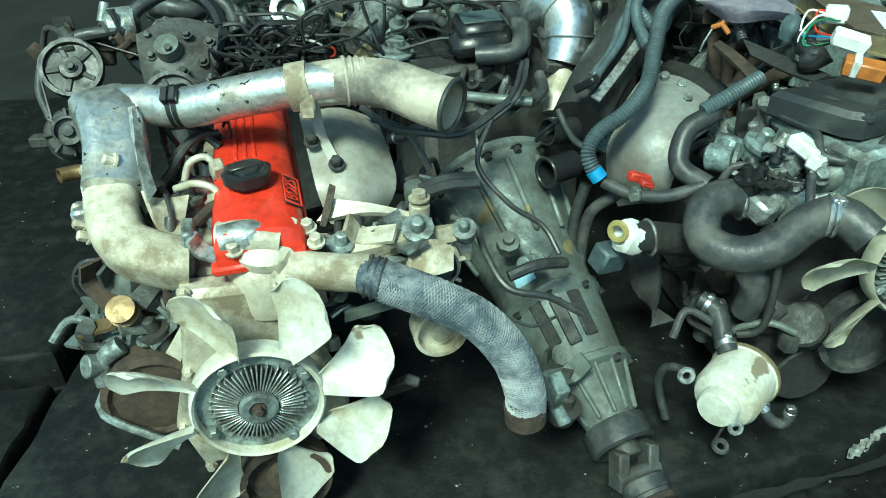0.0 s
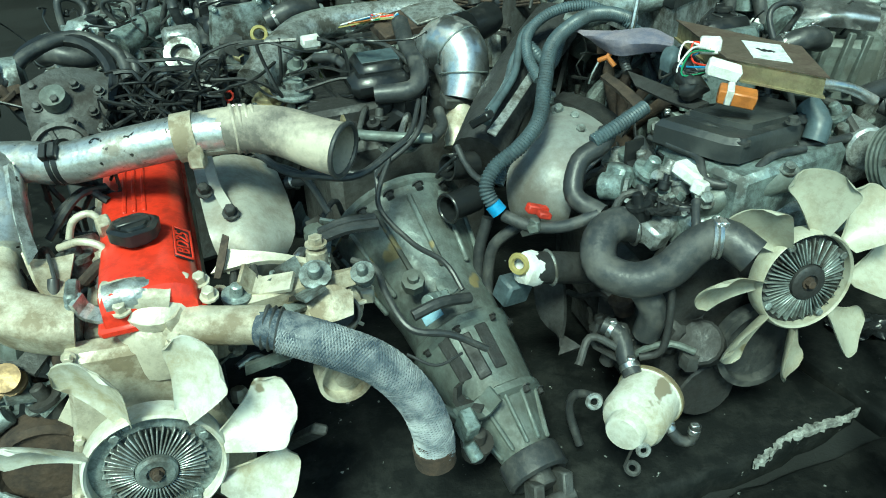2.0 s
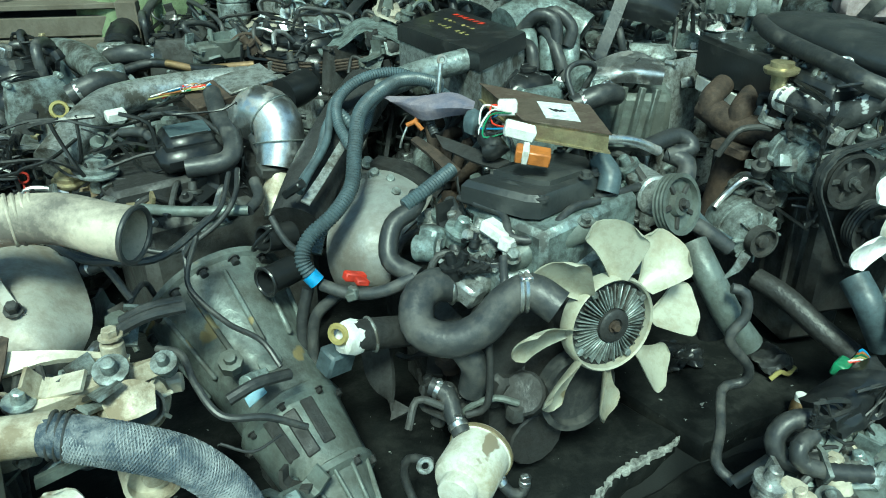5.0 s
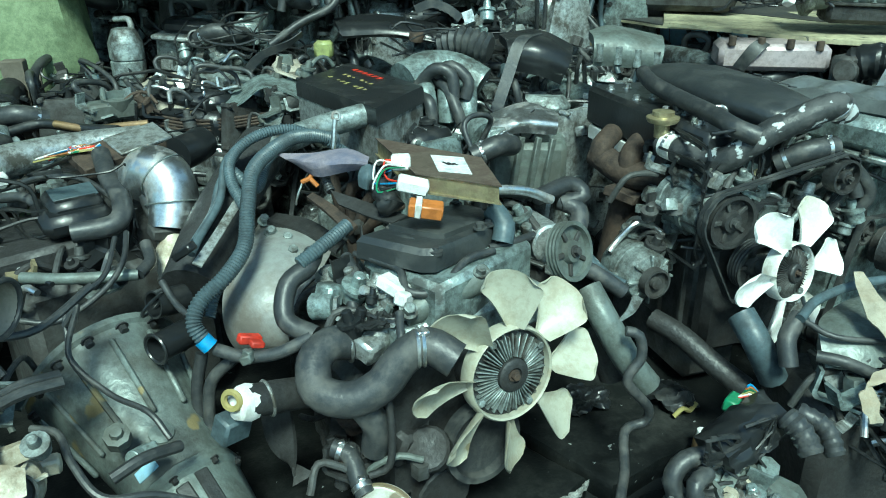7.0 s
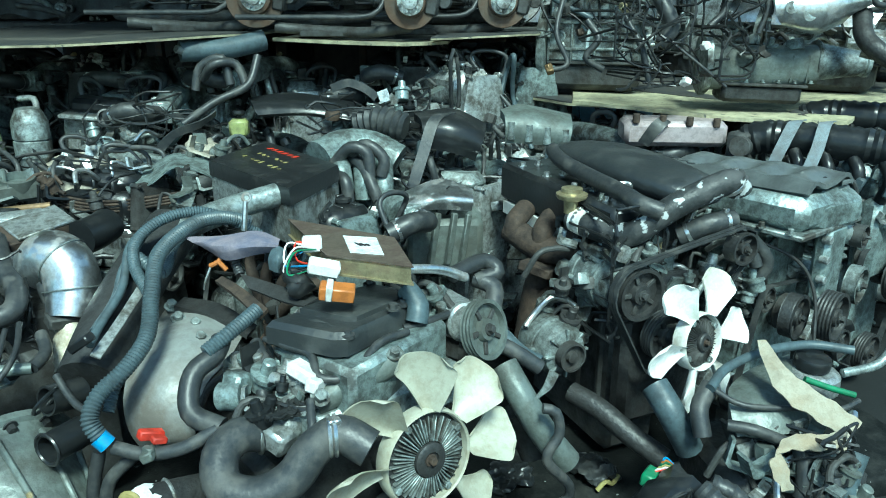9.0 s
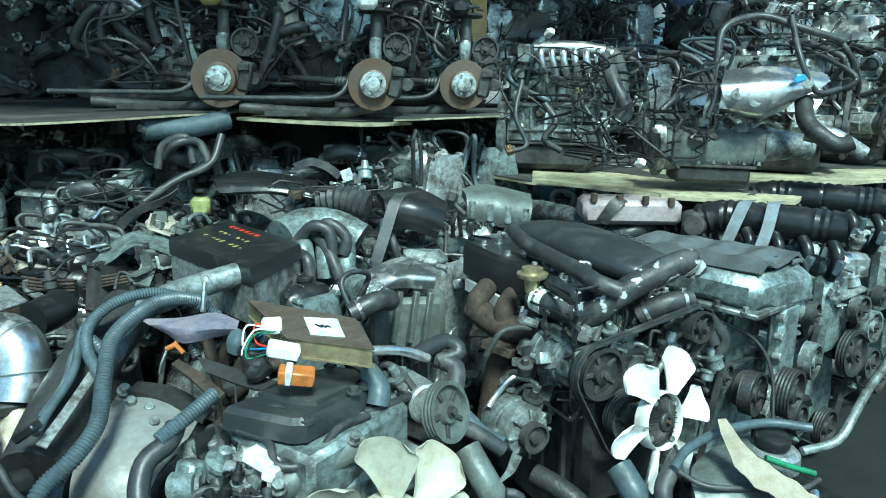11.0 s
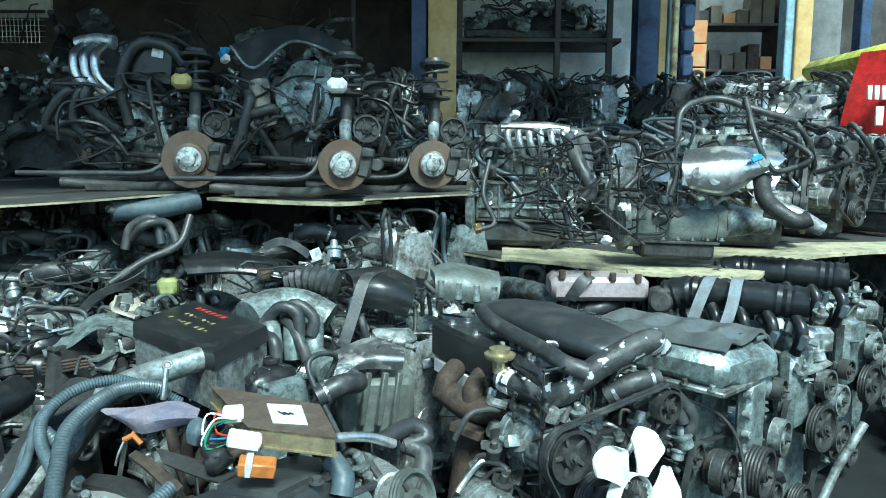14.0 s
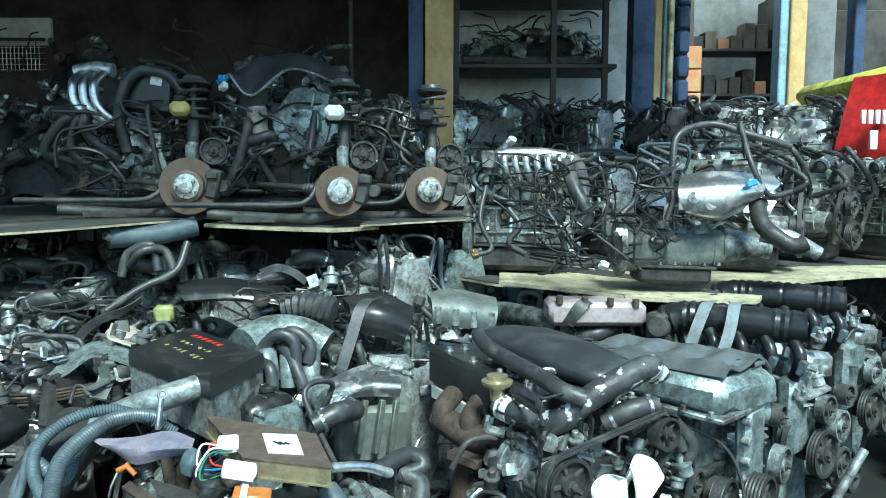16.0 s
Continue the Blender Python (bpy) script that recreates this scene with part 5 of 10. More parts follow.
# ---- engines on the right deck ----
q = W(0.62, 3.72, ZR + 0.013)
eng_r = engine(q, YAW + 78, "engine with a silver six-branch intake manifold and tangled looms", 61, 0.46, 0.22, 0.55, ALU, ALU2, ALU, 0, BRIGHT, 1, None, pulleys=False, loom=70, cover_style=1)
q = W(1.72, 3.72, ZR + 0.013)
eng_s = engine(q, YAW + 62, "engine with a large silver exhaust heat shield and gearbox", 62, 0.52, 0.24, 0.56, ALU2, ALU, ALU, 1, ALU2, -1, BRIGHT, gearbox=False, cover_style=0)
q = W(2.2, 4.1, ZR + 0.013)
copy_thing(eng_s, pose(q.x, q.y, q.z, 0, 0, YAW + 40))
for k, (u, v, z, yw) in enumerate(((0.15, 5.4, 1.42, 20), (0.62, 5.35, 1.42, 60), (1.15, 5.4, 1.42, 40), (1.7, 5.4, 1.42, 10), (2.25, 5.35, 1.42, 70), (0.45, 4.5, 1.0, 80), (1.05, 4.45, 1.0, 30), (1.6, 4.5, 1.0, 60), (2.2, 4.7, 1.0, 20), (2.8, 5.3, 1.42, 50), (2.75, 4.3, 1.0, 30))):
    q = W(u, v, z + 0.012)
    copy_thing((eng_r, eng_s, eng_r, eng_s)[k % 4], pose(q.x, q.y, q.z, 0, 0, YAW + yw))
bench = thing("storage_platform", W(1.6, 5.9, 0), "dark steel platform behind the decks", "platform", yaw=None)
part("top", wbox(Shape(), 1.5, 5.55, 1.385, 3.6, 0.65, 0.04, 0.005), RACK, bench)
for u in (-0.4, 1.3, 3.0):
    part("leg", wbox(Shape(), u + 0.2, 5.55, 0, 0.06, 0.06, 1.385, 0.004), RACK, bench)

# ---- dark heaps inside the shed ----
for k, (u, v, z, su, sv, sz, n) in enumerate(((-2.6, 6.0, 1.2, 1.8, 0.9, 1.5, 90), (-1.2, 5.9, 1.2, 1.4, 0.8, 1.45, 80), (-0.1, 6.1, 1.0, 1.1, 0.8, 1.0, 50), (-3.9, 6.2, 1.2, 1.2, 0.8, 1.2, 50))):
    heap("parts_heap", W(u, v, z), su, sv, sz, n, 80 + k, "dark jumble of used engine and axle parts")
    pf = thing("storage_platform", W(u, v, 0), "dark steel platform under piled parts", "platform", yaw=None)
    part("top", wbox(Shape(), u, v, z - 0.045, su + 0.2, sv + 0.1, 0.04, 0.005), RACK, pf)
    for s in (-1, 1):
        part("leg", wbox(Shape(), u + s * su * 0.48, v, 0, 0.06, sv, z - 0.05, 0.004), RACK, pf)
for k, z in enumerate((1.79, 2.46, 3.09)):
    heap("parts_heap", W(U(935, 6.8), 6.8, z), 1.25, 0.5, 0.42, 26, 90 + k, "dark used parts piled on a rack shelf", wn=40)


# ---- front engine with the red valve cover ----
HUB = V(*(-0.355, 0.936, 0.434))
YA = radians(14)
AX = V(math.cos(YA), math.sin(YA), 0)
AY = V(-math.sin(YA), math.cos(YA), 0)


def A(x, y, z):
    """A place in the red engine's own directions from below its fan, z over the ground."""
    return V(HUB.x, HUB.y, 0) + AX * x + AY * y + V(0, 0, z)


FD = (-AY + V(0, 0, 0.04)).normalized()
ea = thing("car_engine", (HUB.x, HUB.y + 0.3, 0.07), "diesel engine with a bright red valve cover and cream fan", "engine", yaw=None)
TA = (0, 0, 14)
part("oil_pan", Shape().box(A(0.0, 0.45, 0.14), (0.2, 0.5, 0.14), TA, 0.03).box(A(0, 0.45, 0.215), (0.25, 0.6, 0.014), TA, 0.003), IRON, ea)
bko = part("engine_block", Shape().box(A(0.0, 0.45, 0.37), (0.22, 0.6, 0.3), TA, 0.015), IRON, ea)
for k in range(5):
    for s in (-1, 1):
        part("rib", Shape().box(A(s * 0.11, 0.2 + 0.12 * k, 0.37), (0.02, 0.014, 0.28), TA), IRON, bko)
part("cylinder_head", Shape().box(A(0.03, 0.47, 0.57), (0.21, 0.62, 0.1), TA, 0.01), TAN, ea)
# front casing
fc = [(-0.14, 0.2), (0.13, 0.2), (0.16, 0.3), (0.12, 0.45), (0.14, 0.6), (-0.1, 0.62), (-0.13, 0.45), (-0.17, 0.32)]
mfa = Matrix((AX, V(0, 0, 1), FD)).transposed().to_4x4()
mfa.translation = A(0, 0.145, 0)
fs2 = Shape().slab(fc, mfa, 0.05, 0.06)
for x, z in fc:
    fs2.bolt(mfa @ V(x * 0.92, z, 0.045), FD, 0.008, 0.012)
part("front_casing", fs2, TAN, ea)
part("fan_shaft", Shape().cyl(A(0, 0.13, HUB.z), HUB - FD * 0.03, 0.035), IRON, ea)
fan(ea, HUB, FD, 0.252, 8, WHITE, -0.56, 0.46, 0.335, 0.1, 1.0, 0.9)
pulley(ea, (-0.353, 0.992, 0.208), FD, 0.088, 0.05, RUST, "crank_pulley", False)
pulley(ea, (-0.046, 1.117, 0.464), FD, 0.052, 0.05, TAN, "idler_pulley", False)
part("round_cover", Shape().lathe((-0.623, 1.092, 0.299), FD, [(0.105, -0.05), (0.105, 0.0), (0.098, 0.004), (0.09, 0.006), (0.082, -0.004), (0.0, -0.002)], 32), RUST, ea, "rusty round cover plate")
rim = Shape().tube([(-0.706, 1.086, 0.347), (-0.711, 1.103, 0.392), (-0.671, 1.121, 0.419)], 0.02, 10).tube([(-0.706, 1.086, 0.347), (-0.723, 1.066, 0.281), (-0.574, 1.039, 0.215)], 0.009, 8)
part("mounting_lug", rim.cyl((-0.735, 1.082, 0.397), (-0.710, 1.107, 0.380), 0.024), ALU2, ea)
part("bracket", Shape().patch([[(-0.558, 1.110, 0.380), (-0.509, 1.120, 0.485), (-0.480, 1.116, 0.514)], [(-0.602, 1.118, 0.375), (-0.547, 1.124, 0.455), (-0.520, 1.129, 0.499)]], 0.014), TAN, ea, "drilled cream bracket")
# valve cover
cvm = Shape()
mcv = Matrix((AX, AY, V(0, 0, 1))).transposed().to_4x4() @ pose(0, 0, 0, 1.5, 0, 0)
mcv.translation = A(0.048, 0.43, 0.655)
cvm.box((0, 0, 0), (0.175, 0.66, 0.02), b=0.006, m=mcv)
vs, fs = [], []
prof = [(-0.08, 0.0), (-0.078, 0.04), (-0.07, 0.055), (-0.055, 0.062), (0.03, 0.062), (0.05, 0.058), (0.07, 0.046), (0.078, 0.03), (0.08, 0.0)]
ys = ((-0.325, 0.0, 0.94), (-0.322, 0.6, 0.95), (-0.312, 0.92, 0.97), (-0.295, 1.0, 1.0), (-0.1, 1.0, 1.0), (0.295, 1.0, 1.0), (0.315, 0.9, 0.97), (0.32, 0.0, 0.95))
for y, kz, kx in ys:
    vs += [mcv @ V(x * kx, y, 0.008 + z * kz) for x, z in prof]
n = len(prof)
for i in range(len(ys) - 1):
    fs += [(i * n + j, i * n + j + 1, (i + 1) * n + j + 1, (i + 1) * n + j) for j in range(n - 1)]
fs += [tuple(range(n)), tuple(range((len(ys) - 1) * n, len(ys) * n))]
cvm.add(vs, fs)
for x in (-0.03, -0.012, 0.006):
    cvm.box((0, 0, 0), (0.008, 0.3, 0.006), b=0.002, m=mcv @ pose(x, 0.1, 0.071))
cvm.box((0, 0, 0), (0.06, 0.02, 0.006), b=0.002, m=mcv @ pose(-0.012, -0.09, 0.071))
cov = part("valve_cover", cvm, RED, ea, "bright red painted valve cover")
cp = mcv @ V(-0.008, -0.16, 0.072)
cap = Shape().lathe(cp, (0, 0, 1), [(0.03, 0), (0.03, 0.008), (0.043, 0.01), (0.044, 0.03), (0.036, 0.034), (0.026, 0.031), (0.024, 0.036)], 36, 0.05, 6)
cap.box(cp + V(0, 0, 0.034), (0.06, 0.016, 0.012), (0, 0, 30))
part("oil_filler_cap", cap, PLASTIC, cov, "black oil filler cap with dusty top")
bd = mcv @ pose(0.066, -0.19, 0.062, 0, 35, 0)
badge = part("badge", Shape().box((0, 0, 0), (0.034, 0.105, 0.004), b=0.001, m=bd), PLASTIC, cov, "black badge with raised red letters")
rim_ = Shape()
for x, y, sx, sy in ((0, 0.05, 0.034, 0.004), (0, -0.05, 0.034, 0.004), (0.0155, 0, 0.004, 0.1), (-0.0155, 0, 0.004, 0.1)):
    rim_.box((0, 0, 0), (sx, sy, 0.003), b=0.001, m=bd @ pose(x, y, 0.003))
part("badge_rim", rim_, RED, badge)


def writing(parent, text, m, size, mat, ext=0.0008):
    """Letters as a mesh, in the plane of m."""
    cu = bpy.data.curves.new("letters", "FONT")
    cu.body, cu.size, cu.extrude, cu.align_x, cu.align_y = text, size, ext, "CENTER", "CENTER"
    tmp = bpy.data.objects.new("letters", cu)
    me = bpy.data.meshes.new_from_object(tmp)
    bpy.data.objects.remove(tmp)
    me.transform(Matrix.Translation(-BASE[parent.name]) @ m)
    me.materials.append(mat)
    ob = new("letters", me)
    ob.parent = parent
    BASE[ob.name] = BASE[parent.name]
    return ob


writing(badge, "BD25", bd @ pose(0, 0, 0.0032, 0, 0, 90), 0.034, RED)
# intake duct and the big pipe over the cover
part("intake_duct", Shape().tube([(-0.669, 1.369, 0.800), (-0.661, 1.320, 0.761), (-0.641, 1.251, 0.728), (-0.626, 1.169, 0.694), (-0.590, 1.102, 0.662), (-0.514, 1.071, 0.647), (-0.473, 1.077, 0.638)], 0.052, 28, 0.012, r2=0.042, square=4.0), TAN, ea, "cream stained intake duct")
dh = part("duct_head", Shape().tube([(-0.692, 1.372, 0.800), (-0.668, 1.335, 0.795), (-0.645, 1.285, 0.765), (-0.632, 1.225, 0.728), (-0.626, 1.19, 0.712)], 0.060, 28, 0.012, r2=0.056, square=5.0), PIPEMET, ea, "worn silver casting on top of the duct")
part("side_lug", Shape().box((-0.688, 1.172, 0.682), (0.03, 0.05, 0.05), (0, 0, 14), 0.006), PIPEMET, dh)
for q in ((-0.685, 1.180, 0.693), (-0.679, 1.156, 0.675), (-0.667, 1.136, 0.661), (-0.614, 1.207, 0.778), (-0.673, 1.227, 0.747)):
    part("bolt", Shape().bolt(q, (-0.6, -0.4, 0.4), 0.010, 0.018), TAN, ea)
part("duct_web", Shape().patch([[(-0.575, 1.204, 0.726), (-0.530, 1.121, 0.689), (-0.491, 1.105, 0.663)], [(-0.572, 1.201, 0.704), (-0.537, 1.201, 0.702), (-0.499, 1.213, 0.701)]], 0.008), TAN, ea)
part("duct_fin", Shape().patch([[(-0.612, 1.324, 0.839), (-0.577, 1.241, 0.766), (-0.550, 1.189, 0.721)], [(-0.610, 1.302, 0.842), (-0.585, 1.217, 0.766), (-0.556, 1.160, 0.714)]], 0.008), ALU, ea)
part("flange", Shape().box((-0.477, 1.091, 0.641), (0.022, 0.06, 0.13), (0, 10, 14), 0.005), ALU2, ea)
pp = part("intake_pipe", Shape().tube([(-0.705, 1.361, 0.771), (-0.680, 1.377, 0.812), (-0.613, 1.371, 0.820), (-0.517, 1.349, 0.820), (-0.401, 1.342, 0.842), (-0.290, 1.343, 0.858), (-0.213, 1.337, 0.864)], 0.040, 22, 0.018), PIPEMET, ea, "chipped silver intake pipe")
part("pipe_collar", Shape().tube([(-0.310, 1.341, 0.855), (-0.271, 1.345, 0.859)], 0.046, 22).box((-0.273, 1.315, 0.831), (0.03, 0.03, 0.05)), TAN, pp)
for q in (((-0.543, 1.353, 0.819), (-0.535, 1.353, 0.820)), ((-0.527, 1.352, 0.821), (-0.518, 1.351, 0.822))):
    part("clamp", Shape().tube([q[0], q[1]], 0.0435, 24).box(V(*q[0]) + V(0, -0.03, 0.035), (0.014, 0.03, 0.02), (40, 0, 0)), PLASTIC, pp)
hs_ = part("intake_hose", Shape().tube([(-0.258, 1.345, 0.859), (-0.192, 1.338, 0.865), (-0.116, 1.316, 0.864), (-0.053, 1.284, 0.850), (-0.001, 1.256, 0.842)], 0.042, 24, 0.014, r2=0.050, hollow=0.9), DUSTY, ea, "dusty rubber intake hose with open end")
for k, q in enumerate(((-0.201, 1.338, 0.866), (-0.188, 1.336, 0.866), (-0.175, 1.335, 0.866), (-0.162, 1.332, 0.865))):
    part("ridge", Shape().torus(q, AX, 0.044, 0.004, 26, 6), DUSTY, hs_)
part("hose_lip", Shape().torus((-0.001, 1.256, 0.842), V(*(-0.001, 1.256, 0.842)) - V(*(-0.053, 1.284, 0.850)), 0.049, 0.005, 28, 8), RUBBER2, hs_)
# pale shield with bolts
sh_ = Shape().patch([[(-0.330, 1.481, 0.741), (-0.251, 1.525, 0.733), (-0.175, 1.549, 0.693)], [(-0.298, 1.365, 0.708), (-0.211, 1.368, 0.710), (-0.138, 1.428, 0.653)], [(-0.273, 1.283, 0.673), (-0.194, 1.266, 0.661), (-0.127, 1.342, 0.630)], [(-0.249, 1.253, 0.606), (-0.189, 1.255, 0.590), (-0.172, 1.301, 0.568)]], 0.006)
shd = part("heat_shield", sh_, SHIELD, ea, "pale dusty pressed-steel heat shield")
part("strip", Shape().patch([[(-0.296, 1.434, 0.778), (-0.278, 1.375, 0.741), (-0.238, 1.303, 0.693)], [(-0.276, 1.438, 0.782), (-0.255, 1.366, 0.744), (-0.214, 1.302, 0.699)]], 0.004), SHIELD, shd)
for q in ((-0.285, 1.356, 0.734), (-0.232, 1.305, 0.708)):
    part("bolt", Shape().bolt(q, (0.1, -0.5, 0.85), 0.011, 0.018), JUNK, shd)
# water outlet, brackets and the right-hand fittings
wo = Shape().lathe((-0.341, 1.088, 0.632), (0.1, -0.2, 1), [(0.075, -0.08), (0.07, -0.02), (0.06, 0.0), (0.045, 0.02), (0.02, 0.03)], 22)
wo.tube([(-0.408, 1.074, 0.685), (-0.359, 1.076, 0.688), (-0.308, 1.082, 0.676)], 0.032, 16).tube([(-0.329, 1.075, 0.629), (-0.245, 1.053, 0.629), (-0.151, 1.042, 0.627)], 0.034, 16, 0.02)
for q in ((-0.378, 1.046, 0.679), (-0.285, 1.101, 0.687), (-0.262, 1.110, 0.681), (-0.244, 1.079, 0.670), (-0.303, 1.031, 0.616)):
    wo.bolt(q, (0, -0.3, 1), 0.011, 0.016)
part("thermostat_housing", wo, TAN, ea, "cream corroded thermostat housing")
part("thermostat_cap", Shape().lathe((-0.335, 1.091, 0.672), (0.1, -0.25, 1), [(0.062, -0.02), (0.064, 0.0), (0.055, 0.012), (0.035, 0.022), (0.0, 0.026)], 26), TAN, ea)
part("outlet_stub", Shape().tube([(-0.331, 1.082, 0.686), (-0.367, 1.072, 0.691), (-0.403, 1.065, 0.687)], 0.03, 18, 0.012, hollow=0.8), ALU, ea, "corroded bright outlet stub")
clutter(ea, (-0.433, 1.066, 0.601), (-0.242, 1.066, 0.667), 8, 75, (TAN, TAN, ALU))
clutter(ea, (-0.219, 1.124, 0.591), (0.023, 1.147, 0.654), 12, 76, (TAN, ALU2, TAN))
for k, q in enumerate(((-0.420, 1.071, 0.572), (-0.379, 1.063, 0.558), (-0.277, 1.063, 0.554), (-0.362, 1.064, 0.540), (-0.217, 1.080, 0.559))):
    part("bolt", Shape().bolt(q, FD, 0.011, 0.014), ALU2, ea)
bh = part("water_hose", Shape().tube([(-0.158, 1.040, 0.625), (-0.106, 1.016, 0.623), (-0.039, 0.994, 0.604), (0.036, 0.981, 0.564), (0.089, 0.972, 0.493), (0.113, 0.962, 0.422), (0.116, 0.957, 0.359)], 0.035, 22, 0.01, hollow=0.86), BRAID, ea, "blue-black braided water hose, worn pale")
tagged(part("braid", Shape().braid([(-0.122, 1.022, 0.6235), (-0.039, 0.994, 0.604), (0.036, 0.981, 0.564), (0.089, 0.972, 0.493), (0.113, 0.962, 0.422), (0.116, 0.957, 0.375)], 0.0352), STRAND, bh, "worn pale braiding of the hose"), kind="stuff")
for q, r in (((-0.154, 1.040, 0.624), 0.037), ((-0.142, 1.034, 0.624), 0.037), ((-0.130, 1.028, 0.624), 0.037)):
    part("ridge", Shape().torus(q, (0.9, -0.1, -0.2), r, 0.003, 24, 6), RUBBER, bh)
part("hose_end", Shape().tube([(0.113, 0.957, 0.392), (0.116, 0.957, 0.354)], 0.038, 22, hollow=0.85), RUST, bh)
part("support_arm", Shape().patch([[(-0.258, 1.168, 0.661), (-0.153, 1.178, 0.672), (-0.045, 1.186, 0.643)], [(-0.227, 1.200, 0.690), (-0.143, 1.194, 0.678), (-0.045, 1.198, 0.644)]], 0.012), TAN, ea)
part("lever", Shape().patch([[(-0.232, 1.207, 0.719), (-0.243, 1.172, 0.685), (-0.249, 1.147, 0.664)], [(-0.221, 1.204, 0.714), (-0.229, 1.172, 0.684), (-0.238, 1.146, 0.662)]], 0.007), RUST, ea)
part("support_arm", Shape().patch([[(-0.224, 1.108, 0.621), (-0.111, 1.122, 0.638), (0.008, 1.167, 0.649)], [(-0.216, 1.138, 0.631), (-0.122, 1.149, 0.644), (0.003, 1.184, 0.639)]], 0.03), TAN, ea)
part("pivot", Shape().cyl((-0.070, 1.187, 0.627), (-0.067, 1.187, 0.682), 0.02).bolt((-0.067, 1.191, 0.689), (0, 0, 1), 0.014, 0.014), TAN, ea)
alternator(ea, (-0.042, 1.141, 0.574), (0.35, -0.8, 0.35), 0.062, TAN)
part("bracket", Shape().patch([[(-0.086, 1.105, 0.612), (-0.049, 1.124, 0.641), (-0.009, 1.124, 0.621)], [(-0.076, 1.080, 0.592), (-0.046, 1.080, 0.591), (-0.010, 1.094, 0.592)]], 0.01), TAN, ea)
part("slide_rail", Shape().box((-0.150, 1.139, 0.262), (0.03, 0.02, 0.36), (38, 25, 0), 0.004), IRON, ea, "black stay rod")
part("side_rail", Shape().patch([[(-0.211, 1.079, 0.521), (-0.158, 1.087, 0.532), (-0.085, 1.107, 0.541)], [(-0.213, 1.078, 0.501), (-0.160, 1.087, 0.513), (-0.086, 1.106, 0.522)]], 0.012), GREY, ea)
# injection pump cluster
clutter(ea, (-0.726, 1.199, 0.430), (-0.532, 1.160, 0.510), 16, 7, (ALU2, IRON, RUST, TAN, GREY))
clutter(ea, (-0.752, 1.158, 0.405), (-0.577, 1.130, 0.466), 12, 8, (ALU2, IRON, RUST, COPPER, GREY))
clutter(ea, (-0.566, 1.292, 0.679), (-0.443, 1.124, 0.599), 14, 9, (ALU2, ALU, GREY, RUST))
part("wheel", Shape().torus((-0.747, 1.240, 0.495), (0.2, -1, 0.4), 0.042, 0.006, 26, 7).box((-0.747, 1.240, 0.495), (0.08, 0.008, 0.012), (0, 20, 14)), PLASTIC, ea)
part("spool", Shape().lathe((-0.657, 1.147, 0.476), (0.1, -0.6, 0.8), [(0.03, 0), (0.03, 0.008), (0.02, 0.01), (0.02, 0.022), (0.028, 0.024), (0.028, 0.032), (0.012, 0.033)], 20), COPPER, ea)
for k, pts in enumerate(([(-0.516, 1.239, 0.705), (-0.497, 1.245, 0.750), (-0.465, 1.251, 0.759), (-0.448, 1.248, 0.734)], [(-0.525, 1.219, 0.711), (-0.481, 1.207, 0.727), (-0.444, 1.201, 0.717), (-0.438, 1.195, 0.690)])):
    part("fuel_pipe", Shape().tube(pts, 0.007, 10, 0.008), TAN, ea)
    part("fuel_union", Shape().box(pts[-1], (0.025, 0.03, 0.035), (20, 0, 30), 0.004), TAN, ea)
part("dipstick", Shape().tube([(-0.536, 1.195, 0.712), (-0.515, 1.149, 0.695), (-0.515, 1.113, 0.658)], 0.004, 8).cyl((-0.514, 1.142, 0.694), (-0.515, 1.116, 0.662), 0.010), RUBBER, ea, "black dipstick grip with a yellow tip")
for k, pts in enumerate(([(-0.580, 1.356, 0.704), (-0.521, 1.384, 0.745), (-0.476, 1.372, 0.724)], [(-0.585, 1.316, 0.679), (-0.526, 1.359, 0.744), (-0.487, 1.406, 0.740)], [(-0.174, 1.496, 0.722), (-0.098, 1.433, 0.714), (-0.053, 1.391, 0.648)], [(-0.198, 1.510, 0.744), (-0.135, 1.449, 0.722), (-0.066, 1.387, 0.734), (0.020, 1.387, 0.731), (0.118, 1.469, 0.762)])):
    hose(ea, pts, 0.008, RUBBER, False, step=0.012, n=8)
hose(ea, [(-0.139, 1.473, 0.685), (-0.088, 1.461, 0.702), (-0.052, 1.493, 0.713)], 0.014, RUBBER2, True)
wires(ea, (-0.603, 1.454, 0.635), (-0.462, 1.409, 0.782), 22, 71)
clutter(ea, A(-0.17, 0.2, 0.22), A(-0.1, 0.7, 0.5), 14, 73, (IRON, ALU2, RUST))
clutter(ea, A(0.12, 0.2, 0.25), A(0.2, 0.6, 0.52), 12, 74, (IRON, ALU2, TAN))
part("pipe_stub", Shape().tube([(-0.749, 1.391, 0.672), (-0.792, 1.379, 0.673), (-0.817, 1.357, 0.677)], 0.016, 14, 0.012, hollow=0.8), COPPER, ea, "brass pipe stub")

# ---- gearbox beside it ----
G0, G1 = V(*(0.092, 1.699, 0.438)), V(*(0.362, 1.001, 0.125))
GD = (G1 - G0).normalized()
GL = (G1 - G0).length
gb = thing("gearbox", (0.2, 1.35, 0.07), "grey-green gearbox with ribbed bell housing and stained casing", "gearbox", yaw=None)
gp = [(0.12, -0.02), (0.178, 0.0), (0.186, 0.006), (0.186, 0.026), (0.176, 0.034), (0.166, 0.08), (0.15, 0.16), (0.13, 0.26), (0.118, 0.34), (0.112, 0.44)]
bell_ = part("bell_housing", Shape().lathe(G0, GD, [(r, h * GL / 0.95) for r, h in gp], 48), BELL, gb)
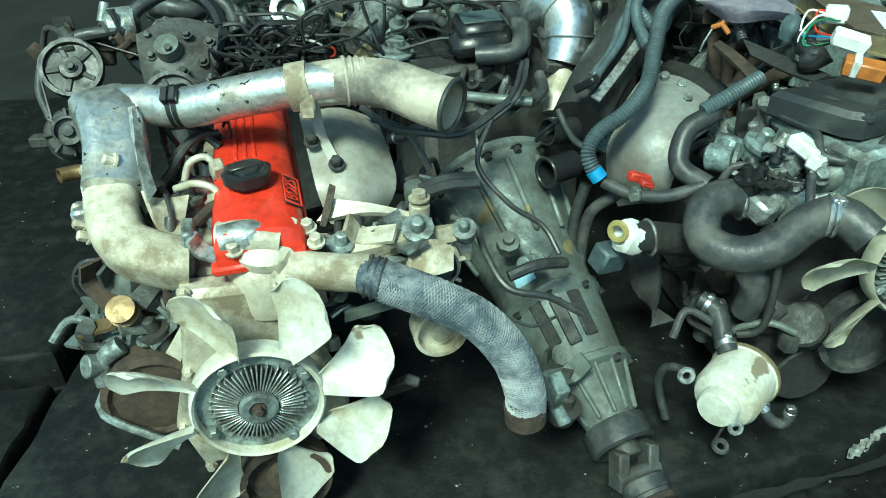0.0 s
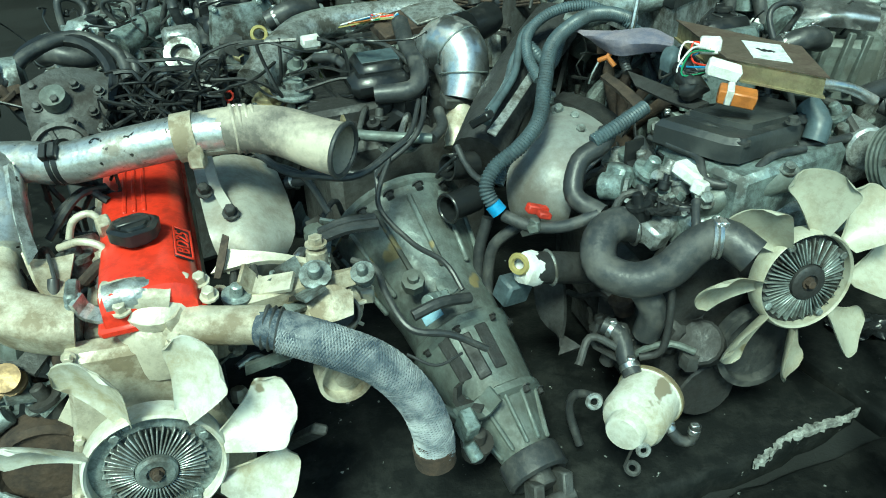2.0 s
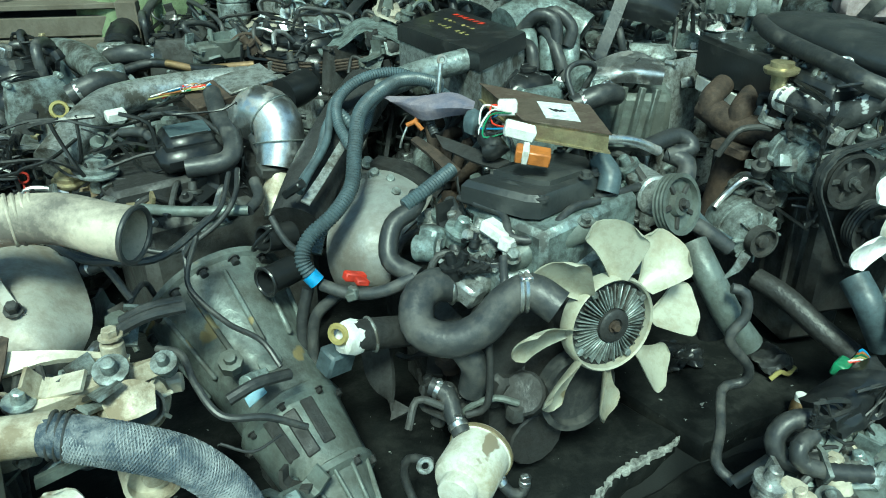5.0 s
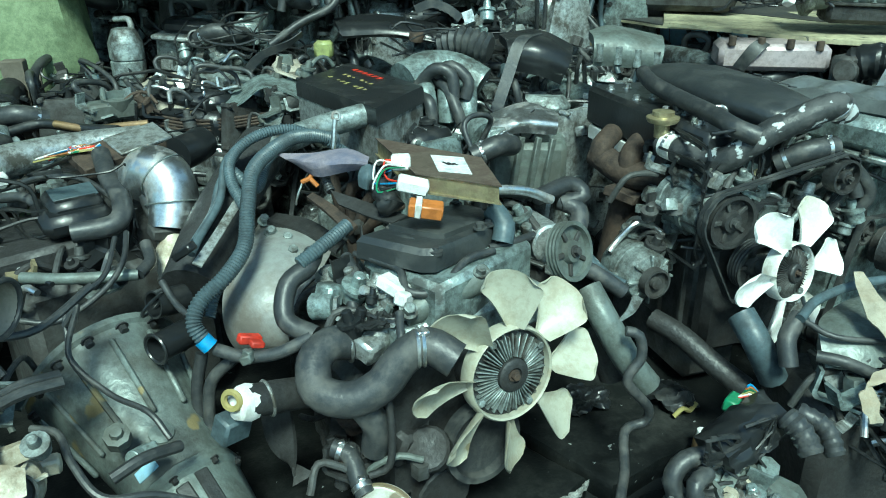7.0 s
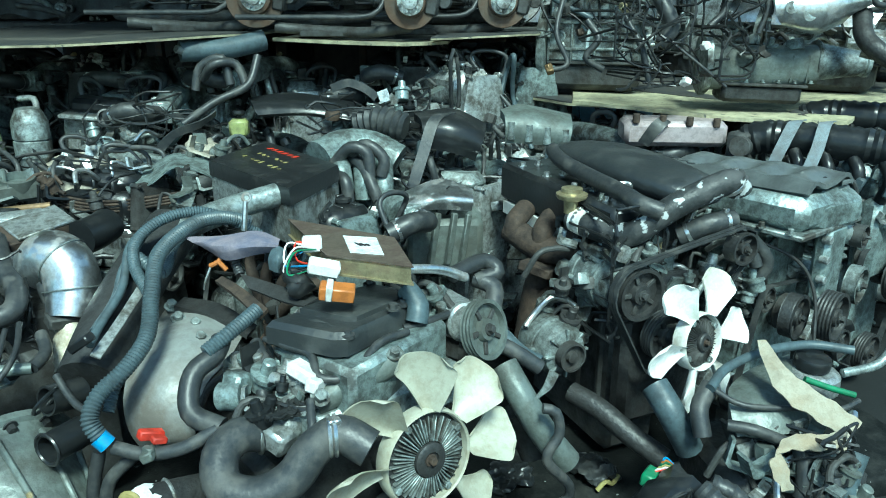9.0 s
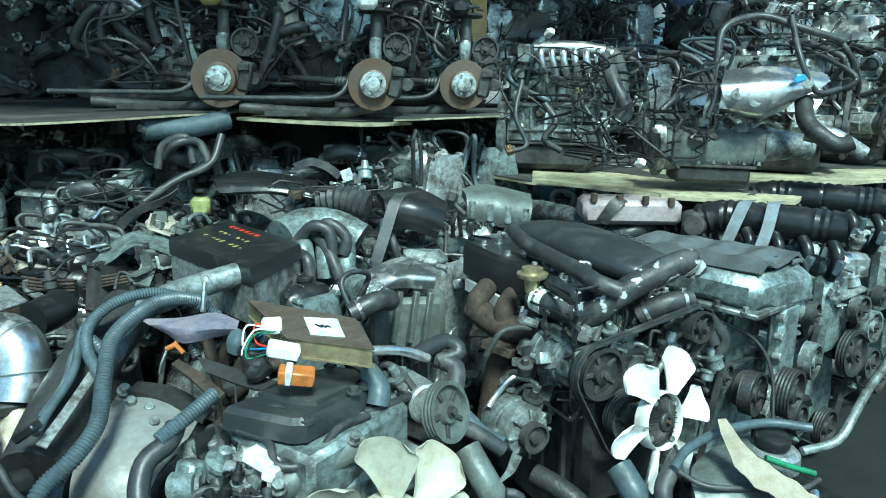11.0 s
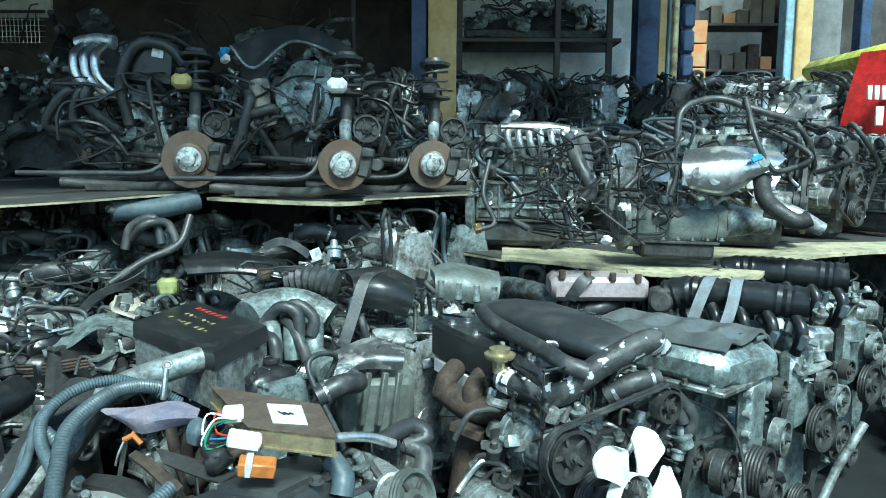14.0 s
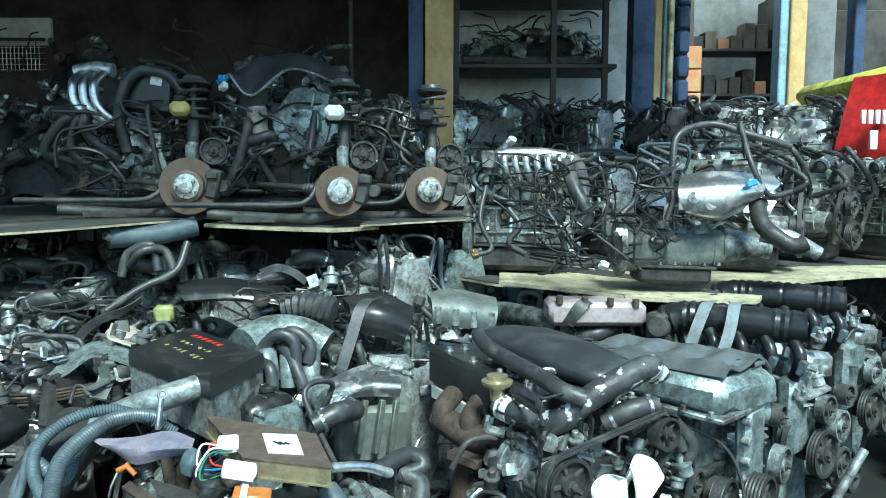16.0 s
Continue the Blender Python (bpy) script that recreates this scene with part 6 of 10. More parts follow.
part("gear_case", Shape().lathe(G0, GD, [(0.112, 0.455 * GL), (0.124, 0.465 * GL), (0.124, 0.488 * GL), (0.113, 0.5 * GL), (0.104, 0.6 * GL), (0.097, 0.68 * GL)], 12, a0=0.26), GREY, gb)
part("tail_case", Shape().lathe(G0, GD, [(0.094, 0.68 * GL), (0.104, 0.685 * GL), (0.104, 0.705 * GL), (0.088, 0.715 * GL), (0.066, 0.79 * GL), (0.054, 0.86 * GL)], 24, 0.02, 6), GREY, gb)
ga, gb_ = frame_of(GD)
up = (V(-0.15, -0.45, 0.88) - GD * V(-0.15, -0.45, 0.88).dot(GD)).normalized()
side = GD.cross(up)


def ray_of(deg):
    return up * math.cos(radians(deg)) + side * math.sin(radians(deg))


def along(u):
    return Matrix((u, GD.cross(u), GD)).transposed().to_4x4()


for deg in (-72, -44, -14, 16, 46, 76):
    u = ray_of(deg)
    part("rib", Shape().box((0, 0, 0), (0.012, 0.013, 0.2), b=0.004, m=Matrix.Translation(G0 + GD * 0.15 + u * 0.152) @ along(u) @ Matrix.Rotation(-0.19, 4, "Y")), BELL, bell_)
for deg in range(-100, 101, 25):
    u = ray_of(deg)
    part("bolt", Shape().bolt(G0 + GD * 0.032 + u * 0.176, GD, 0.010, 0.014), JUNK, bell_)
for deg in (-80, -40, 5, 50, 90):
    u = ray_of(deg)
    part("bolt", Shape().bolt(G0 + GD * 0.705 * GL + u * 0.095, GD, 0.008, 0.012), JUNK, gb)
    part("bolt", Shape().bolt(G0 + GD * 0.49 * GL + u * 0.117, GD, 0.007, 0.01), JUNK, gb)
for deg in (-66, -34, -8, 24, 60):
    u = ray_of(deg)
    part("rib", Shape().box((0, 0, 0), (0.012, 0.009, 0.12), b=0.003, m=Matrix.Translation(G0 + GD * 0.765 * GL + u * 0.076) @ along(u) @ Matrix.Rotation(-0.28, 4, "Y")), GREY, gb)
# recesses of the casing, drawn as thin dark plates set on it
for deg, h in ((-22, 0.57), (2, 0.58), (26, 0.56)):
    u = ray_of(deg)
    part("pocket", Shape().box((0, 0, 0), (0.008, 0.03, 0.11), b=0.003, m=Matrix.Translation(G0 + GD * h * GL + u * 0.104) @ along(u) @ Matrix.Rotation(-0.1, 4, "Y")), JUNK, gb, "thin dark plate marking a recess in the casing")
part("boss", Shape().lathe(G0 + GD * 0.36 * GL + ray_of(-10) * 0.112, ray_of(-10), [(0.03, -0.01), (0.026, 0.008), (0.012, 0.01)], 18), GREY, gb)
part("label", Shape().box((0, 0, 0), (0.004, 0.05, 0.026), b=0.001, m=Matrix.Translation(G0 + GD * 0.42 * GL + ray_of(22) * 0.114) @ along(ray_of(22))), SKYB, gb, "pale blue paint mark")
part("filler_plug", Shape().lathe((0.112, 1.349, 0.485), (0, -0.5, 0.85), [(0.026, -0.02), (0.026, 0.01), (0.014, 0.012), (0.012, 0.024)], 8), GREY, gb)
part("sensor", Shape().cyl((0.162, 1.295, 0.473), (0.135, 1.258, 0.490), 0.016).box((0.164, 1.278, 0.484), (0.04, 0.025, 0.02), (20, 0, 20)), TEAL, gb)
clutter(gb, (0.190, 1.133, 0.334), (0.206, 1.049, 0.258), 6, 77, (GREY, IRON, TEAL))
clutter(gb, (-0.110, 1.526, 0.582), (-0.059, 1.386, 0.512), 10, 78, (GREY, IRON, ALU2))
part("sump", Shape().box(G0 + GD * 0.55 * GL + V(0.0, 0, -0.11), (0.16, 0.3, 0.06), (-20, 0, 14), 0.015), IRON, gb)
part("output_collar", Shape().lathe(G0 + GD * 0.84 * GL, GD, [(0.05, 0), (0.068, 0.005), (0.07, 0.01), (0.07, 0.055), (0.06, 0.06), (0.045, 0.05)], 30), RUBBER2, gb)
yk = part("yoke", Shape().cyl(G0 + GD * 0.87 * GL, G0 + GD * 0.94 * GL, 0.03).box(G0 + GD * 0.96 * GL + ga * 0.035, (0.025, 0.05, 0.08), (-30, 10, 14)).box(G0 + GD * 0.96 * GL - ga * 0.035, (0.025, 0.05, 0.08), (-30, 10, 14)).cyl(G0 + GD * 0.98 * GL - ga * 0.05, G0 + GD * 0.98 * GL + ga * 0.05, 0.017), IRON, gb)
part("drive_flange", Shape().lathe(G0 + GD * 1.0 * GL, GD, [(0.046, 0), (0.05, 0.004), (0.05, 0.03), (0.046, 0.032), (0.046, 0.04), (0.049, 0.042)], 28), RUBBER2, gb)
part("flange_face", Shape().lathe(G0 + GD * (GL + 0.042), GD, [(0.049, 0), (0.049, 0.012), (0.02, 0.014)], 28), RUST, gb, "rusty orange flange face")
part("side_lever", Shape().box((0.189, 1.072, 0.313), (0.03, 0.05, 0.07), (20, 0, 20)).cyl((0.187, 1.047, 0.293), (0.203, 1.029, 0.264), 0.014), TEAL, gb)
for pts, r in (([(0.052, 1.495, 0.675), (0.083, 1.496, 0.713), (0.051, 1.461, 0.623), (0.114, 1.379, 0.567), (0.178, 1.301, 0.556), (0.208, 1.252, 0.517)], 0.006),
               ([(-0.008, 1.250, 0.612), (0.035, 1.215, 0.612), (0.054, 1.152, 0.588), (0.092, 1.093, 0.551), (0.166, 1.093, 0.529), (0.234, 1.107, 0.476)], 0.007),
               ([(0.101, 1.195, 0.505), (0.158, 1.215, 0.516), (0.222, 1.260, 0.490)], 0.012), ([(-0.082, 1.315, 0.623), (-0.018, 1.310, 0.650), (0.046, 1.331, 0.643)], 0.012), ([(-0.071, 1.342, 0.628), (-0.017, 1.335, 0.652), (0.041, 1.355, 0.644)], 0.012),
               ([(0.169, 1.710, 0.764), (0.136, 1.618, 0.716), (0.061, 1.540, 0.689), (0.052, 1.484, 0.640)], 0.006), ([(0.081, 1.076, 0.506), (0.133, 1.063, 0.484), (0.186, 1.104, 0.473)], 0.003)):
    part("cable", Shape().tube(pts, r, 9, 0.012), RUBBER, gb)


# ---- second engine with the cream fan, hoses and control unit ----
H2 = V(*(0.897, 1.179, 0.516))
D2 = (V(0.12, -0.97, 0.12)).normalized()
ec = thing("car_engine", (0.85, 1.5, 0.07), "dusty engine with a cream fan, thick black hoses and conduits", "engine", yaw=None)
YC = radians(10)
CX, CY = V(math.cos(YC), math.sin(YC), 0), V(-math.sin(YC), math.cos(YC), 0)


def C(x, y, z):
    return V(H2.x, H2.y, 0) + CX * x + CY * y + V(0, 0, z)


TC = (0, 0, 10)
part("oil_pan", Shape().box(C(-0.08, 0.38, 0.15), (0.3, 0.42, 0.14), TC, 0.03), IRON, ec)
part("engine_block", Shape().box(C(-0.08, 0.4, 0.34), (0.36, 0.5, 0.26), TC, 0.03), IRON, ec)
part("front_casing", Shape().box(C(-0.08, 0.13, 0.38), (0.36, 0.07, 0.36), TC, 0.02).cyl(C(-0.13, 0.1, 0.2), C(-0.13, 0.06, 0.2), 0.075).cyl(C(-0.02, 0.12, 0.5), C(-0.02, 0.05, 0.5), 0.06), JUNK, ec)
part("lower_pulley", Shape().lathe((0.848, 1.209, 0.327), D2, [(0.09, -0.03), (0.1, -0.02), (0.1, 0.01), (0.085, 0.012), (0.08, -0.01), (0.03, -0.012)], 30), RUBBER, ec)
fan(ec, H2, D2, 0.235, 8, CREAM, -0.1, 0.46, 0.395, 0.1, 0.95, 1.0, JUNK, ALU2)
part("fan_shaft", Shape().cyl(H2 - D2 * 0.14, H2 - D2 * 0.02, 0.03), IRON, ec)
# pale rounded housing at the rear bank
part("rear_housing", Shape().patch([[(0.512, 1.856, 0.674), (0.605, 1.853, 0.678), (0.692, 1.747, 0.641)], [(0.428, 1.713, 0.646), (0.509, 1.646, 0.677), (0.596, 1.576, 0.640)], [(0.382, 1.640, 0.593), (0.442, 1.545, 0.627), (0.522, 1.513, 0.614)], [(0.376, 1.601, 0.519), (0.430, 1.522, 0.535), (0.492, 1.496, 0.522)], [(0.415, 1.627, 0.416), (0.452, 1.586, 0.448), (0.507, 1.572, 0.454)]], 0.01, 5), HOUSING, ec, "pale rounded housing with rust stains")
for q in ((0.526, 1.765, 0.689), (0.558, 1.727, 0.680), (0.554, 1.654, 0.674), (0.523, 1.830, 0.698)):
    part("bolt", Shape().bolt(q, (0.0, -0.5, 0.85), 0.012, 0.016), ALU2, ec)
part("gasket_plate", Shape().patch([[(0.527, 1.810, 0.707), (0.607, 1.739, 0.688), (0.662, 1.649, 0.661)], [(0.559, 1.849, 0.710), (0.635, 1.784, 0.699), (0.699, 1.696, 0.660)]], 0.012), JUNK, ec)
# heads and valve cover
vc_o = [V(x, y, 0) for x, y in ((0.650, 1.436), (0.733, 1.470), (0.800, 1.54), (0.955, 1.56), (1.0, 1.49), (0.973, 1.395), (0.945, 1.375), (0.775, 1.288), (0.745, 1.300))]
oc = sum(vc_o, Vector()) / len(vc_o)
vco = part("valve_cover", Shape().slab([(q.x - oc.x, q.y - oc.y) for q in vc_o], pose(oc.x, oc.y, 0.722, -3, 3, 0), 0.05, 0.07), COVERD, ec, "black valve cover with worn corners")
part("cover_panel", Shape().slab([((q.x - oc.x) * 0.72 + 0.03, (q.y - oc.y) * 0.7 + 0.02) for q in vc_o], pose(oc.x, oc.y, 0.7715, -3, 3, 0), 0.016, 0.1), COVERD, vco)
for q in vc_o[1::2]:
    part("corner_bolt", Shape().lathe(((q.x - oc.x) * 0.88 + oc.x, (q.y - oc.y) * 0.88 + oc.y, 0.768), (0, 0, 1), [(0.016, 0), (0.016, 0.008), (0.009, 0.01), (0.008, 0.016)], 12), RUBBER2, vco)
for q in ((0.783, 1.326, 0.764), (0.917, 1.364, 0.780)):
    part("bolt", Shape().bolt(q, (0, 0, 1), 0.011, 0.012), IRON, vco)
part("cover_ridge", Shape().patch([[(0.671, 1.432, 0.767), (0.716, 1.386, 0.772), (0.773, 1.309, 0.759)], [(0.721, 1.432, 0.773), (0.752, 1.392, 0.782), (0.790, 1.327, 0.771)]], 0.012), COVERD, vco)
part("cylinder_head", Shape().box(V(oc.x + 0.02, oc.y - 0.02, 0.655), (0.33, 0.24, 0.14), (0, 0, 24), 0.014), TEAL, ec)
part("head_flange", Shape().box(C(0.0, 0.2, 0.58), (0.4, 0.2, 0.1), TC, 0.015), ALU2, ec)
part("head_rail", Shape().tube([(0.703, 1.297, 0.643), (0.783, 1.288, 0.674), (0.901, 1.298, 0.693)], 0.031, 16, 0.02), GREY, ec, "long dark grey rail casting")
part("bracket", Shape().box((0.836, 1.293, 0.713), (0.06, 0.03, 0.014), (20, 0, 25)).bolt((0.877, 1.281, 0.714), (0, -0.4, 1), 0.012, 0.014).bolt((0.702, 1.264, 0.670), (0, -0.6, 0.8), 0.014, 0.016), ALU2, ec)
part("bracket_plate", Shape().patch([[(0.659, 1.651, 0.816), (0.720, 1.578, 0.801), (0.787, 1.479, 0.788)], [(0.665, 1.603, 0.795), (0.714, 1.522, 0.782), (0.747, 1.464, 0.781)]], 0.006), JUNK, ec)
part("bracket", Shape().patch([[(0.611, 1.702, 0.794), (0.639, 1.635, 0.774), (0.665, 1.541, 0.747)], [(0.630, 1.711, 0.800), (0.663, 1.644, 0.782), (0.690, 1.553, 0.760)]], 0.01), RUST, ec)
# plenum with flat bright plate
part("plenum", Shape().tube([(0.307, 1.677, 0.619), (0.384, 1.810, 0.692), (0.490, 1.941, 0.776), (0.583, 2.060, 0.830)], 0.07, 18, 0.03), JUNK, ec)
part("name_plate", Shape().patch([[(0.317, 1.606, 0.711), (0.375, 1.676, 0.743), (0.447, 1.773, 0.788)], [(0.335, 1.595, 0.702), (0.393, 1.667, 0.737), (0.463, 1.762, 0.778)]], 0.005), ALU, ec, "flat bright metal plate")
part("plenum_top", Shape().tube([(0.572, 2.008, 0.837), (0.742, 2.085, 0.858), (0.907, 2.105, 0.880)], 0.036, 16, 0.03), ALU2, ec)
for x, c in ((0, (0.210, 1.514, 0.568)), (1, (0.221, 1.613, 0.626))):
    s = part("throttle_stub", Shape().tube([(0.280, 1.562, 0.566) if x == 0 else (0.290, 1.654, 0.610), c], 0.033, 20, hollow=0.85).torus(c, V(*c) - V(*(0.280, 1.562, 0.566)), 0.034, 0.004, 24, 6), PLASTIC, ec)
# conduits
for pts, r, rib, mt, nm in (
        ([(0.773, 1.864, 0.838), (0.715, 1.880, 0.878), (0.630, 1.902, 0.914), (0.534, 1.883, 0.910), (0.464, 1.839, 0.877), (0.446, 1.776, 0.838), (0.459, 1.702, 0.795)], 0.013, 0.07, CONDUIT, "conduit"),
        ([(0.750, 1.890, 0.872), (0.671, 1.860, 0.902), (0.592, 1.815, 0.906), (0.499, 1.732, 0.874), (0.460, 1.642, 0.815), (0.431, 1.567, 0.749), (0.377, 1.515, 0.709), (0.317, 1.491, 0.674), (0.293, 1.466, 0.635), (0.312, 1.447, 0.590)], 0.017, 0.06, CONDUIT, "conduit"),
        ([(0.538, 1.902, 0.905), (0.453, 1.860, 0.865), (0.412, 1.764, 0.795), (0.349, 1.684, 0.744), (0.320, 1.635, 0.724)], 0.010, 0, CONDUIT, "conduit"),
        ([(0.490, 1.900, 0.873), (0.427, 1.840, 0.814), (0.393, 1.776, 0.764), (0.336, 1.702, 0.725)], 0.010, 0, CONDUIT, "conduit"),
        ([(0.435, 1.605, 0.733), (0.399, 1.572, 0.695), (0.353, 1.552, 0.654), (0.331, 1.524, 0.613)], 0.012, 0.06, CONDUIT, "conduit"),
        ([(0.459, 1.824, 0.845), (0.503, 1.769, 0.812), (0.557, 1.868, 0.852), (0.639, 1.946, 0.869)], 0.014, 0.05, CONDUIT, "conduit"),
        ([(0.248, 1.630, 0.672), (0.265, 1.583, 0.640), (0.284, 1.546, 0.625), (0.311, 1.512, 0.622)], 0.008, 0, RUBBER, "cable"),
        ([(0.327, 1.437, 0.580), (0.380, 1.393, 0.572), (0.448, 1.356, 0.586), (0.514, 1.341, 0.617)], 0.014, 0, RUBBER2, "hose"),
        ([(0.522, 1.347, 0.612), (0.474, 1.399, 0.636), (0.495, 1.446, 0.693), (0.547, 1.467, 0.717), (0.569, 1.495, 0.737)], 0.022, 0, RUBBER, "taped_loom"),
        ([(0.526, 1.458, 0.731), (0.584, 1.477, 0.755), (0.656, 1.514, 0.779)], 0.016, 0.05, CONDUIT, "conduit"),
        ([(0.659, 1.651, 0.816), (0.658, 1.692, 0.846), (0.681, 1.718, 0.865)], 0.011, 0.05, RUBBER, "conduit"),
        ([(0.675, 1.413, 0.733), (0.716, 1.350, 0.727), (0.712, 1.290, 0.702), (0.774, 1.270, 0.700), (0.857, 1.311, 0.735), (0.936, 1.333, 0.734)], 0.009, 0, RUBBER, "cable"),
        ([(0.364, 1.452, 0.542), (0.309, 1.463, 0.487), (0.292, 1.448, 0.407), (0.288, 1.428, 0.325)], 0.014, 0, RUBBER, "hose"),
        ([(0.301, 1.497, 0.544), (0.278, 1.484, 0.465), (0.271, 1.459, 0.372)], 0.014, 0, RUBBER, "hose"),
        ([(0.944, 1.372, 0.724), (1.017, 1.374, 0.726), (1.077, 1.400, 0.721)], 0.010, 0, RUBBER, "cable")):
    part(nm, Shape().tube(pts, r, 14, 0.0036 if rib else 0.014, rib * 1.5), mt, ec)
part("tape_band", Shape().tube([(0.303, 1.442, 0.608), (0.317, 1.434, 0.590)], 0.019, 14), BLUE, ec, "bright blue tape band")
part("connector", Shape().box((0.395, 1.406, 0.605), (0.05, 0.022, 0.02), (0, 20, 10), 0.003).box((0.406, 1.388, 0.601), (0.03, 0.026, 0.014), (0, 20, 10), 0.003), REDP, ec, "red plastic connector")
part("connector", Shape().box((0.305, 1.604, 0.745), (0.06, 0.03, 0.02), (0, -35, -40), 0.004), PLASTIC, ec)
connector(ec, (0.383, 1.374, 0.582), GREY, (0.04, 0.025, 0.02), 3)
# thick water hoses
h1 = hose(ec, [(0.594, 1.334, 0.584), (0.546, 1.322, 0.600), (0.502, 1.291, 0.585), (0.495, 1.239, 0.549), (0.547, 1.195, 0.541), (0.608, 1.179, 0.568), (0.656, 1.179, 0.618), (0.704, 1.166, 0.642), (0.748, 1.126, 0.617)], 0.037, RUBBER2, False, "water_hose", step=0.014, n=20, label="thick worn black water hose bent double")
for q, d in (((0.587, 1.333, 0.583), (1, 0, 0)), ((0.685, 1.172, 0.639), (0.95, -0.3, 0)), ((0.695, 1.168, 0.640), (0.95, -0.3, 0))):
    part("clamp", Shape().torus(q, d, 0.038, 0.004, 24, 6).box(V(*q) + V(0, -0.01, 0.036), (0.014, 0.02, 0.014)), BRIGHT, h1)
part("water_outlet", Shape().tube([(0.594, 1.334, 0.584), (0.634, 1.318, 0.578), (0.675, 1.341, 0.601)], 0.032, 14).box((0.621, 1.301, 0.583), (0.05, 0.06, 0.05), (20, 0, 30)), ALU, ec)
h2 = hose(ec, [(0.505, 1.350, 0.476), (0.422, 1.320, 0.506), (0.357, 1.293, 0.527)], 0.035, JUNK, False, "pipe_stub", n=18, label="oily pipe stub stuffed with a taped plug")
part("clamp", Shape().torus((0.404, 1.313, 0.512), (-1, -0.2, 0), 0.037, 0.004, 24, 6), ALU, h2)
part("plug", Shape().lathe((0.367, 1.299, 0.522), V(*(0.332, 1.282, 0.536)) - V(*(0.382, 1.303, 0.517)), [(0.034, -0.01), (0.038, 0.01), (0.034, 0.03), (0.022, 0.036), (0.012, 0.03)], 16, 0.06, 5), WHITEP, h2, "off-white tape plug")
part("plug_ring", Shape().torus((0.331, 1.283, 0.547), (-0.6, -0.7, 0.2), 0.018, 0.007, 16, 6), YELLOW, h2)
part("block_connector", Shape().box((0.327, 1.324, 0.459), (0.07, 0.05, 0.06), (15, 10, 30), 0.006), CONDUIT, ec, "dark blue connector block")
sp = part("oxygen_sensor", Shape().tube([(0.675, 1.245, 0.684), (0.660, 1.197, 0.653), (0.657, 1.167, 0.618)], 0.009, 10, 0.006, 0.08), RUBBER, ec)
part("sensor_tip", Shape().lathe((0.658, 1.170, 0.623), V(0.03, 0.0, -1), [(0.008, 0), (0.012, 0.004), (0.012, 0.02), (0.008, 0.022), (0.008, 0.045), (0.004, 0.047)], 12), COPPER, sp)
# solenoids and sensors between the hoses
clutter(ec, (0.576, 1.534, 0.640), (0.686, 1.301, 0.620), 26, 11, (ALU, ALU2, TEAL, PLASTIC, GREY))
clutter(ec, (0.621, 1.495, 0.679), (0.725, 1.336, 0.664), 14, 12, (ALU, TEAL, PLASTIC))
part("solenoid", Shape().cyl((0.535, 1.410, 0.648), (0.577, 1.378, 0.656), 0.03).box((0.574, 1.409, 0.669), (0.05, 0.05, 0.05), (0, 20, 30)), TEAL, ec)
part("solenoid", Shape().box((0.692, 1.321, 0.704), (0.045, 0.07, 0.03), (20, 10, 40), 0.006).box((0.704, 1.287, 0.691), (0.05, 0.03, 0.03), (10, 10, 40), 0.005), WHITEP, ec, "pale grey plastic solenoid")
for k, pts in enumerate(([(0.639, 1.485, 0.716), (0.639, 1.426, 0.692), (0.618, 1.383, 0.646), (0.618, 1.347, 0.622)], [(0.653, 1.465, 0.729), (0.696, 1.400, 0.722), (0.743, 1.320, 0.709), (0.770, 1.290, 0.692)])):
    part("hose", Shape().tube(pts, 0.014 if k == 0 else 0.007, 12, 0.012), RUBBER2 if k == 0 else RUBBER, ec)
wires(ec, (0.599, 1.610, 0.663), (0.751, 1.298, 0.609), 40, 13)
# lower front: pump, pipes, reservoir
clutter(ec, (0.672, 1.327, 0.399), (0.743, 1.163, 0.311), 18, 14, (IRON, JUNK, IRON, GREY))
clutter(ec, (0.527, 1.390, 0.391), (0.597, 1.197, 0.292), 12, 15, (IRON, JUNK, RUST))
part("pump", Shape().cyl((0.735, 1.223, 0.330), (0.704, 1.186, 0.374), 0.05).box((0.672, 1.255, 0.354), (0.09, 0.08, 0.08), (10, 20, 30)), JUNK, ec)
part("hose", Shape().tube([(0.570, 1.209, 0.516), (0.599, 1.203, 0.456), (0.599, 1.222, 0.382)], 0.03, 14, 0.015), RUBBER2, ec)
part("oil_line", Shape().tube([(0.621, 1.181, 0.536), (0.620, 1.165, 0.463), (0.609, 1.160, 0.381), (0.569, 1.172, 0.360)], 0.008, 10, 0.012), JUNK, ec)
part("bracket", Shape().patch([[(0.466, 1.411, 0.438), (0.457, 1.341, 0.346), (0.429, 1.293, 0.285)], [(0.406, 1.453, 0.393), (0.414, 1.388, 0.322), (0.481, 1.288, 0.307)]], 0.01), JUNK, ec)
hr = hose(ec, [(0.520, 1.266, 0.380), (0.548, 1.237, 0.371), (0.549, 1.196, 0.344), (0.555, 1.158, 0.322)], 0.021, RUBBER2, True, "hose", n=14)
RC = V(*(0.552, 1.102, 0.273))
ra = (V(*(0.487, 1.038, 0.287)) - V(*(0.595, 1.157, 0.283))).normalized()
rv = part("fluid_reservoir", Shape().lathe(RC - ra * 0.075, ra, [(0.04, -0.004), (0.066, 0.0), (0.07, 0.006), (0.07, 0.018), (0.067, 0.02), (0.067, 0.105), (0.06, 0.118), (0.042, 0.124), (0.04, 0.126), (0.04, 0.15), (0.036, 0.156), (0.015, 0.158)], 36), WHITE, ec, "yellowed power steering reservoir")
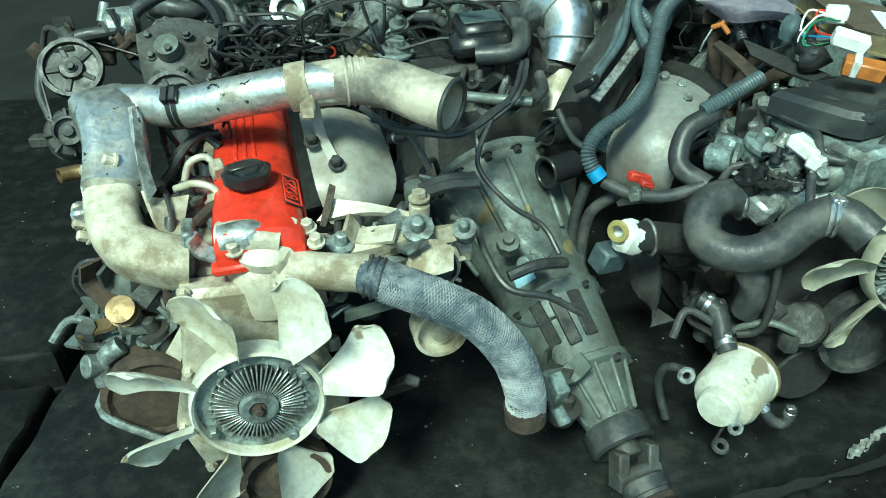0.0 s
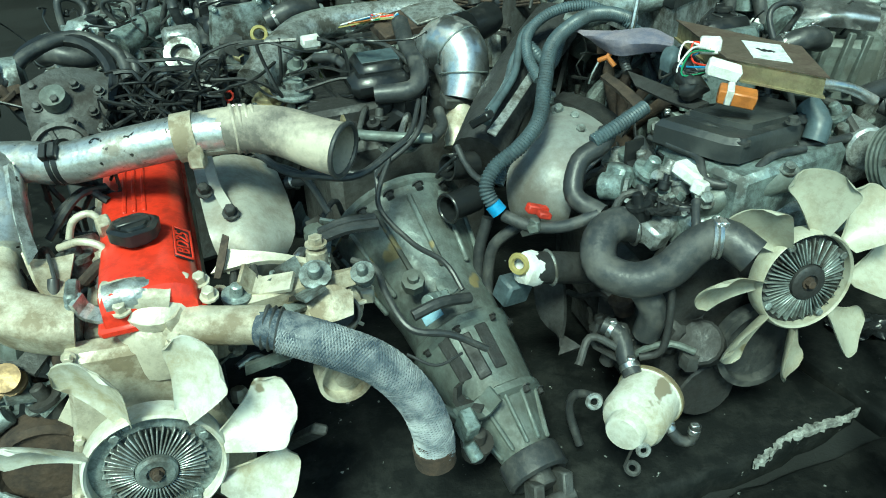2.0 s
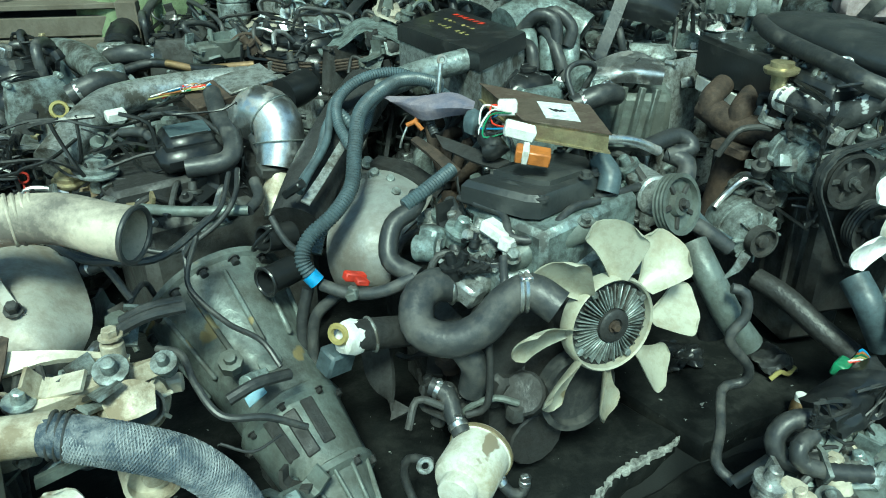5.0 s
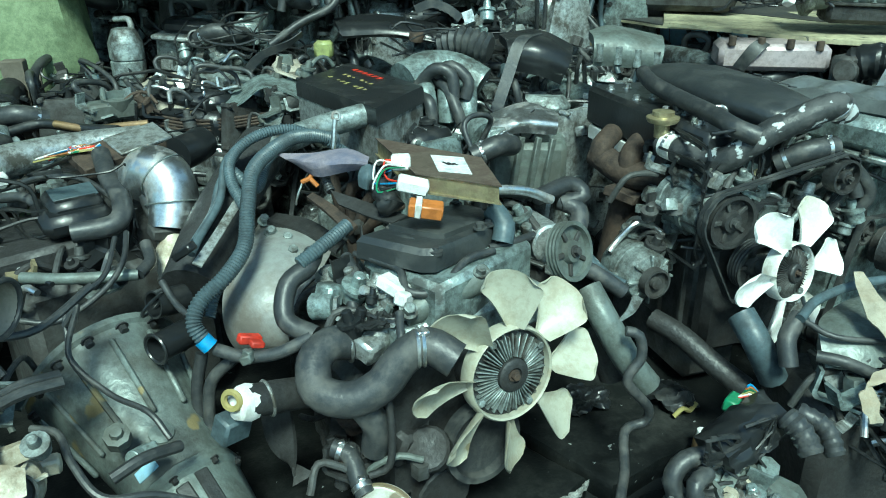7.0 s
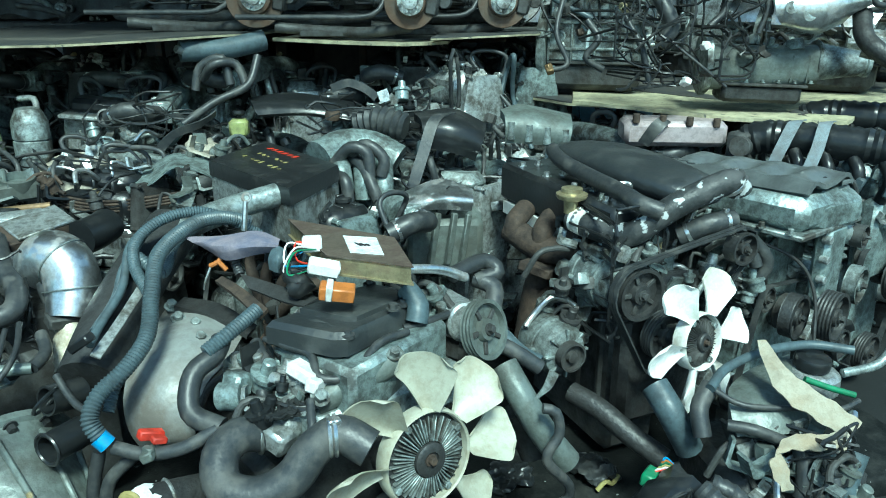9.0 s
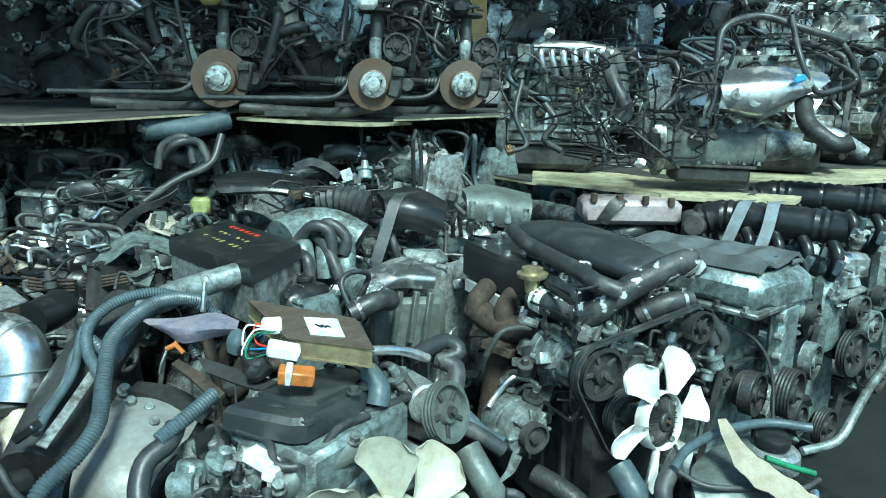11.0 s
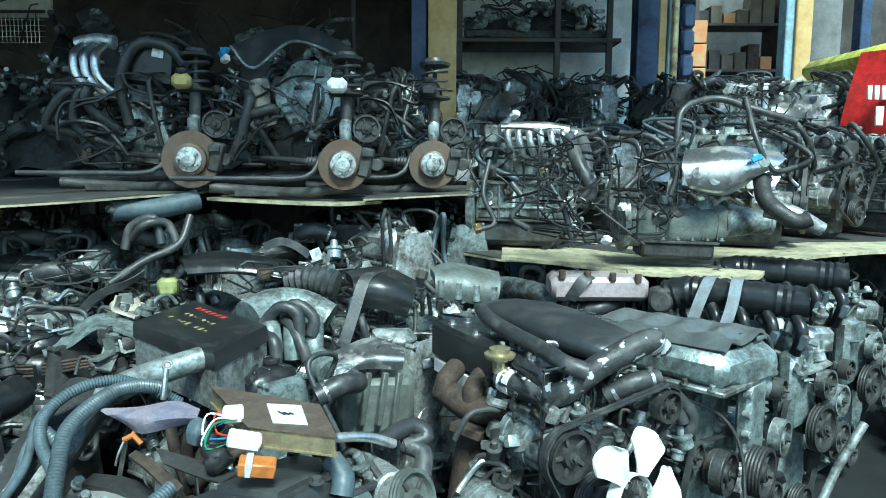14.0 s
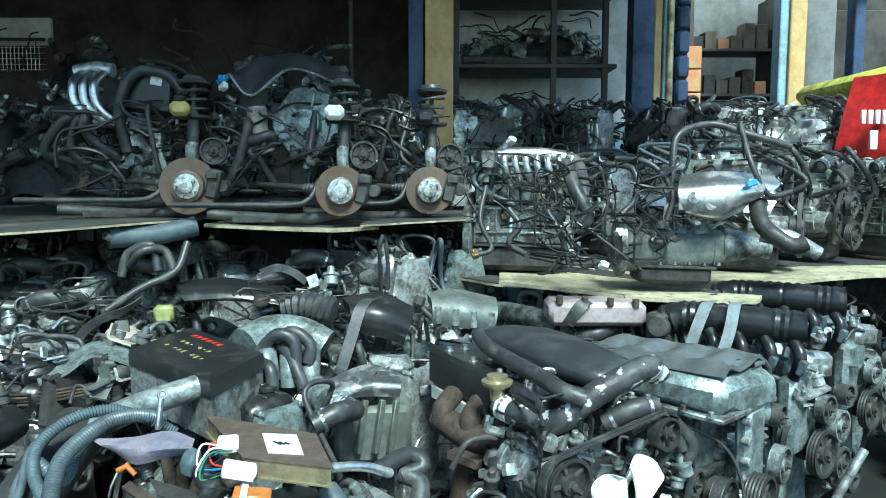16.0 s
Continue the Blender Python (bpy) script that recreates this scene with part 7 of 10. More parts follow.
part("band", Shape().lathe(RC - ra * 0.068, ra, [(0.069, 0), (0.0725, 0.001), (0.0725, 0.01), (0.069, 0.011)], 36), GOLD, rv)
part("lug", Shape().torus((0.535, 1.017, 0.252), (0, -1, 0.4), 0.011, 0.005, 16, 6).torus((0.460, 1.117, 0.300), (0, -1, 0.4), 0.013, 0.006, 16, 6), ALU, rv)
h3 = hose(rv, [(0.608, 1.088, 0.249), (0.630, 1.067, 0.217), (0.659, 1.065, 0.213), (0.664, 1.067, 0.252)], 0.012, RUBBER, True, "hose")
hose(rv, [(0.478, 1.136, 0.290), (0.443, 1.187, 0.261), (0.434, 1.197, 0.202), (0.454, 1.170, 0.124)], 0.010, RUBBER, False, "hose")
part("washer_tag", Shape().tube([(0.518, 1.033, 0.241), (0.510, 1.042, 0.182)], 0.003, 6).torus((0.546, 1.081, 0.130), (0, -0.4, 1), 0.013, 0.006, 18, 6), IRON, rv)
# steering pump with belt wheel, hoses at the far side
pulley(ec, (1.109, 1.312, 0.707), (0.35, -0.88, 0.3), 0.07, 0.03, GREY, "pump_pulley")
part("pump_body", Shape().cyl((1.117, 1.375, 0.697), (1.138, 1.520, 0.673), 0.05).box((1.108, 1.475, 0.702), (0.1, 0.1, 0.07), (10, 10, 20)), ALU, ec)
clutter(ec, (1.049, 1.473, 0.666), (1.121, 1.405, 0.755), 10, 16, (ALU, TEAL, ALU2))
for pts, r, m_ in (([(0.997, 1.460, 0.829), (1.097, 1.475, 0.805), (1.179, 1.487, 0.765)], 0.012, BRIGHT), ([(1.147, 1.501, 0.773), (1.260, 1.530, 0.782), (1.289, 1.506, 0.753), (1.225, 1.517, 0.738)], 0.021, RUBBER), ([(1.232, 1.528, 0.741), (1.263, 1.485, 0.722), (1.236, 1.447, 0.680)], 0.024, RUBBER2),
                   ([(1.189, 1.355, 0.636), (1.230, 1.329, 0.611), (1.281, 1.302, 0.569)], 0.02, RUBBER2), ([(0.980, 1.423, 0.795), (0.988, 1.382, 0.768), (0.976, 1.368, 0.734)], 0.026, CONDUIT)):
    hose(ec, pts, r, m_, False, step=0.015, n=12)
part("pipe", Shape().tube([(1.176, 1.305, 0.601), (1.189, 1.244, 0.540), (1.231, 1.204, 0.447), (1.284, 1.181, 0.371)], 0.034, 16, 0.02, hollow=0.85), GREY, ec)
part("pipe_flag", Shape().patch([[(1.174, 1.221, 0.533), (1.222, 1.221, 0.561), (1.267, 1.247, 0.591)], [(1.213, 1.215, 0.544), (1.254, 1.222, 0.558), (1.287, 1.235, 0.579)]], 0.004), ALU2, ec)
part("open_pipe", Shape().tube([(1.219, 1.312, 0.466), (1.242, 1.296, 0.406), (1.261, 1.280, 0.345)], 0.04, 16, 0.02, hollow=0.85), JUNK, ec)
ln = hose(ec, [(1.185, 1.160, 0.557), (1.212, 1.145, 0.546), (1.217, 1.137, 0.491), (1.186, 1.140, 0.435), (1.256, 1.138, 0.341), (1.257, 1.147, 0.293), (1.201, 1.147, 0.283), (1.136, 1.058, 0.255), (1.070, 0.979, 0.245), (1.082, 0.931, 0.229)], 0.012, RUBBER2, False, "coolant_line", step=0.014, n=12, label="long bent grey rubber line")

# ---- loose things lying on the second engine ----
uo = [V(*(0.835, 1.804, 0.885)), V(*(1.000, 1.531, 0.885)), V(*(0.946, 1.331, 0.885)), V(*(0.817, 1.490, 0.885))]
uc = sum(uo, Vector()) / 4
cu_ = thing("control_unit", (uc.x, uc.y, 0.845), "yellow zinc-plated engine control unit with a paper label", "control unit", yaw=None)
case = part("case", Shape().slab([(q.x - uc.x, q.y - uc.y) for q in uo], pose(uc.x, uc.y, 0.846, 0, 0, 0), 0.038, 0.0), GOLD, cu_)
part("lid", Shape().slab([((q.x - uc.x) * 1.04, (q.y - uc.y) * 1.04) for q in uo], pose(uc.x, uc.y, 0.8845, 0, 0, 0), 0.003, 0.0), LIDM, cu_, "rust-filmed flat lid")
part("foot_flange", Shape().slab([((q.x - uc.x) * 1.08, (q.y - uc.y) * 1.03) for q in uo], pose(uc.x, uc.y, 0.842, 0, 0, 0), 0.004, 0.0), GOLD, cu_)
lo_ = [V(*(0.900, 1.600, 0.888)), V(*(0.963, 1.545, 0.888)), V(*(0.925, 1.420, 0.888)), V(*(0.866, 1.474, 0.888))]
lb = part("paper_label", Shape().slab([(q.x, q.y) for q in lo_], pose(0, 0, 0.888, 0, 0, 0), 0.0012), PAPER, cu_)
for k in range(3):
    q = lo_[0].lerp(lo_[1], 0.35 + 0.14 * k).lerp(lo_[3].lerp(lo_[2], 0.35 + 0.14 * k), 0.5)
    part("print_bar", Shape().box((q.x, q.y, 0.8898), (0.006, 0.03 - 0.006 * k, 0.0008), (0, 0, 10), 0.0002), INKB, lb)
cn = thing("connector_plug", (0.800, 1.515, 0.862), "white multi-pin connector with coloured wires", "connector", yaw=None)
part("housing", Shape().box((0.806, 1.555, 0.896), (0.045, 0.03, 0.035), (0, 0, -20), 0.004), WHITEP, cn)
part("housing", Shape().box((0.794, 1.452, 0.873), (0.07, 0.035, 0.03), (10, 15, -20), 0.004), WHITEP, cn)
for k, m_ in enumerate((REDP, WHITEP, BLUE, PLASTIC, GREENP, REDP, PLASTIC, WHITEP)):
    g = random.Random(k)
    part("wire", Shape().tube([V(*(0.809, 1.538, 0.888)), V(*(0.765, 1.549, 0.883)) + V(g.uniform(-0.02, 0.02), g.uniform(-0.02, 0.02), g.uniform(-0.01, 0.03)), V(*(0.745, 1.526, 0.852)) + V(g.uniform(-0.02, 0.02), g.uniform(-0.02, 0.02), g.uniform(-0.02, 0.02)), V(*(0.797, 1.474, 0.871))], 0.0022, 5, 0.01), m_, cn)
part("dark_wrap", Shape().tube([(0.746, 1.553, 0.857), (0.746, 1.517, 0.834), (0.761, 1.484, 0.827), (0.736, 1.507, 0.812)], 0.022, 10, 0.01, 0.1), WIRE, cn)
ob_ = thing("relay_block", (0.799, 1.385, 0.839), "orange plastic relay block with white band", "relay", yaw=None)
part("body", Shape().box((0.793, 1.377, 0.842), (0.075, 0.04, 0.03), (8, 8, -25), 0.003), ORANGE, ob_)
part("band", Shape().box((0.777, 1.379, 0.848), (0.014, 0.042, 0.034), (8, 8, -25), 0.002), WHITEP, ob_)
single("cloth_strap", Shape().patch([[(0.563, 1.810, 0.879), (0.640, 1.723, 0.893), (0.714, 1.683, 0.905), (0.756, 1.638, 0.890)], [(0.589, 1.753, 0.876), (0.627, 1.655, 0.891), (0.692, 1.616, 0.899), (0.742, 1.607, 0.889)], [(0.618, 1.755, 0.853), (0.634, 1.658, 0.856), (0.690, 1.634, 0.867), (0.742, 1.621, 0.872)]], 0.003), CLOTH, "faded mauve cloth strap knotted over the engine", "strap")
single("cloth_strap", Shape().patch([[(0.737, 1.619, 0.886), (0.746, 1.602, 0.883), (0.758, 1.605, 0.874)], [(0.717, 1.601, 0.864), (0.730, 1.574, 0.865), (0.750, 1.582, 0.848)], [(0.716, 1.598, 0.837), (0.728, 1.580, 0.833), (0.748, 1.596, 0.830)]], 0.003), CONDUIT, "faded blue strap end hanging from its knot", "strap")
dp = thing("dipstick", (0.623, 1.698, 0.837), "orange dipstick handle on its rod", "dipstick", yaw=None)
part("handle", Shape().tube([(0.603, 1.702, 0.833), (0.621, 1.690, 0.844), (0.630, 1.694, 0.856)], 0.006, 8).tube([(0.621, 1.690, 0.844), (0.635, 1.676, 0.825)], 0.006, 8), ORANGE, dp)
part("rod", Shape().tube([(0.605, 1.701, 0.833), (0.589, 1.700, 0.801), (0.583, 1.701, 0.777)], 0.003, 6), BRIGHT, dp)
rd = thing("link_rod", (0.732, 1.840, 0.901), "small bright metal link rod with an eye", "rod", yaw=None)
part("rod", Shape().tube([(0.729, 1.819, 0.947), (0.716, 1.807, 0.874)], 0.007, 8), BRIGHT, rd)
part("eye", Shape().torus((0.733, 1.822, 0.955), (0, -1, 0.2), 0.010, 0.004, 16, 6), BRIGHT, rd)

# ---- third engine behind the red one: domed intake and vacuum valves ----
ed = thing("car_engine", (0.05, 2.1, 0.07), "engine with a silver domed intake, black cap and vacuum valves", "engine", yaw=None)
part("engine_block", Shape().box(V(0.1, 2.15, 0.36), (0.5, 0.42, 0.46), (0, 0, 18), 0.03).box(V(0.05, 2.15, 0.1), (0.3, 0.4, 0.12), (0, 0, 18), 0.02), IRON, ed)
part("cylinder_head", Shape().box(V(0.05, 2.1, 0.62), (0.46, 0.3, 0.12), (0, 0, 18), 0.015), JUNK, ed)
part("intake_duct", Shape().tube([(-0.275, 2.114, 0.702), (-0.214, 2.240, 0.751), (-0.144, 2.375, 0.780), (-0.033, 2.439, 0.787), (0.119, 2.486, 0.787), (0.280, 2.506, 0.785)], 0.055, 16, 0.03, r2=0.042), ALU, ed, "worn silver intake duct")
dm = part("intake_dome", Shape().tube([(0.262, 2.085, 0.775), (0.280, 2.05, 0.805), (0.306, 2.015, 0.798), (0.318, 1.99, 0.765), (0.314, 1.965, 0.715), (0.302, 1.945, 0.672)], 0.074, 24, 0.012, r2=0.062), BRIGHT, ed, "shiny silver intake elbow")
for q, d in (((0.306, 2.015, 0.798), (0.5, -0.7, -0.5)), ((0.316, 1.975, 0.735), (-0.05, -0.35, -0.9))):
    part("seam", Shape().torus(q, d, 0.0705, 0.0022, 30, 6), ALU2, dm)
part("neck", Shape().tube([(0.296, 1.937, 0.657), (0.283, 1.892, 0.610), (0.277, 1.859, 0.567)], 0.036, 16, 0.012, 0.05), TAN, ed, "ribbed cream pipe neck")
part("clamp_plate", Shape().box((0.302, 1.932, 0.674), (0.12, 0.05, 0.03), (10, 10, 15)), IRON, ed)
part("air_tube", Shape().tube([(0.363, 2.277, 0.779), (0.412, 2.322, 0.781), (0.446, 2.372, 0.783)], 0.052, 18, 0.02, hollow=0.85), PLASTIC, ed)
bc = part("black_cap", Shape().box((0.071, 2.022, 0.730), (0.17, 0.16, 0.06), (8, 0, 15), 0.02).box((0.076, 2.035, 0.757), (0.13, 0.12, 0.05), (8, 0, 15), 0.015), PLASTIC, ed, "black plastic inlet cap")
part("cap_inlay", Shape().box((0.080, 2.041, 0.781), (0.11, 0.075, 0.006), (8, 0, 15), 0.002), CONDUIT, bc)
for pts, r, m_ in (([(0.159, 2.243, 0.818), (0.171, 2.102, 0.781), (0.193, 1.994, 0.747), (0.168, 1.937, 0.715), (0.066, 1.940, 0.706)], 0.026, RUBBER2), ([(0.196, 2.132, 0.786), (0.249, 2.095, 0.791), (0.259, 2.017, 0.740), (0.276, 1.948, 0.688)], 0.024, RUBBER2),
                   ([(-0.137, 2.224, 0.722), (-0.027, 2.220, 0.777), (0.097, 2.129, 0.790), (0.171, 2.029, 0.755)], 0.008, RUBBER), ([(-0.098, 2.168, 0.751), (-0.042, 2.120, 0.760), (-0.007, 2.078, 0.745)], 0.014, RUBBER),
                   ([(-0.053, 1.850, 0.647), (0.055, 1.793, 0.647), (0.202, 1.767, 0.639)], 0.014, GREY), ([(0.202, 1.767, 0.639), (0.233, 1.811, 0.651), (0.230, 1.872, 0.674)], 0.015, RUBBER2),
                   ([(-0.063, 1.675, 0.623), (0.022, 1.664, 0.606), (0.118, 1.699, 0.640), (0.173, 1.753, 0.683), (0.192, 1.840, 0.723)], 0.007, RUBBER), ([(-0.413, 2.100, 0.662), (-0.389, 2.308, 0.734), (-0.357, 2.431, 0.762)], 0.014, RUBBER)):
    hose(ed, pts, r, m_, False, step=0.014, n=12)
for q, r in (((-0.160, 2.017, 0.719), 0.055), ((-0.317, 2.297, 0.754), 0.038), ((-0.238, 2.058, 0.686), 0.045)):
    part("vacuum_valve", Shape().lathe(V(*q) - V(0, 0, 0.03), (0.1, -0.1, 1), [(r * 0.5, -0.04), (r * 0.5, 0), (r * 0.9, 0.004), (r, 0.01), (r, 0.016), (r * 0.8, 0.02), (r * 0.8, 0.03), (r * 0.55, 0.034), (r * 0.5, 0.05), (r * 0.2, 0.052)], 26), GOLD if r < 0.05 else ALU2, ed, "dull metal vacuum valve")
clutter(ed, (-0.358, 2.251, 0.647), (-0.044, 1.860, 0.626), 26, 21, (ALU, ALU2, GOLD, IRON, PLASTIC))
clutter(ed, (-0.082, 2.163, 0.642), (0.183, 1.773, 0.596), 24, 22, (ALU2, IRON, PLASTIC, JUNK))
clutter(ed, (-0.176, 2.484, 0.745), (0.054, 2.101, 0.713), 16, 23, (ALU2, IRON, PLASTIC, GREY))
wires(ed, (-0.399, 2.314, 0.522), (0.216, 1.993, 0.823), 46, 24)
hoop = part("dipstick_loop", Shape().torus((-0.339, 2.038, 0.699), (0.2, -1, 0.2), 0.013, 0.0035, 16, 6).tube([(-0.340, 2.029, 0.683), (-0.334, 2.011, 0.654)], 0.0035, 6), REDP, ed, "orange-red dipstick loop")
part("filler_ring", Shape().torus((-0.273, 2.357, 0.782), (0.2, -0.9, 0.3), 0.022, 0.006, 18, 6), YELLOW, ed)
part("bellows", Shape().tube([(-0.420, 2.725, 0.724), (-0.364, 2.772, 0.734), (-0.304, 2.819, 0.746)], 0.04, 16, 0.011, 0.14), CONDUIT, ed)
part("funnel", Shape().lathe((-0.310, 2.785, 0.745), (0.8, 0.2, 0.4), [(0.04, 0), (0.07, 0.03), (0.085, 0.04), (0.08, 0.045), (0.03, 0.02)], 22), CONDUIT, ed)
part("connector", Shape().box((-0.109, 2.226, 0.785), (0.055, 0.035, 0.03), (10, 0, 20), 0.004), WHITEP, ed, "white plastic connector")
un = thing("control_unit", (0.200, 2.334, 0.790), "rust-filmed control unit with coloured wires", "control unit", yaw=None)
part("case", Shape().box((0.209, 2.324, 0.800), (0.26, 0.13, 0.035), (12, -8, 20), 0.004), RUST, un)
part("lid", Shape().box((0.264, 2.334, 0.828), (0.16, 0.12, 0.01), (12, -8, 20), 0.003), ALU, un)
for k, m_ in enumerate((REDP, WHITEP, YELLOW, BLUE, GREENP, WHITEP, ORANGE, PLASTIC, WHITEP, REDP, YELLOW, BLUE)):
    g = random.Random(k + 40)
    q = V(*(0.111, 2.335, 0.808))
    part("wire", Shape().tube([q + V(g.uniform(-0.04, 0.04), g.uniform(-0.04, 0.04), 0.01) for _ in range(5)] + [V(*(-0.000, 2.389, 0.779)) + V(g.uniform(-0.05, 0.05), g.uniform(-0.05, 0.05), 0)], 0.0028, 5, 0.012), m_, un)
lm = thing("wiring_harness", (0.032, 2.683, 0.795), "black taped wiring harness with orange sleeves", "wiring", yaw=None)
part("loom", Shape().tube([(-0.304, 2.767, 0.759), (-0.152, 2.737, 0.790), (-0.022, 2.765, 0.807), (0.089, 2.669, 0.803), (0.214, 2.541, 0.811)], 0.016, 10, 0.02), WIRE, lm)
part("sleeve", Shape().tube([(0.027, 2.697, 0.817), (0.125, 2.635, 0.803), (0.234, 2.572, 0.815), (0.307, 2.552, 0.819)], 0.013, 10, 0.02), COPPER, lm)

# ---- fourth engine behind left: timing side, pulleys, looms ----
ee = thing("car_engine", (-0.85, 1.95, 0.12), "dark engine with exposed timing cover and wire looms", "engine", yaw=None)
part("engine_block", Shape().box(V(-0.68, 2.2, 0.4), (0.42, 0.42, 0.5), (0, 0, 25), 0.03), IRON, ee)
tp = Shape().patch([[(-0.840, 1.964, 0.767), (-0.755, 2.029, 0.791), (-0.649, 2.046, 0.759)], [(-0.826, 1.915, 0.729), (-0.735, 1.943, 0.732), (-0.636, 1.954, 0.709)], [(-0.813, 1.906, 0.677), (-0.730, 1.902, 0.668), (-0.651, 1.944, 0.657)]], 0.03)
tpl = part("timing_cover", tp, IRON, ee)
for q in ((-0.806, 1.952, 0.785), (-0.737, 1.894, 0.766), (-0.703, 1.954, 0.785), (-0.650, 1.964, 0.761), (-0.660, 1.915, 0.723), (-0.707, 1.881, 0.709), (-0.774, 1.875, 0.702), (-0.646, 1.910, 0.678), (-0.790, 1.904, 0.747)):
    part("bolt", Shape().bolt(q, (0.1, -0.6, 0.8), 0.010, 0.012), IRON, tpl)
part("tensioner", Shape().lathe((-0.746, 1.922, 0.754), (0.05, -0.6, 0.8), [(0.035, 0), (0.032, 0.03), (0.012, 0.034)], 20), GREY, tpl)
part("belt_cover", Shape().torus((-0.778, 2.076, 0.754), (0.1, -0.7, 0.6), 0.13, 0.022, 30, 8), PLASTIC, ee)
pulley(ee, (-1.017, 1.922, 0.710), (0.25, -0.75, 0.6), 0.08, 0.03, WIRE, "pump_pulley")
alternator(ee, (-0.999, 1.776, 0.593), (0.3, -0.8, 0.5), 0.068, IRON)
belt(ee, [(V(*(-1.012, 1.915, 0.717)), 0.082), (V(*(-0.742, 1.865, 0.666)), 0.06), (V(*(-0.989, 1.769, 0.601)), 0.036)], (0.25, -0.75, 0.6), 0.014)
pulley(ee, (-0.727, 1.829, 0.648), (0.2, -0.8, 0.55), 0.075, 0.03, IRON, "crank_pulley")
for pts, r in (([(-1.056, 1.983, 0.769), (-0.979, 1.996, 0.785), (-0.903, 2.020, 0.783), (-0.859, 2.089, 0.832), (-0.750, 2.166, 0.856), (-0.638, 2.140, 0.811), (-0.603, 2.076, 0.748)], 0.018), ([(-1.111, 1.958, 0.732), (-1.110, 1.893, 0.668), (-1.071, 1.833, 0.611)], 0.012), ([(-0.913, 2.122, 0.794), (-0.784, 2.218, 0.844), (-0.607, 2.131, 0.796), (-0.592, 2.096, 0.742)], 0.014)):
    hose(ee, pts, r, RUBBER, False, step=0.016, n=10)
part("pump_body", Shape().lathe((-0.956, 2.050, 0.776), (0.9, 0.3, 0), [(0.05, 0), (0.06, 0.01), (0.06, 0.08), (0.04, 0.09)], 20).cyl((-0.971, 2.063, 0.796), (-0.961, 2.093, 0.842), 0.014), ALU2, ee)
wires(ee, (-0.631, 1.887, 0.606), (-0.417, 2.334, 0.735), 90, 25, 0.0042)
wires(ee, (-0.645, 2.017, 0.622), (-0.350, 2.113, 0.760), 70, 26, 0.005)
clutter(ee, (-1.131, 2.003, 0.710), (-0.847, 1.976, 0.787), 14, 27, (JUNK, IRON, RUST))
clutter(ee, (-0.673, 2.168, 0.672), (-0.316, 2.140, 0.800), 16, 28, (ALU2, ALU, IRON, PLASTIC))
part("throttle_housing", Shape().lathe((-0.473, 2.182, 0.778), (0.1, -0.8, 0.5), [(0.05, -0.04), (0.055, 0), (0.05, 0.02), (0.03, 0.022), (0.028, 0.0)], 22).box((-0.483, 2.251, 0.793), (0.1, 0.08, 0.1), (0, 0, 20)), ALU, ee)
q = V(-0.25, 2.65, 0.07)
copy_thing(eng_n, pose(-0.38, 2.62, 0.0, 0, 0, 30))
copy_thing(eng_k, pose(-1.0, 2.75, 0.0, 0, 0, -25))

# wooden crate and woven sack behind
cr = thing("wooden_crate", (-0.401, 3.379, 0.745), "grey weathered wooden crate with metal parts on it", "crate", yaw=None)
c0 = V(*(-0.516, 3.399, 0.717))
for k in range(5):
    part("plank", Shape().box((c0.x, c0.y + 0.02 * k, 0.5 + 0.085 * k), (1.0, 0.03, 0.078), (0, 0, -14), 0.004), WOOD, cr)
for k in range(3):
    part("plank", Shape().box((c0.x - 0.03 + 0.05 * k, c0.y + 0.12 + 0.14 * k, 0.92), (1.0, 0.13, 0.022), (0, 0, -14), 0.003), WOOD, cr)
for x in (-0.42, 0.42):
    part("leg", Shape().box((c0.x + x * 0.97, c0.y - 0.03 - x * 0.24, 0.48), (0.08, 0.06, 0.94), (0, 0, -14), 0.005), WOOD, cr)
clutter(cr, (c0.x - 0.4, c0.y + 0.08, 0.96), (c0.x + 0.3, c0.y + 0.4, 1.06), 18, 29, (IRON, ALU2, JUNK))
sk = Shape()
sc = V(*(-0.045, 3.456, 0.956))
g = random.Random(3)
vs, fs = [], []
for i in range(15):
    for k in range(28):
        t, h = k * 2 * math.pi / 28, i / 14
        r = 0.27 * (math.sin(math.pi * (0.08 + 0.86 * h)) ** 0.45) * (1 + 0.05 * math.sin(5 * t + 7 * h) + 0.03 * math.sin(11 * t - 9 * h) + 0.035 * math.sin(26 * h + 3 * t))
        vs.append(V(sc.x - 0.02 + r * math.cos(t), sc.y + 0.15 + r * math.sin(t), 0.0 + 1.42 * h))
for i in range(14):
    fs += [(i * 28 + k, i * 28 + (k + 1) % 28, i * 28 + 28 + (k + 1) % 28, i * 28 + 28 + k) for k in range(28)]
fs += [tuple(range(28)), tuple(range(14 * 28, 15 * 28))]
single("woven_sack", sk.add(vs, fs), SACK, "full green woven plastic sack standing upright", "sack")


# ---- engine with the white fan ----
F0 = V(*(1.813, 1.373, 0.804))
YF = radians(-7)
FX, FY = V(math.cos(YF), math.sin(YF), 0), V(-math.sin(YF), math.cos(YF), 0)
TF = (0, 0, -7)
ef = thing("car_engine", (F0.x, F0.y + 0.25, 0.065), "dark engine with white cooling fan, belts and black top cover", "engine", yaw=None)


def Fp(x, y, z):
    return V(F0.x, F0.y, 0) + FX * x + FY * y + V(0, 0, z)


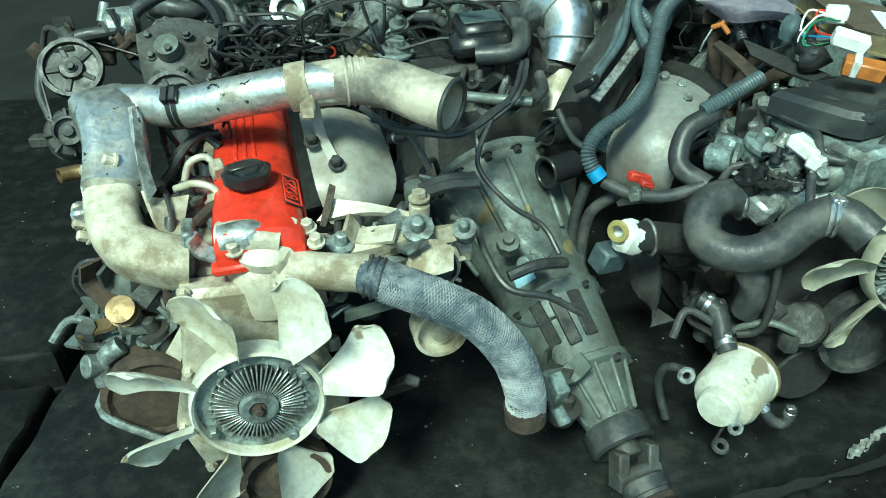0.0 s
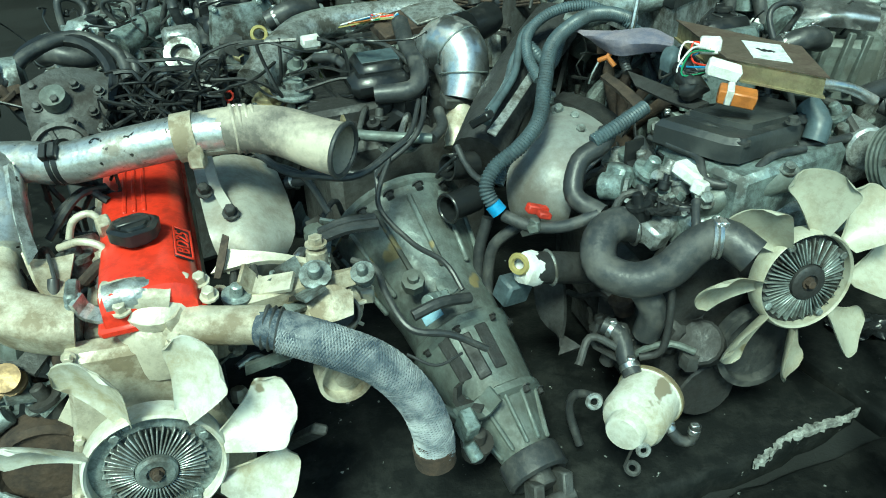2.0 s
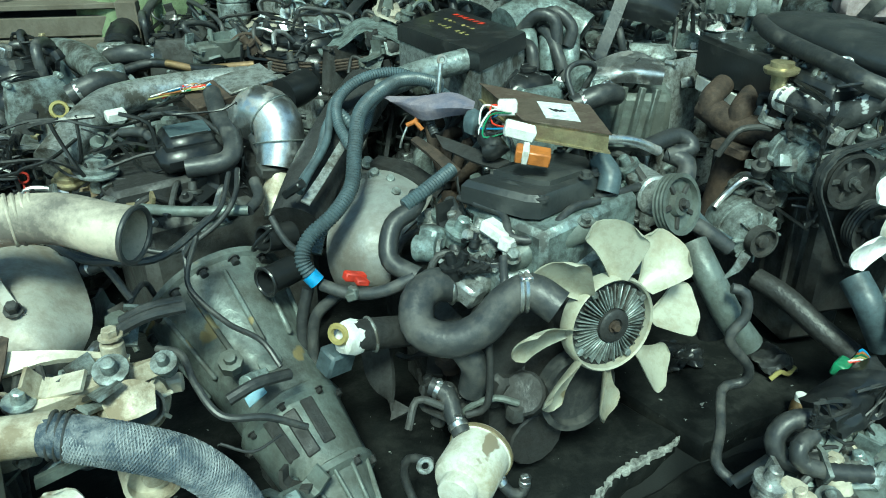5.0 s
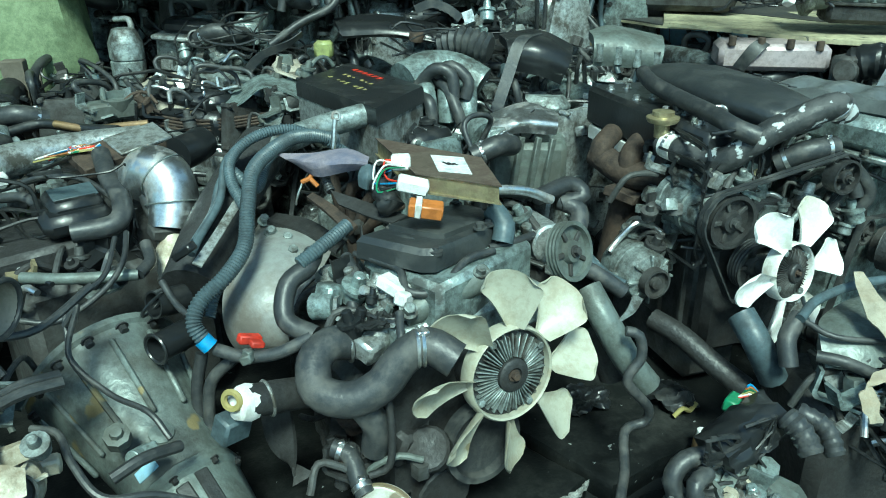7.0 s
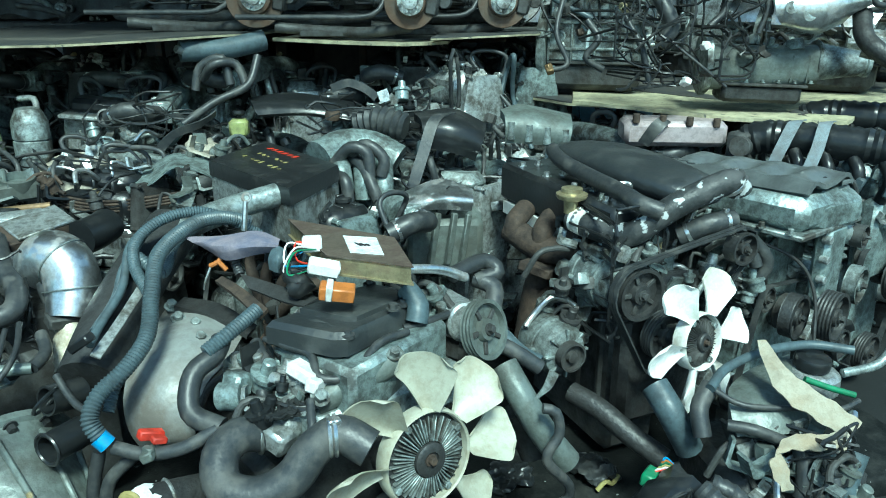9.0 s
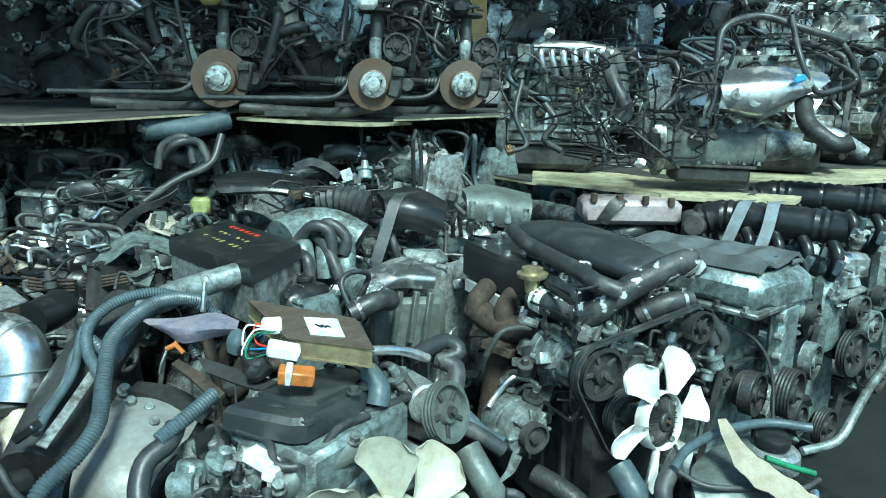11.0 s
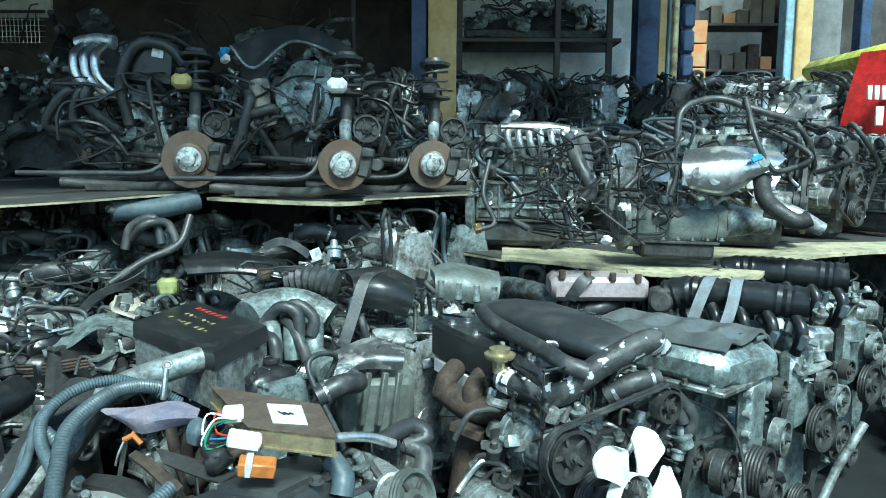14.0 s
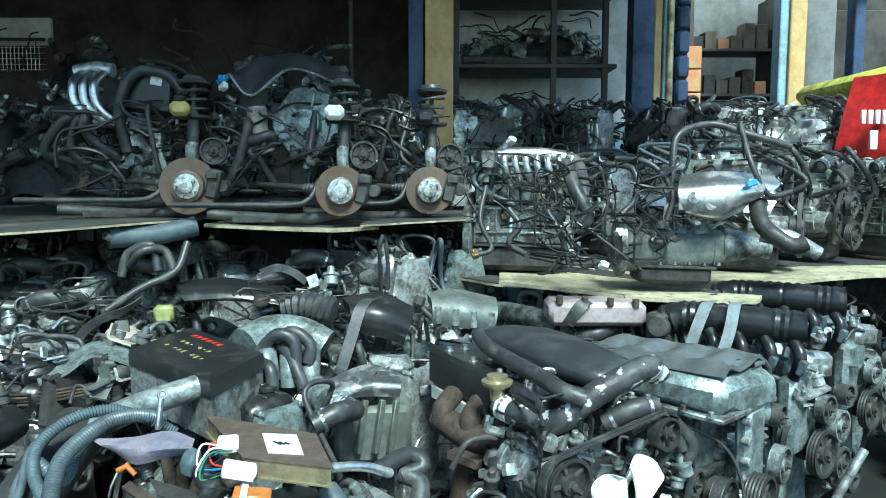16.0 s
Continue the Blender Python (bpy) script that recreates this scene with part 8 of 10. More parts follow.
part("oil_pan", Shape().box(Fp(-0.06, 0.3, 0.17), (0.2, 0.46, 0.16), TF, 0.03), IRON, ef)
fbk = part("engine_block", Shape().box(Fp(-0.06, 0.3, 0.42), (0.24, 0.54, 0.34), TF, 0.02), IRON, ef)
for k in range(5):
    part("rib", Shape().box(Fp(-0.185, 0.08 + 0.11 * k, 0.42), (0.02, 0.014, 0.32), TF), IRON, fbk)
part("cylinder_head", Shape().box(Fp(-0.1, 0.32, 0.69), (0.22, 0.6, 0.13), TF, 0.012), ALU2, ef)
part("front_casing", Shape().box(Fp(-0.06, 0.0, 0.48), (0.26, 0.07, 0.44), TF, 0.02), JUNK, ef)
vf = part("valve_cover", Shape().box(Fp(-0.115, 0.34, 0.84), (0.225, 0.66, 0.125), TF, 0.014), PLASTIC, ef, "black steel valve cover")
for k in range(4):
    for x in (-0.19, -0.13):
        part("bolt", Shape().bolt(Fp(x, 0.1 + 0.16 * k, 0.902), (0, 0, 1), 0.010, 0.013), BRIGHT, vf)
part("gasket_strip", Shape().box(Fp(-0.222, 0.44, 0.755), (0.014, 0.4, 0.045), TF, 0.003), WHITEP, ef, "pale gasket strip")
duct = [(1.800, 1.905, 0.955, 0.03, 0.018), (1.806, 1.885, 0.957, 0.06, 0.032), (1.818, 1.83, 0.958, 0.088, 0.042), (1.838, 1.73, 0.955, 0.112, 0.05), (1.842, 1.6, 0.948, 0.118, 0.05), (1.846, 1.48, 0.938, 0.112, 0.046), (1.85, 1.40, 0.93, 0.1, 0.04), (1.852, 1.365, 0.927, 0.086, 0.032), (1.853, 1.352, 0.926, 0.066, 0.02)]
tco = part("top_cover", Shape().loft(duct), COVERD, ef, "long black plastic air duct with raised print")
part("rim", Shape().tube([(1.762, 1.385, 0.905), (1.80, 1.352, 0.903), (1.86, 1.345, 0.903), (1.92, 1.358, 0.906), (1.948, 1.40, 0.91)], 0.012, 10, 0.012), RUBBER2, tco)
for k in range(5):
    part("letter_bar", Shape().box((1.905 + 0.004 * k, 1.45 + 0.035 * k, 0.9865 + 0.002 * k), (0.035, 0.008, 0.004), (0, 12, 12 - 24 * (k % 2)), 0.001), RUBBER2, tco)
hose(ef, [(1.755, 1.89, 0.965), (1.705, 1.78, 0.955), (1.672, 1.62, 0.945), (1.642, 1.45, 0.937), (1.625, 1.36, 0.928), (1.660, 1.31, 0.91)], 0.024, RUBBER2, False, "breather_hose", n=14)
vh = hose(ef, [(1.590, 1.579, 0.837), (1.603, 1.471, 0.829), (1.627, 1.383, 0.836), (1.673, 1.338, 0.887), (1.734, 1.306, 0.931), (1.848, 1.263, 0.979), (1.881, 1.260, 0.951)], 0.034, FLAKED, True, "water_hose", n=18, label="worn black water hose with flaked pale coating")
part("hose_sleeve", Shape().tube([(1.591, 1.567, 0.836), (1.597, 1.525, 0.833)], 0.0365, 16, 0.01, 0.03), WHITEP, vh)
hose(ef, [(1.763, 1.338, 0.823), (1.808, 1.290, 0.860), (1.883, 1.266, 0.869)], 0.028, RUBBER2, True, "water_hose", n=14)
part("vacuum_valve", Shape().lathe((1.581, 1.575, 0.906), (0, 0, 1), [(0.02, -0.05), (0.022, -0.01), (0.04, -0.008), (0.045, 0.0), (0.045, 0.006), (0.03, 0.01), (0.03, 0.022), (0.012, 0.025)], 24), GOLD, ef, "dull brass vacuum valve")
mf = Shape()
for a_, b_ in (((1.609, 1.829, 0.802), (1.539, 1.790, 0.741)), ((1.638, 1.734, 0.793), (1.574, 1.691, 0.726)), ((1.679, 1.633, 0.794), (1.618, 1.585, 0.714))):
    mf.tube([a_, V(*a_).lerp(V(*b_), 0.5) + V(-0.03, -0.02, 0.01), b_], 0.033, 14, 0.02)
mf.tube([(1.544, 1.814, 0.752), (1.573, 1.690, 0.718), (1.634, 1.566, 0.733)], 0.042, 16, 0.03).tube([(1.583, 1.674, 0.676), (1.565, 1.692, 0.584), (1.541, 1.700, 0.422)], 0.045, 16, 0.03).box((1.556, 1.666, 0.666), (0.13, 0.1, 0.03), (10, 10, 30))
part("exhaust_manifold", mf, RUST, ef, "rusty cast iron exhaust manifold")
D3 = V(0.3, -0.9, 0.25).normalized()
compressor(ef, (1.599, 1.349, 0.694), FX * 0.08 - FY, 0.068, ALU2)
pulley(ef, (1.594, 1.318, 0.703), FX * 0.08 - FY, 0.072, 0.035, JUNK, "compressor_pulley")
PD = FX * 0.08 - FY
pulley(ef, (1.867, 1.240, 0.807), PD, 0.045, 0.04, JUNK, "tension_pulley")
pulley(ef, (1.706, 1.322, 0.556), PD, 0.07, 0.04, RUBBER, "crank_pulley")
for k in range(2):
    belt(ef, [(V(*(1.584, 1.307, 0.708)) + PD * 0.016 * k, 0.074), (V(*(1.862, 1.227, 0.817)) + PD * 0.016 * k, 0.046), (V(*(1.681, 1.306, 0.512)) + PD * 0.016 * k, 0.06)], PD, 0.013)
H3 = V(*(1.730, 1.204, 0.573))
fan(ef, H3, V(0.1, -0.97, 0.16), 0.2, 6, FANW, -0.5, 0.39, 0.31, 0.05, 0.5, 0.86, JUNK, IRON)
part("fan_shaft", Shape().cyl(H3 - V(0.1, -0.97, 0.16) * 0.22, H3, 0.03), IRON, ef)
alternator(ef, (1.453, 1.414, 0.519), PD, 0.075, ALU2)
clutter(ef, (1.547, 1.576, 0.798), (1.735, 1.318, 0.754), 22, 31, (ALU, ALU2, TEAL, GOLD, IRON))
clutter(ef, (1.470, 1.577, 0.543), (1.578, 1.415, 0.708), 20, 32, (ALU2, IRON, JUNK))
clutter(ef, (1.722, 1.363, 0.628), (2.009, 1.309, 0.717), 18, 33, (ALU2, IRON, ALU, JUNK))
clutter(ef, (1.646, 1.649, 0.883), (1.773, 1.450, 0.925), 8, 34, (ALU2, IRON, PLASTIC))
wires(ef, (1.533, 1.662, 0.566), (1.708, 1.341, 0.896), 30, 35)
for pts, r, m_ in (([(1.478, 1.409, 0.393), (1.509, 1.324, 0.374), (1.544, 1.227, 0.329), (1.586, 1.152, 0.290)], 0.03, JUNK), ([(1.550, 1.176, 0.505), (1.554, 1.116, 0.454), (1.599, 1.089, 0.357)], 0.036, CONDUIT), ([(1.285, 1.470, 0.584), (1.301, 1.413, 0.555), (1.331, 1.366, 0.537)], 0.024, CONDUIT), ([(1.970, 1.283, 0.813), (2.031, 1.252, 0.730), (2.011, 1.270, 0.660)], 0.018, RUBBER), ([(1.945, 1.302, 0.828), (1.989, 1.283, 0.777), (2.001, 1.263, 0.715)], 0.018, RUBBER)):
    hose(ef, pts, r, m_, False, step=0.018, n=12)
part("pipe", Shape().tube([(2.029, 1.309, 0.783), (2.089, 1.198, 0.735), (2.106, 1.144, 0.647), (2.075, 1.103, 0.519)], 0.005, 8, 0.02), JUNK, ef)

# ---- parts on the row of silver engines ----
part_g = thing("engine_cover", (2.19, 1.45, 0.80), "grey moulded plastic engine cover with round hollows", "engine cover", yaw=None)
GM = Matrix.Translation((2.178, 1.445, 0.0)) @ Matrix.Rotation(radians(8), 4, "Z")


def wave_row(y):
    """One row across the moulded cover: a raised rim, hollows along both flanks and a ridge."""
    row = []
    for i in range(9):
        x = (i / 8 - 0.5) * 0.25
        hollow = 0.5 + 0.5 * math.cos((y - 0.03) * 2 * math.pi / 0.125)
        z = 0.95 - 0.03 * hollow * math.sin(math.pi * i / 8) ** 2 + 0.006 * (abs(i - 5) < 2) - (0.03 if i in (0, 8) else 0) - 0.035 * (y + 0.23)
        row.append(GM @ V(x, y, z))
    return row


gco = part("shell", Shape().patch([wave_row(0.235 - 0.0235 * k) for k in range(21)], 0.012, 2), COVERG, part_g)
part("oil_hole", Shape().lathe(GM @ V(0.03, -0.17, 0.944), (0, 0, 1), [(0.034, -0.01), (0.034, 0.004), (0.028, 0.006), (0.026, -0.004), (0.0, -0.005)], 24), PLASTIC, gco, "dark oil filler opening")
part("corner_tip", Shape().slab([(0.06, -0.235), (0.125, -0.235), (0.15, -0.2), (0.125, -0.15)], GM @ pose(0, 0, 0.925), 0.012, 0.05), COVERG, gco)
vg = part("valve_cover", Shape().box((0, 0, 0), (0.32, 0.47, 0.105), b=0.03, m=GM @ pose(0.0, -0.015, 0.865)), TEAL, part_g, "pale cast valve cover")
part("end_cap", Shape().loft([(2.225, 1.275, 0.865, 0.14, 0.05), (2.232, 1.235, 0.862, 0.135, 0.05), (2.236, 1.205, 0.855, 0.12, 0.042), (2.238, 1.19, 0.85, 0.1, 0.03)], 24, 4.0), TEAL, vg)
part("flange", Shape().box((0, 0, 0), (0.345, 0.49, 0.016), b=0.004, m=GM @ pose(0.0, -0.015, 0.812)), ALU2, vg)
for k in range(6):
    part("bolt", Shape().bolt(GM @ V(-0.166, -0.22 + 0.085 * k, 0.818), (0, 0, 1), 0.009, 0.014), ALU2, vg)
part("chain_case", Shape().box((0, 0, 0), (0.11, 0.05, 0.25), b=0.014, m=GM @ pose(0.045, -0.235, 0.69)), TEAL, part_g, "pale timing chain case")
for k in range(4):
    part("lug", Shape().cyl(GM @ V(-0.01, -0.24, 0.6 + 0.06 * k), GM @ V(-0.01, -0.265, 0.6 + 0.06 * k), 0.012, n=10), ALU, part_g)
PG = GM.to_3x3() @ V(0.1, -1, 0)
pulley(part_g, (2.100, 1.215, 0.568), PG, 0.066, 0.04, JUNK, "pump_pulley")
pulley(part_g, (2.205, 1.175, 0.56), PG, 0.075, 0.05, JUNK, "crank_pulley")
pulley(part_g, (2.405, 1.23, 0.6), PG, 0.06, 0.04, ALU2, "alternator_pulley")
pulley(part_g, (2.395, 1.235, 0.755), PG, 0.036, 0.035, IRON, "idler_pulley")
part("bracket_arm", Shape().tube([(2.30, 1.26, 0.77), (2.36, 1.25, 0.765), (2.41, 1.24, 0.745)], 0.03, 12, 0.02), ALU2, part_g)
part("pipe", Shape().tube([(2.33, 1.33, 0.92), (2.39, 1.32, 0.925), (2.44, 1.29, 0.9), (2.45, 1.28, 0.86)], 0.008, 8, 0.015), RUBBER, part_g)
clutter(part_g, (2.30, 1.25, 0.62), (2.42, 1.36, 0.80), 12, 171, (TEAL, ALU, ALU2))
clutter(part_g, (1.98, 1.26, 0.6), (2.08, 1.36, 0.79), 12, 172, (TEAL, ALU, ALU2))
for k, pts_ in enumerate((((2.751, 1.711, 1.008), (2.646, 1.661, 1.011), (2.573, 1.646, 0.936), (2.533, 1.654, 0.844)), ((2.802, 1.629, 1.010), (2.697, 1.578, 1.014), (2.628, 1.548, 0.936), (2.579, 1.548, 0.838)))):
    single("webbing_strap", Shape().sheet(pts_, 0.042, 0.002, (0.8, -0.55, 0.1)), STRAP, "pale grey-blue webbing strap over the black manifold", "strap", "straps")
mn = thing("intake_manifold", (2.784, 1.602, 0.942), "black ribbed plastic intake manifold", "intake manifold", yaw=None)
part("body", Shape().tube([(2.633, 1.846, 0.919), (2.675, 1.774, 0.944), (2.766, 1.591, 0.946), (2.846, 1.438, 0.940), (2.869, 1.398, 0.940)], 0.062, 18, 0.016, 0.05), PLASTIC, mn)
for x in (0, 1, 2, 3):
    q = V(*(2.672, 1.665, 0.879)).lerp(V(*(2.819, 1.416, 0.864)), x / 3)
    part("runner", Shape().tube([q + V(0, 0, 0.03), q + V(-0.02, -0.04, -0.02), q + V(0.0, 0.0, -0.12)], 0.022, 12), PLASTIC, mn)
    part("coil", Shape().box(q + V(-0.03, -0.05, -0.05), (0.03, 0.03, 0.06), (20, 0, 20), 0.006), CONDUIT, mn)
part("throttle_body", Shape().box((2.606, 1.837, 0.901), (0.1, 0.08, 0.12), (0, 0, 10), 0.01).cyl((2.574, 1.811, 0.909), (2.517, 1.778, 0.921), 0.04), IRON, mn)
copy_thing(mn, mn.matrix_basis @ pose(0.5, 0.12, 0.03, 0, 0, 2))
for ob_e, ox, oy in ((eng_h, 2.93, 1.5), (eng_h2, 3.62, 1.66)):
    fr = thing("engine_bracket", (ox, oy, 0.35), "pale cast front bracket with belt wheels on an engine", "bracket", "front brackets", yaw=None)
    part("casting", Shape().box((ox - 0.05, oy - 0.07, 0.62), (0.2, 0.07, 0.3), (0, 0, 6), 0.02), TEAL, fr)
    part("casting", Shape().box((ox + 0.06, oy - 0.06, 0.78), (0.22, 0.08, 0.1), (0, 8, 6), 0.02), ALU, fr)
    for x, z, r, m_ in ((0.0, 0.475, 0.088, JUNK), (0.11, 0.56, 0.06, ALU2), (0.13, 0.41, 0.06, IRON), (0.01, 0.64, 0.055, ALU2), (0.15, 0.67, 0.04, IRON)):
        pulley(fr, (ox + x, oy - 0.13, z), (0.05, -1, 0.03), r, 0.035, m_, "belt_wheel")
    clutter(fr, (ox - 0.14, oy - 0.12, 0.5), (ox + 0.14, oy - 0.06, 0.9), 16, int(ox * 100), (TEAL, ALU, ALU2))
pk = thing("valve_cover", (2.668, 2.252, 0.872), "pinkish aluminium valve cover under the plywood deck", "valve cover", yaw=None)
part("shell", Shape().box((2.560, 2.149, 0.924), (0.4, 0.2, 0.1), (0, 0, YAW), 0.02), PINK, pk)
for k in range(4):
    part("bolt", Shape().cyl(V(*(2.375, 2.160, 0.969)).lerp(V(*(2.630, 1.983, 0.954)), k / 3), V(*(2.375, 2.160, 0.969)).lerp(V(*(2.630, 1.983, 0.954)), k / 3) + V(0, 0, 0.035), 0.014), RUST, pk)
single("webbing_strap", Shape().sheet([(2.470, 2.096, 0.983), (2.426, 2.099, 0.957), (2.398, 2.134, 0.885)], 0.05, 0.002, (0.8, -0.55, 0.1)), RUBBER, "black strap across a valve cover", "strap", "straps")
# ---- black box cover with red print ----
bo_ = [V(0.800, 2.545, 0.915), V(1.075, 2.80, 0.915), V(1.153, 2.247, 0.915), V(0.907, 2.015, 0.915)]
bcn = sum(bo_, Vector()) / 4
bx = thing("engine_cover", (bcn.x, bcn.y, 0.84), "flat black engine cover with red print and yellow marker scrawl", "engine cover", yaw=None)
bsh = part("shell", Shape().slab([(q.x - bcn.x, q.y - bcn.y) for q in bo_], pose(bcn.x, bcn.y, 0.862, 0, 0, 0), 0.053, 0.02), PLASTIC, bx)
part("base", Shape().slab([((q.x - bcn.x) * 0.98, (q.y - bcn.y) * 0.98) for q in bo_], pose(bcn.x, bcn.y, 0.74, 0, 0, 0), 0.12, 0.0), ALU, bx)
e1, e2 = (bo_[2] - bo_[1]), (bo_[3] - bo_[2])
ang = math.degrees(math.atan2(e1.y, e1.x))
for k in range(6):
    q = bo_[1].lerp(bo_[2], 0.22 + 0.07 * k) + e2 * 0.2
    part("print_bar", Shape().box((q.x, q.y, 0.9165), (0.018, 0.022, 0.001), (0, 0, ang + 20 * (k % 2)), 0.0002), REDP, bsh)
for k in range(9):
    for j in range(2):
        if (k * 3 + j) % 4:
            q = bo_[1].lerp(bo_[2], 0.18 + 0.06 * k) + e2 * (0.45 + 0.22 * j)
            part("marker_bar", Shape().box((q.x, q.y, 0.9165), (0.012, 0.006 + 0.01 * ((k + j) % 3), 0.001), (0, 0, ang + 30 * (k % 3)), 0.0002), YELLOW, bsh)
for pts in ([(1.110, 2.312, 0.863), (1.122, 2.266, 0.852), (1.123, 2.252, 0.788), (1.116, 2.265, 0.708)], [(1.169, 2.310, 0.865), (1.176, 2.254, 0.856), (1.177, 2.239, 0.782), (1.169, 2.252, 0.702)], [(1.243, 2.417, 0.915), (1.266, 2.322, 0.889), (1.276, 2.254, 0.822), (1.292, 2.227, 0.747)], [(1.189, 2.386, 0.887), (1.232, 2.334, 0.951), (1.278, 2.299, 0.932), (1.279, 2.283, 0.856)], [(1.241, 2.359, 0.926), (1.289, 2.321, 0.957), (1.333, 2.282, 0.909), (1.319, 2.279, 0.851)]):
    single("rubber_hose", Shape().tube(pts, 0.021, 12, 0.016, hollow=0.8), RUBBER, "short black rubber hose bent over the intake", "hose", "bent hoses")
im = thing("intake_manifold", (1.308, 2.369, 0.895), "blue-green cast aluminium intake manifold", "intake manifold", yaw=None)
part("body", Shape().tube([(1.173, 2.483, 0.887), (1.282, 2.513, 0.914), (1.383, 2.491, 0.902), (1.457, 2.431, 0.855)], 0.07, 20, 0.03), TEAL, im)
for q, e_ in (((1.240, 2.464, 0.897), (1.202, 2.323, 0.798)), ((1.315, 2.437, 0.892), (1.264, 2.301, 0.774)), ((1.389, 2.406, 0.868), (1.323, 2.280, 0.749))):
    part("runner", Shape().tube([q, V(*q).lerp(V(*e_), 0.5) + V(-0.02, -0.05, 0.02), e_], 0.034, 14, 0.02), TEAL, im)
part("port", Shape().tube([(1.321, 2.311, 0.773), (1.308, 2.246, 0.770)], 0.032, 18, hollow=0.75), TEAL, im)
clutter(im, (1.037, 2.415, 0.822), (1.136, 2.262, 0.764), 12, 41, (TEAL, ALU, ALU2))
# bellows, airbox, strap, shield
bw = thing("air_intake", (1.540, 2.474, 0.979), "black air box with ribbed bellows hose", "air intake", yaw=None)
part("bellows", Shape().tube([(1.391, 2.636, 0.981), (1.444, 2.567, 0.997), (1.522, 2.485, 0.975)], 0.052, 18, 0.012, 0.12), RUBBER, bw)
part("box", Shape().patch([[(1.551, 2.471, 1.000), (1.693, 2.438, 1.010), (1.789, 2.363, 0.960)], [(1.538, 2.378, 0.983), (1.625, 2.319, 0.983), (1.723, 2.279, 0.930)], [(1.560, 2.376, 0.927), (1.628, 2.326, 0.907), (1.716, 2.310, 0.878)]], 0.03, 5), PLASTIC, bw)
single("webbing_strap", Shape().sheet([(1.670, 2.397, 1.032), (1.566, 2.341, 1.017), (1.502, 2.313, 0.903), (1.449, 2.301, 0.787), (1.416, 2.330, 0.701)], 0.042, 0.002, (0.8, -0.5, 0.0)), RUBBER2, "dark webbing strap pulled down over the air box", "strap", "straps")
ps = thing("heat_shield", (1.483, 2.114, 0.823), "bright pressed-metal heat shield", "heat shield", yaw=None)
part("shell", Shape().patch([[(1.383, 2.236, 0.791), (1.516, 2.214, 0.827), (1.599, 2.128, 0.798)], [(1.352, 2.144, 0.777), (1.437, 2.092, 0.805), (1.556, 2.058, 0.789)], [(1.360, 2.138, 0.714), (1.410, 2.102, 0.762), (1.549, 2.055, 0.751)]], 0.006, 5), BRIGHT, ps)
rbc = part("casting", Shape().box((1.514, 2.174, 0.620), (0.26, 0.2, 0.2), (0, 0, -30), 0.02), GREY, ps)
for q in ((1.426, 2.095, 0.659), (1.473, 2.063, 0.659), (1.522, 2.053, 0.652)):
    part("rib", Shape().box(q, (0.02, 0.02, 0.18), (0, 10, 0)), GREY, rbc)
# small things among the back rows
bt = thing("fluid_bottle", (1.028, 2.995, 0.942), "dull yellow-green plastic fluid bottle", "bottle", yaw=None)
part("body", Shape().box((1.028, 2.995, 0.942), (0.075, 0.06, 0.07), (0, 0, -25), 0.012), BOTTLE, bt)
part("cap", Shape().cyl((1.033, 3.003, 0.993), (1.034, 3.005, 1.009), 0.025), PLASTIC, bt)
sd = thing("heat_shield", (0.755, 2.728, 0.826), "saddle-shaped grey pressed shield", "heat shield", yaw=None)
part("shell", Shape().patch([[(0.549, 2.803, 0.809), (0.626, 2.841, 0.831), (0.746, 2.868, 0.883), (0.847, 2.796, 0.863), (0.913, 2.745, 0.832)], [(0.554, 2.710, 0.789), (0.634, 2.710, 0.817), (0.716, 2.701, 0.867), (0.798, 2.654, 0.845), (0.868, 2.646, 0.797)]], 0.006, 5), TEAL, sd)
lt = thing("gearbox", (0.504, 2.891, 0.796), "oil-stained gearbox casing covered with brown dust", "gearbox", yaw=None)
part("case", Shape().patch([[(0.293, 3.218, 0.799), (0.457, 3.175, 0.830), (0.624, 2.992, 0.789)], [(0.304, 3.023, 0.776), (0.458, 2.950, 0.811), (0.621, 2.832, 0.771)], [(0.311, 2.998, 0.678), (0.459, 2.855, 0.709), (0.596, 2.813, 0.717)]], 0.04, 5), DUSTY, lt)
for k in range(4):
    part("pipe", Shape().tube([V(*(0.298, 2.898, 0.746)) + V(0, 0, 0.012 * k), V(*(0.485, 2.744, 0.729)) + V(0, 0, 0.012 * k), V(*(0.717, 2.643, 0.760)) + V(0, 0, 0.01 * k)], 0.005, 8, 0.03), RUST, lt)
tb = thing("rubber_tube", (1.067, 3.202, 1.185), "thick dark rubber tube under the deck", "tube", yaw=None)
part("tube", Shape().tube([(0.893, 3.327, 1.227), (1.077, 3.327, 1.230), (1.256, 3.334, 1.263)], 0.045, 16, 0.05), CONDUIT, tb)
part("tube_end", Shape().tube([(0.899, 3.299, 1.229), (0.871, 3.284, 1.240)], 0.016, 12, hollow=0.7), BRIGHT, tb)
for k, pts in enumerate(([(0.907, 3.166, 1.080), (0.935, 3.166, 1.171), (1.014, 3.119, 1.206), (1.033, 3.086, 1.103)], [(0.940, 3.153, 1.126), (0.972, 3.083, 1.187), (1.060, 3.084, 1.183), (1.089, 3.044, 1.081)], [(1.139, 3.037, 1.217), (1.077, 2.996, 1.109), (0.947, 3.011, 1.049), (0.819, 3.020, 0.970)])):
    single("rubber_hose", Shape().tube(pts, (0.018, 0.018, 0.016)[k], 12, 0.02, hollow=0.8), RUBBER, "thick black rubber hose looping up", "hose", "looping hoses")
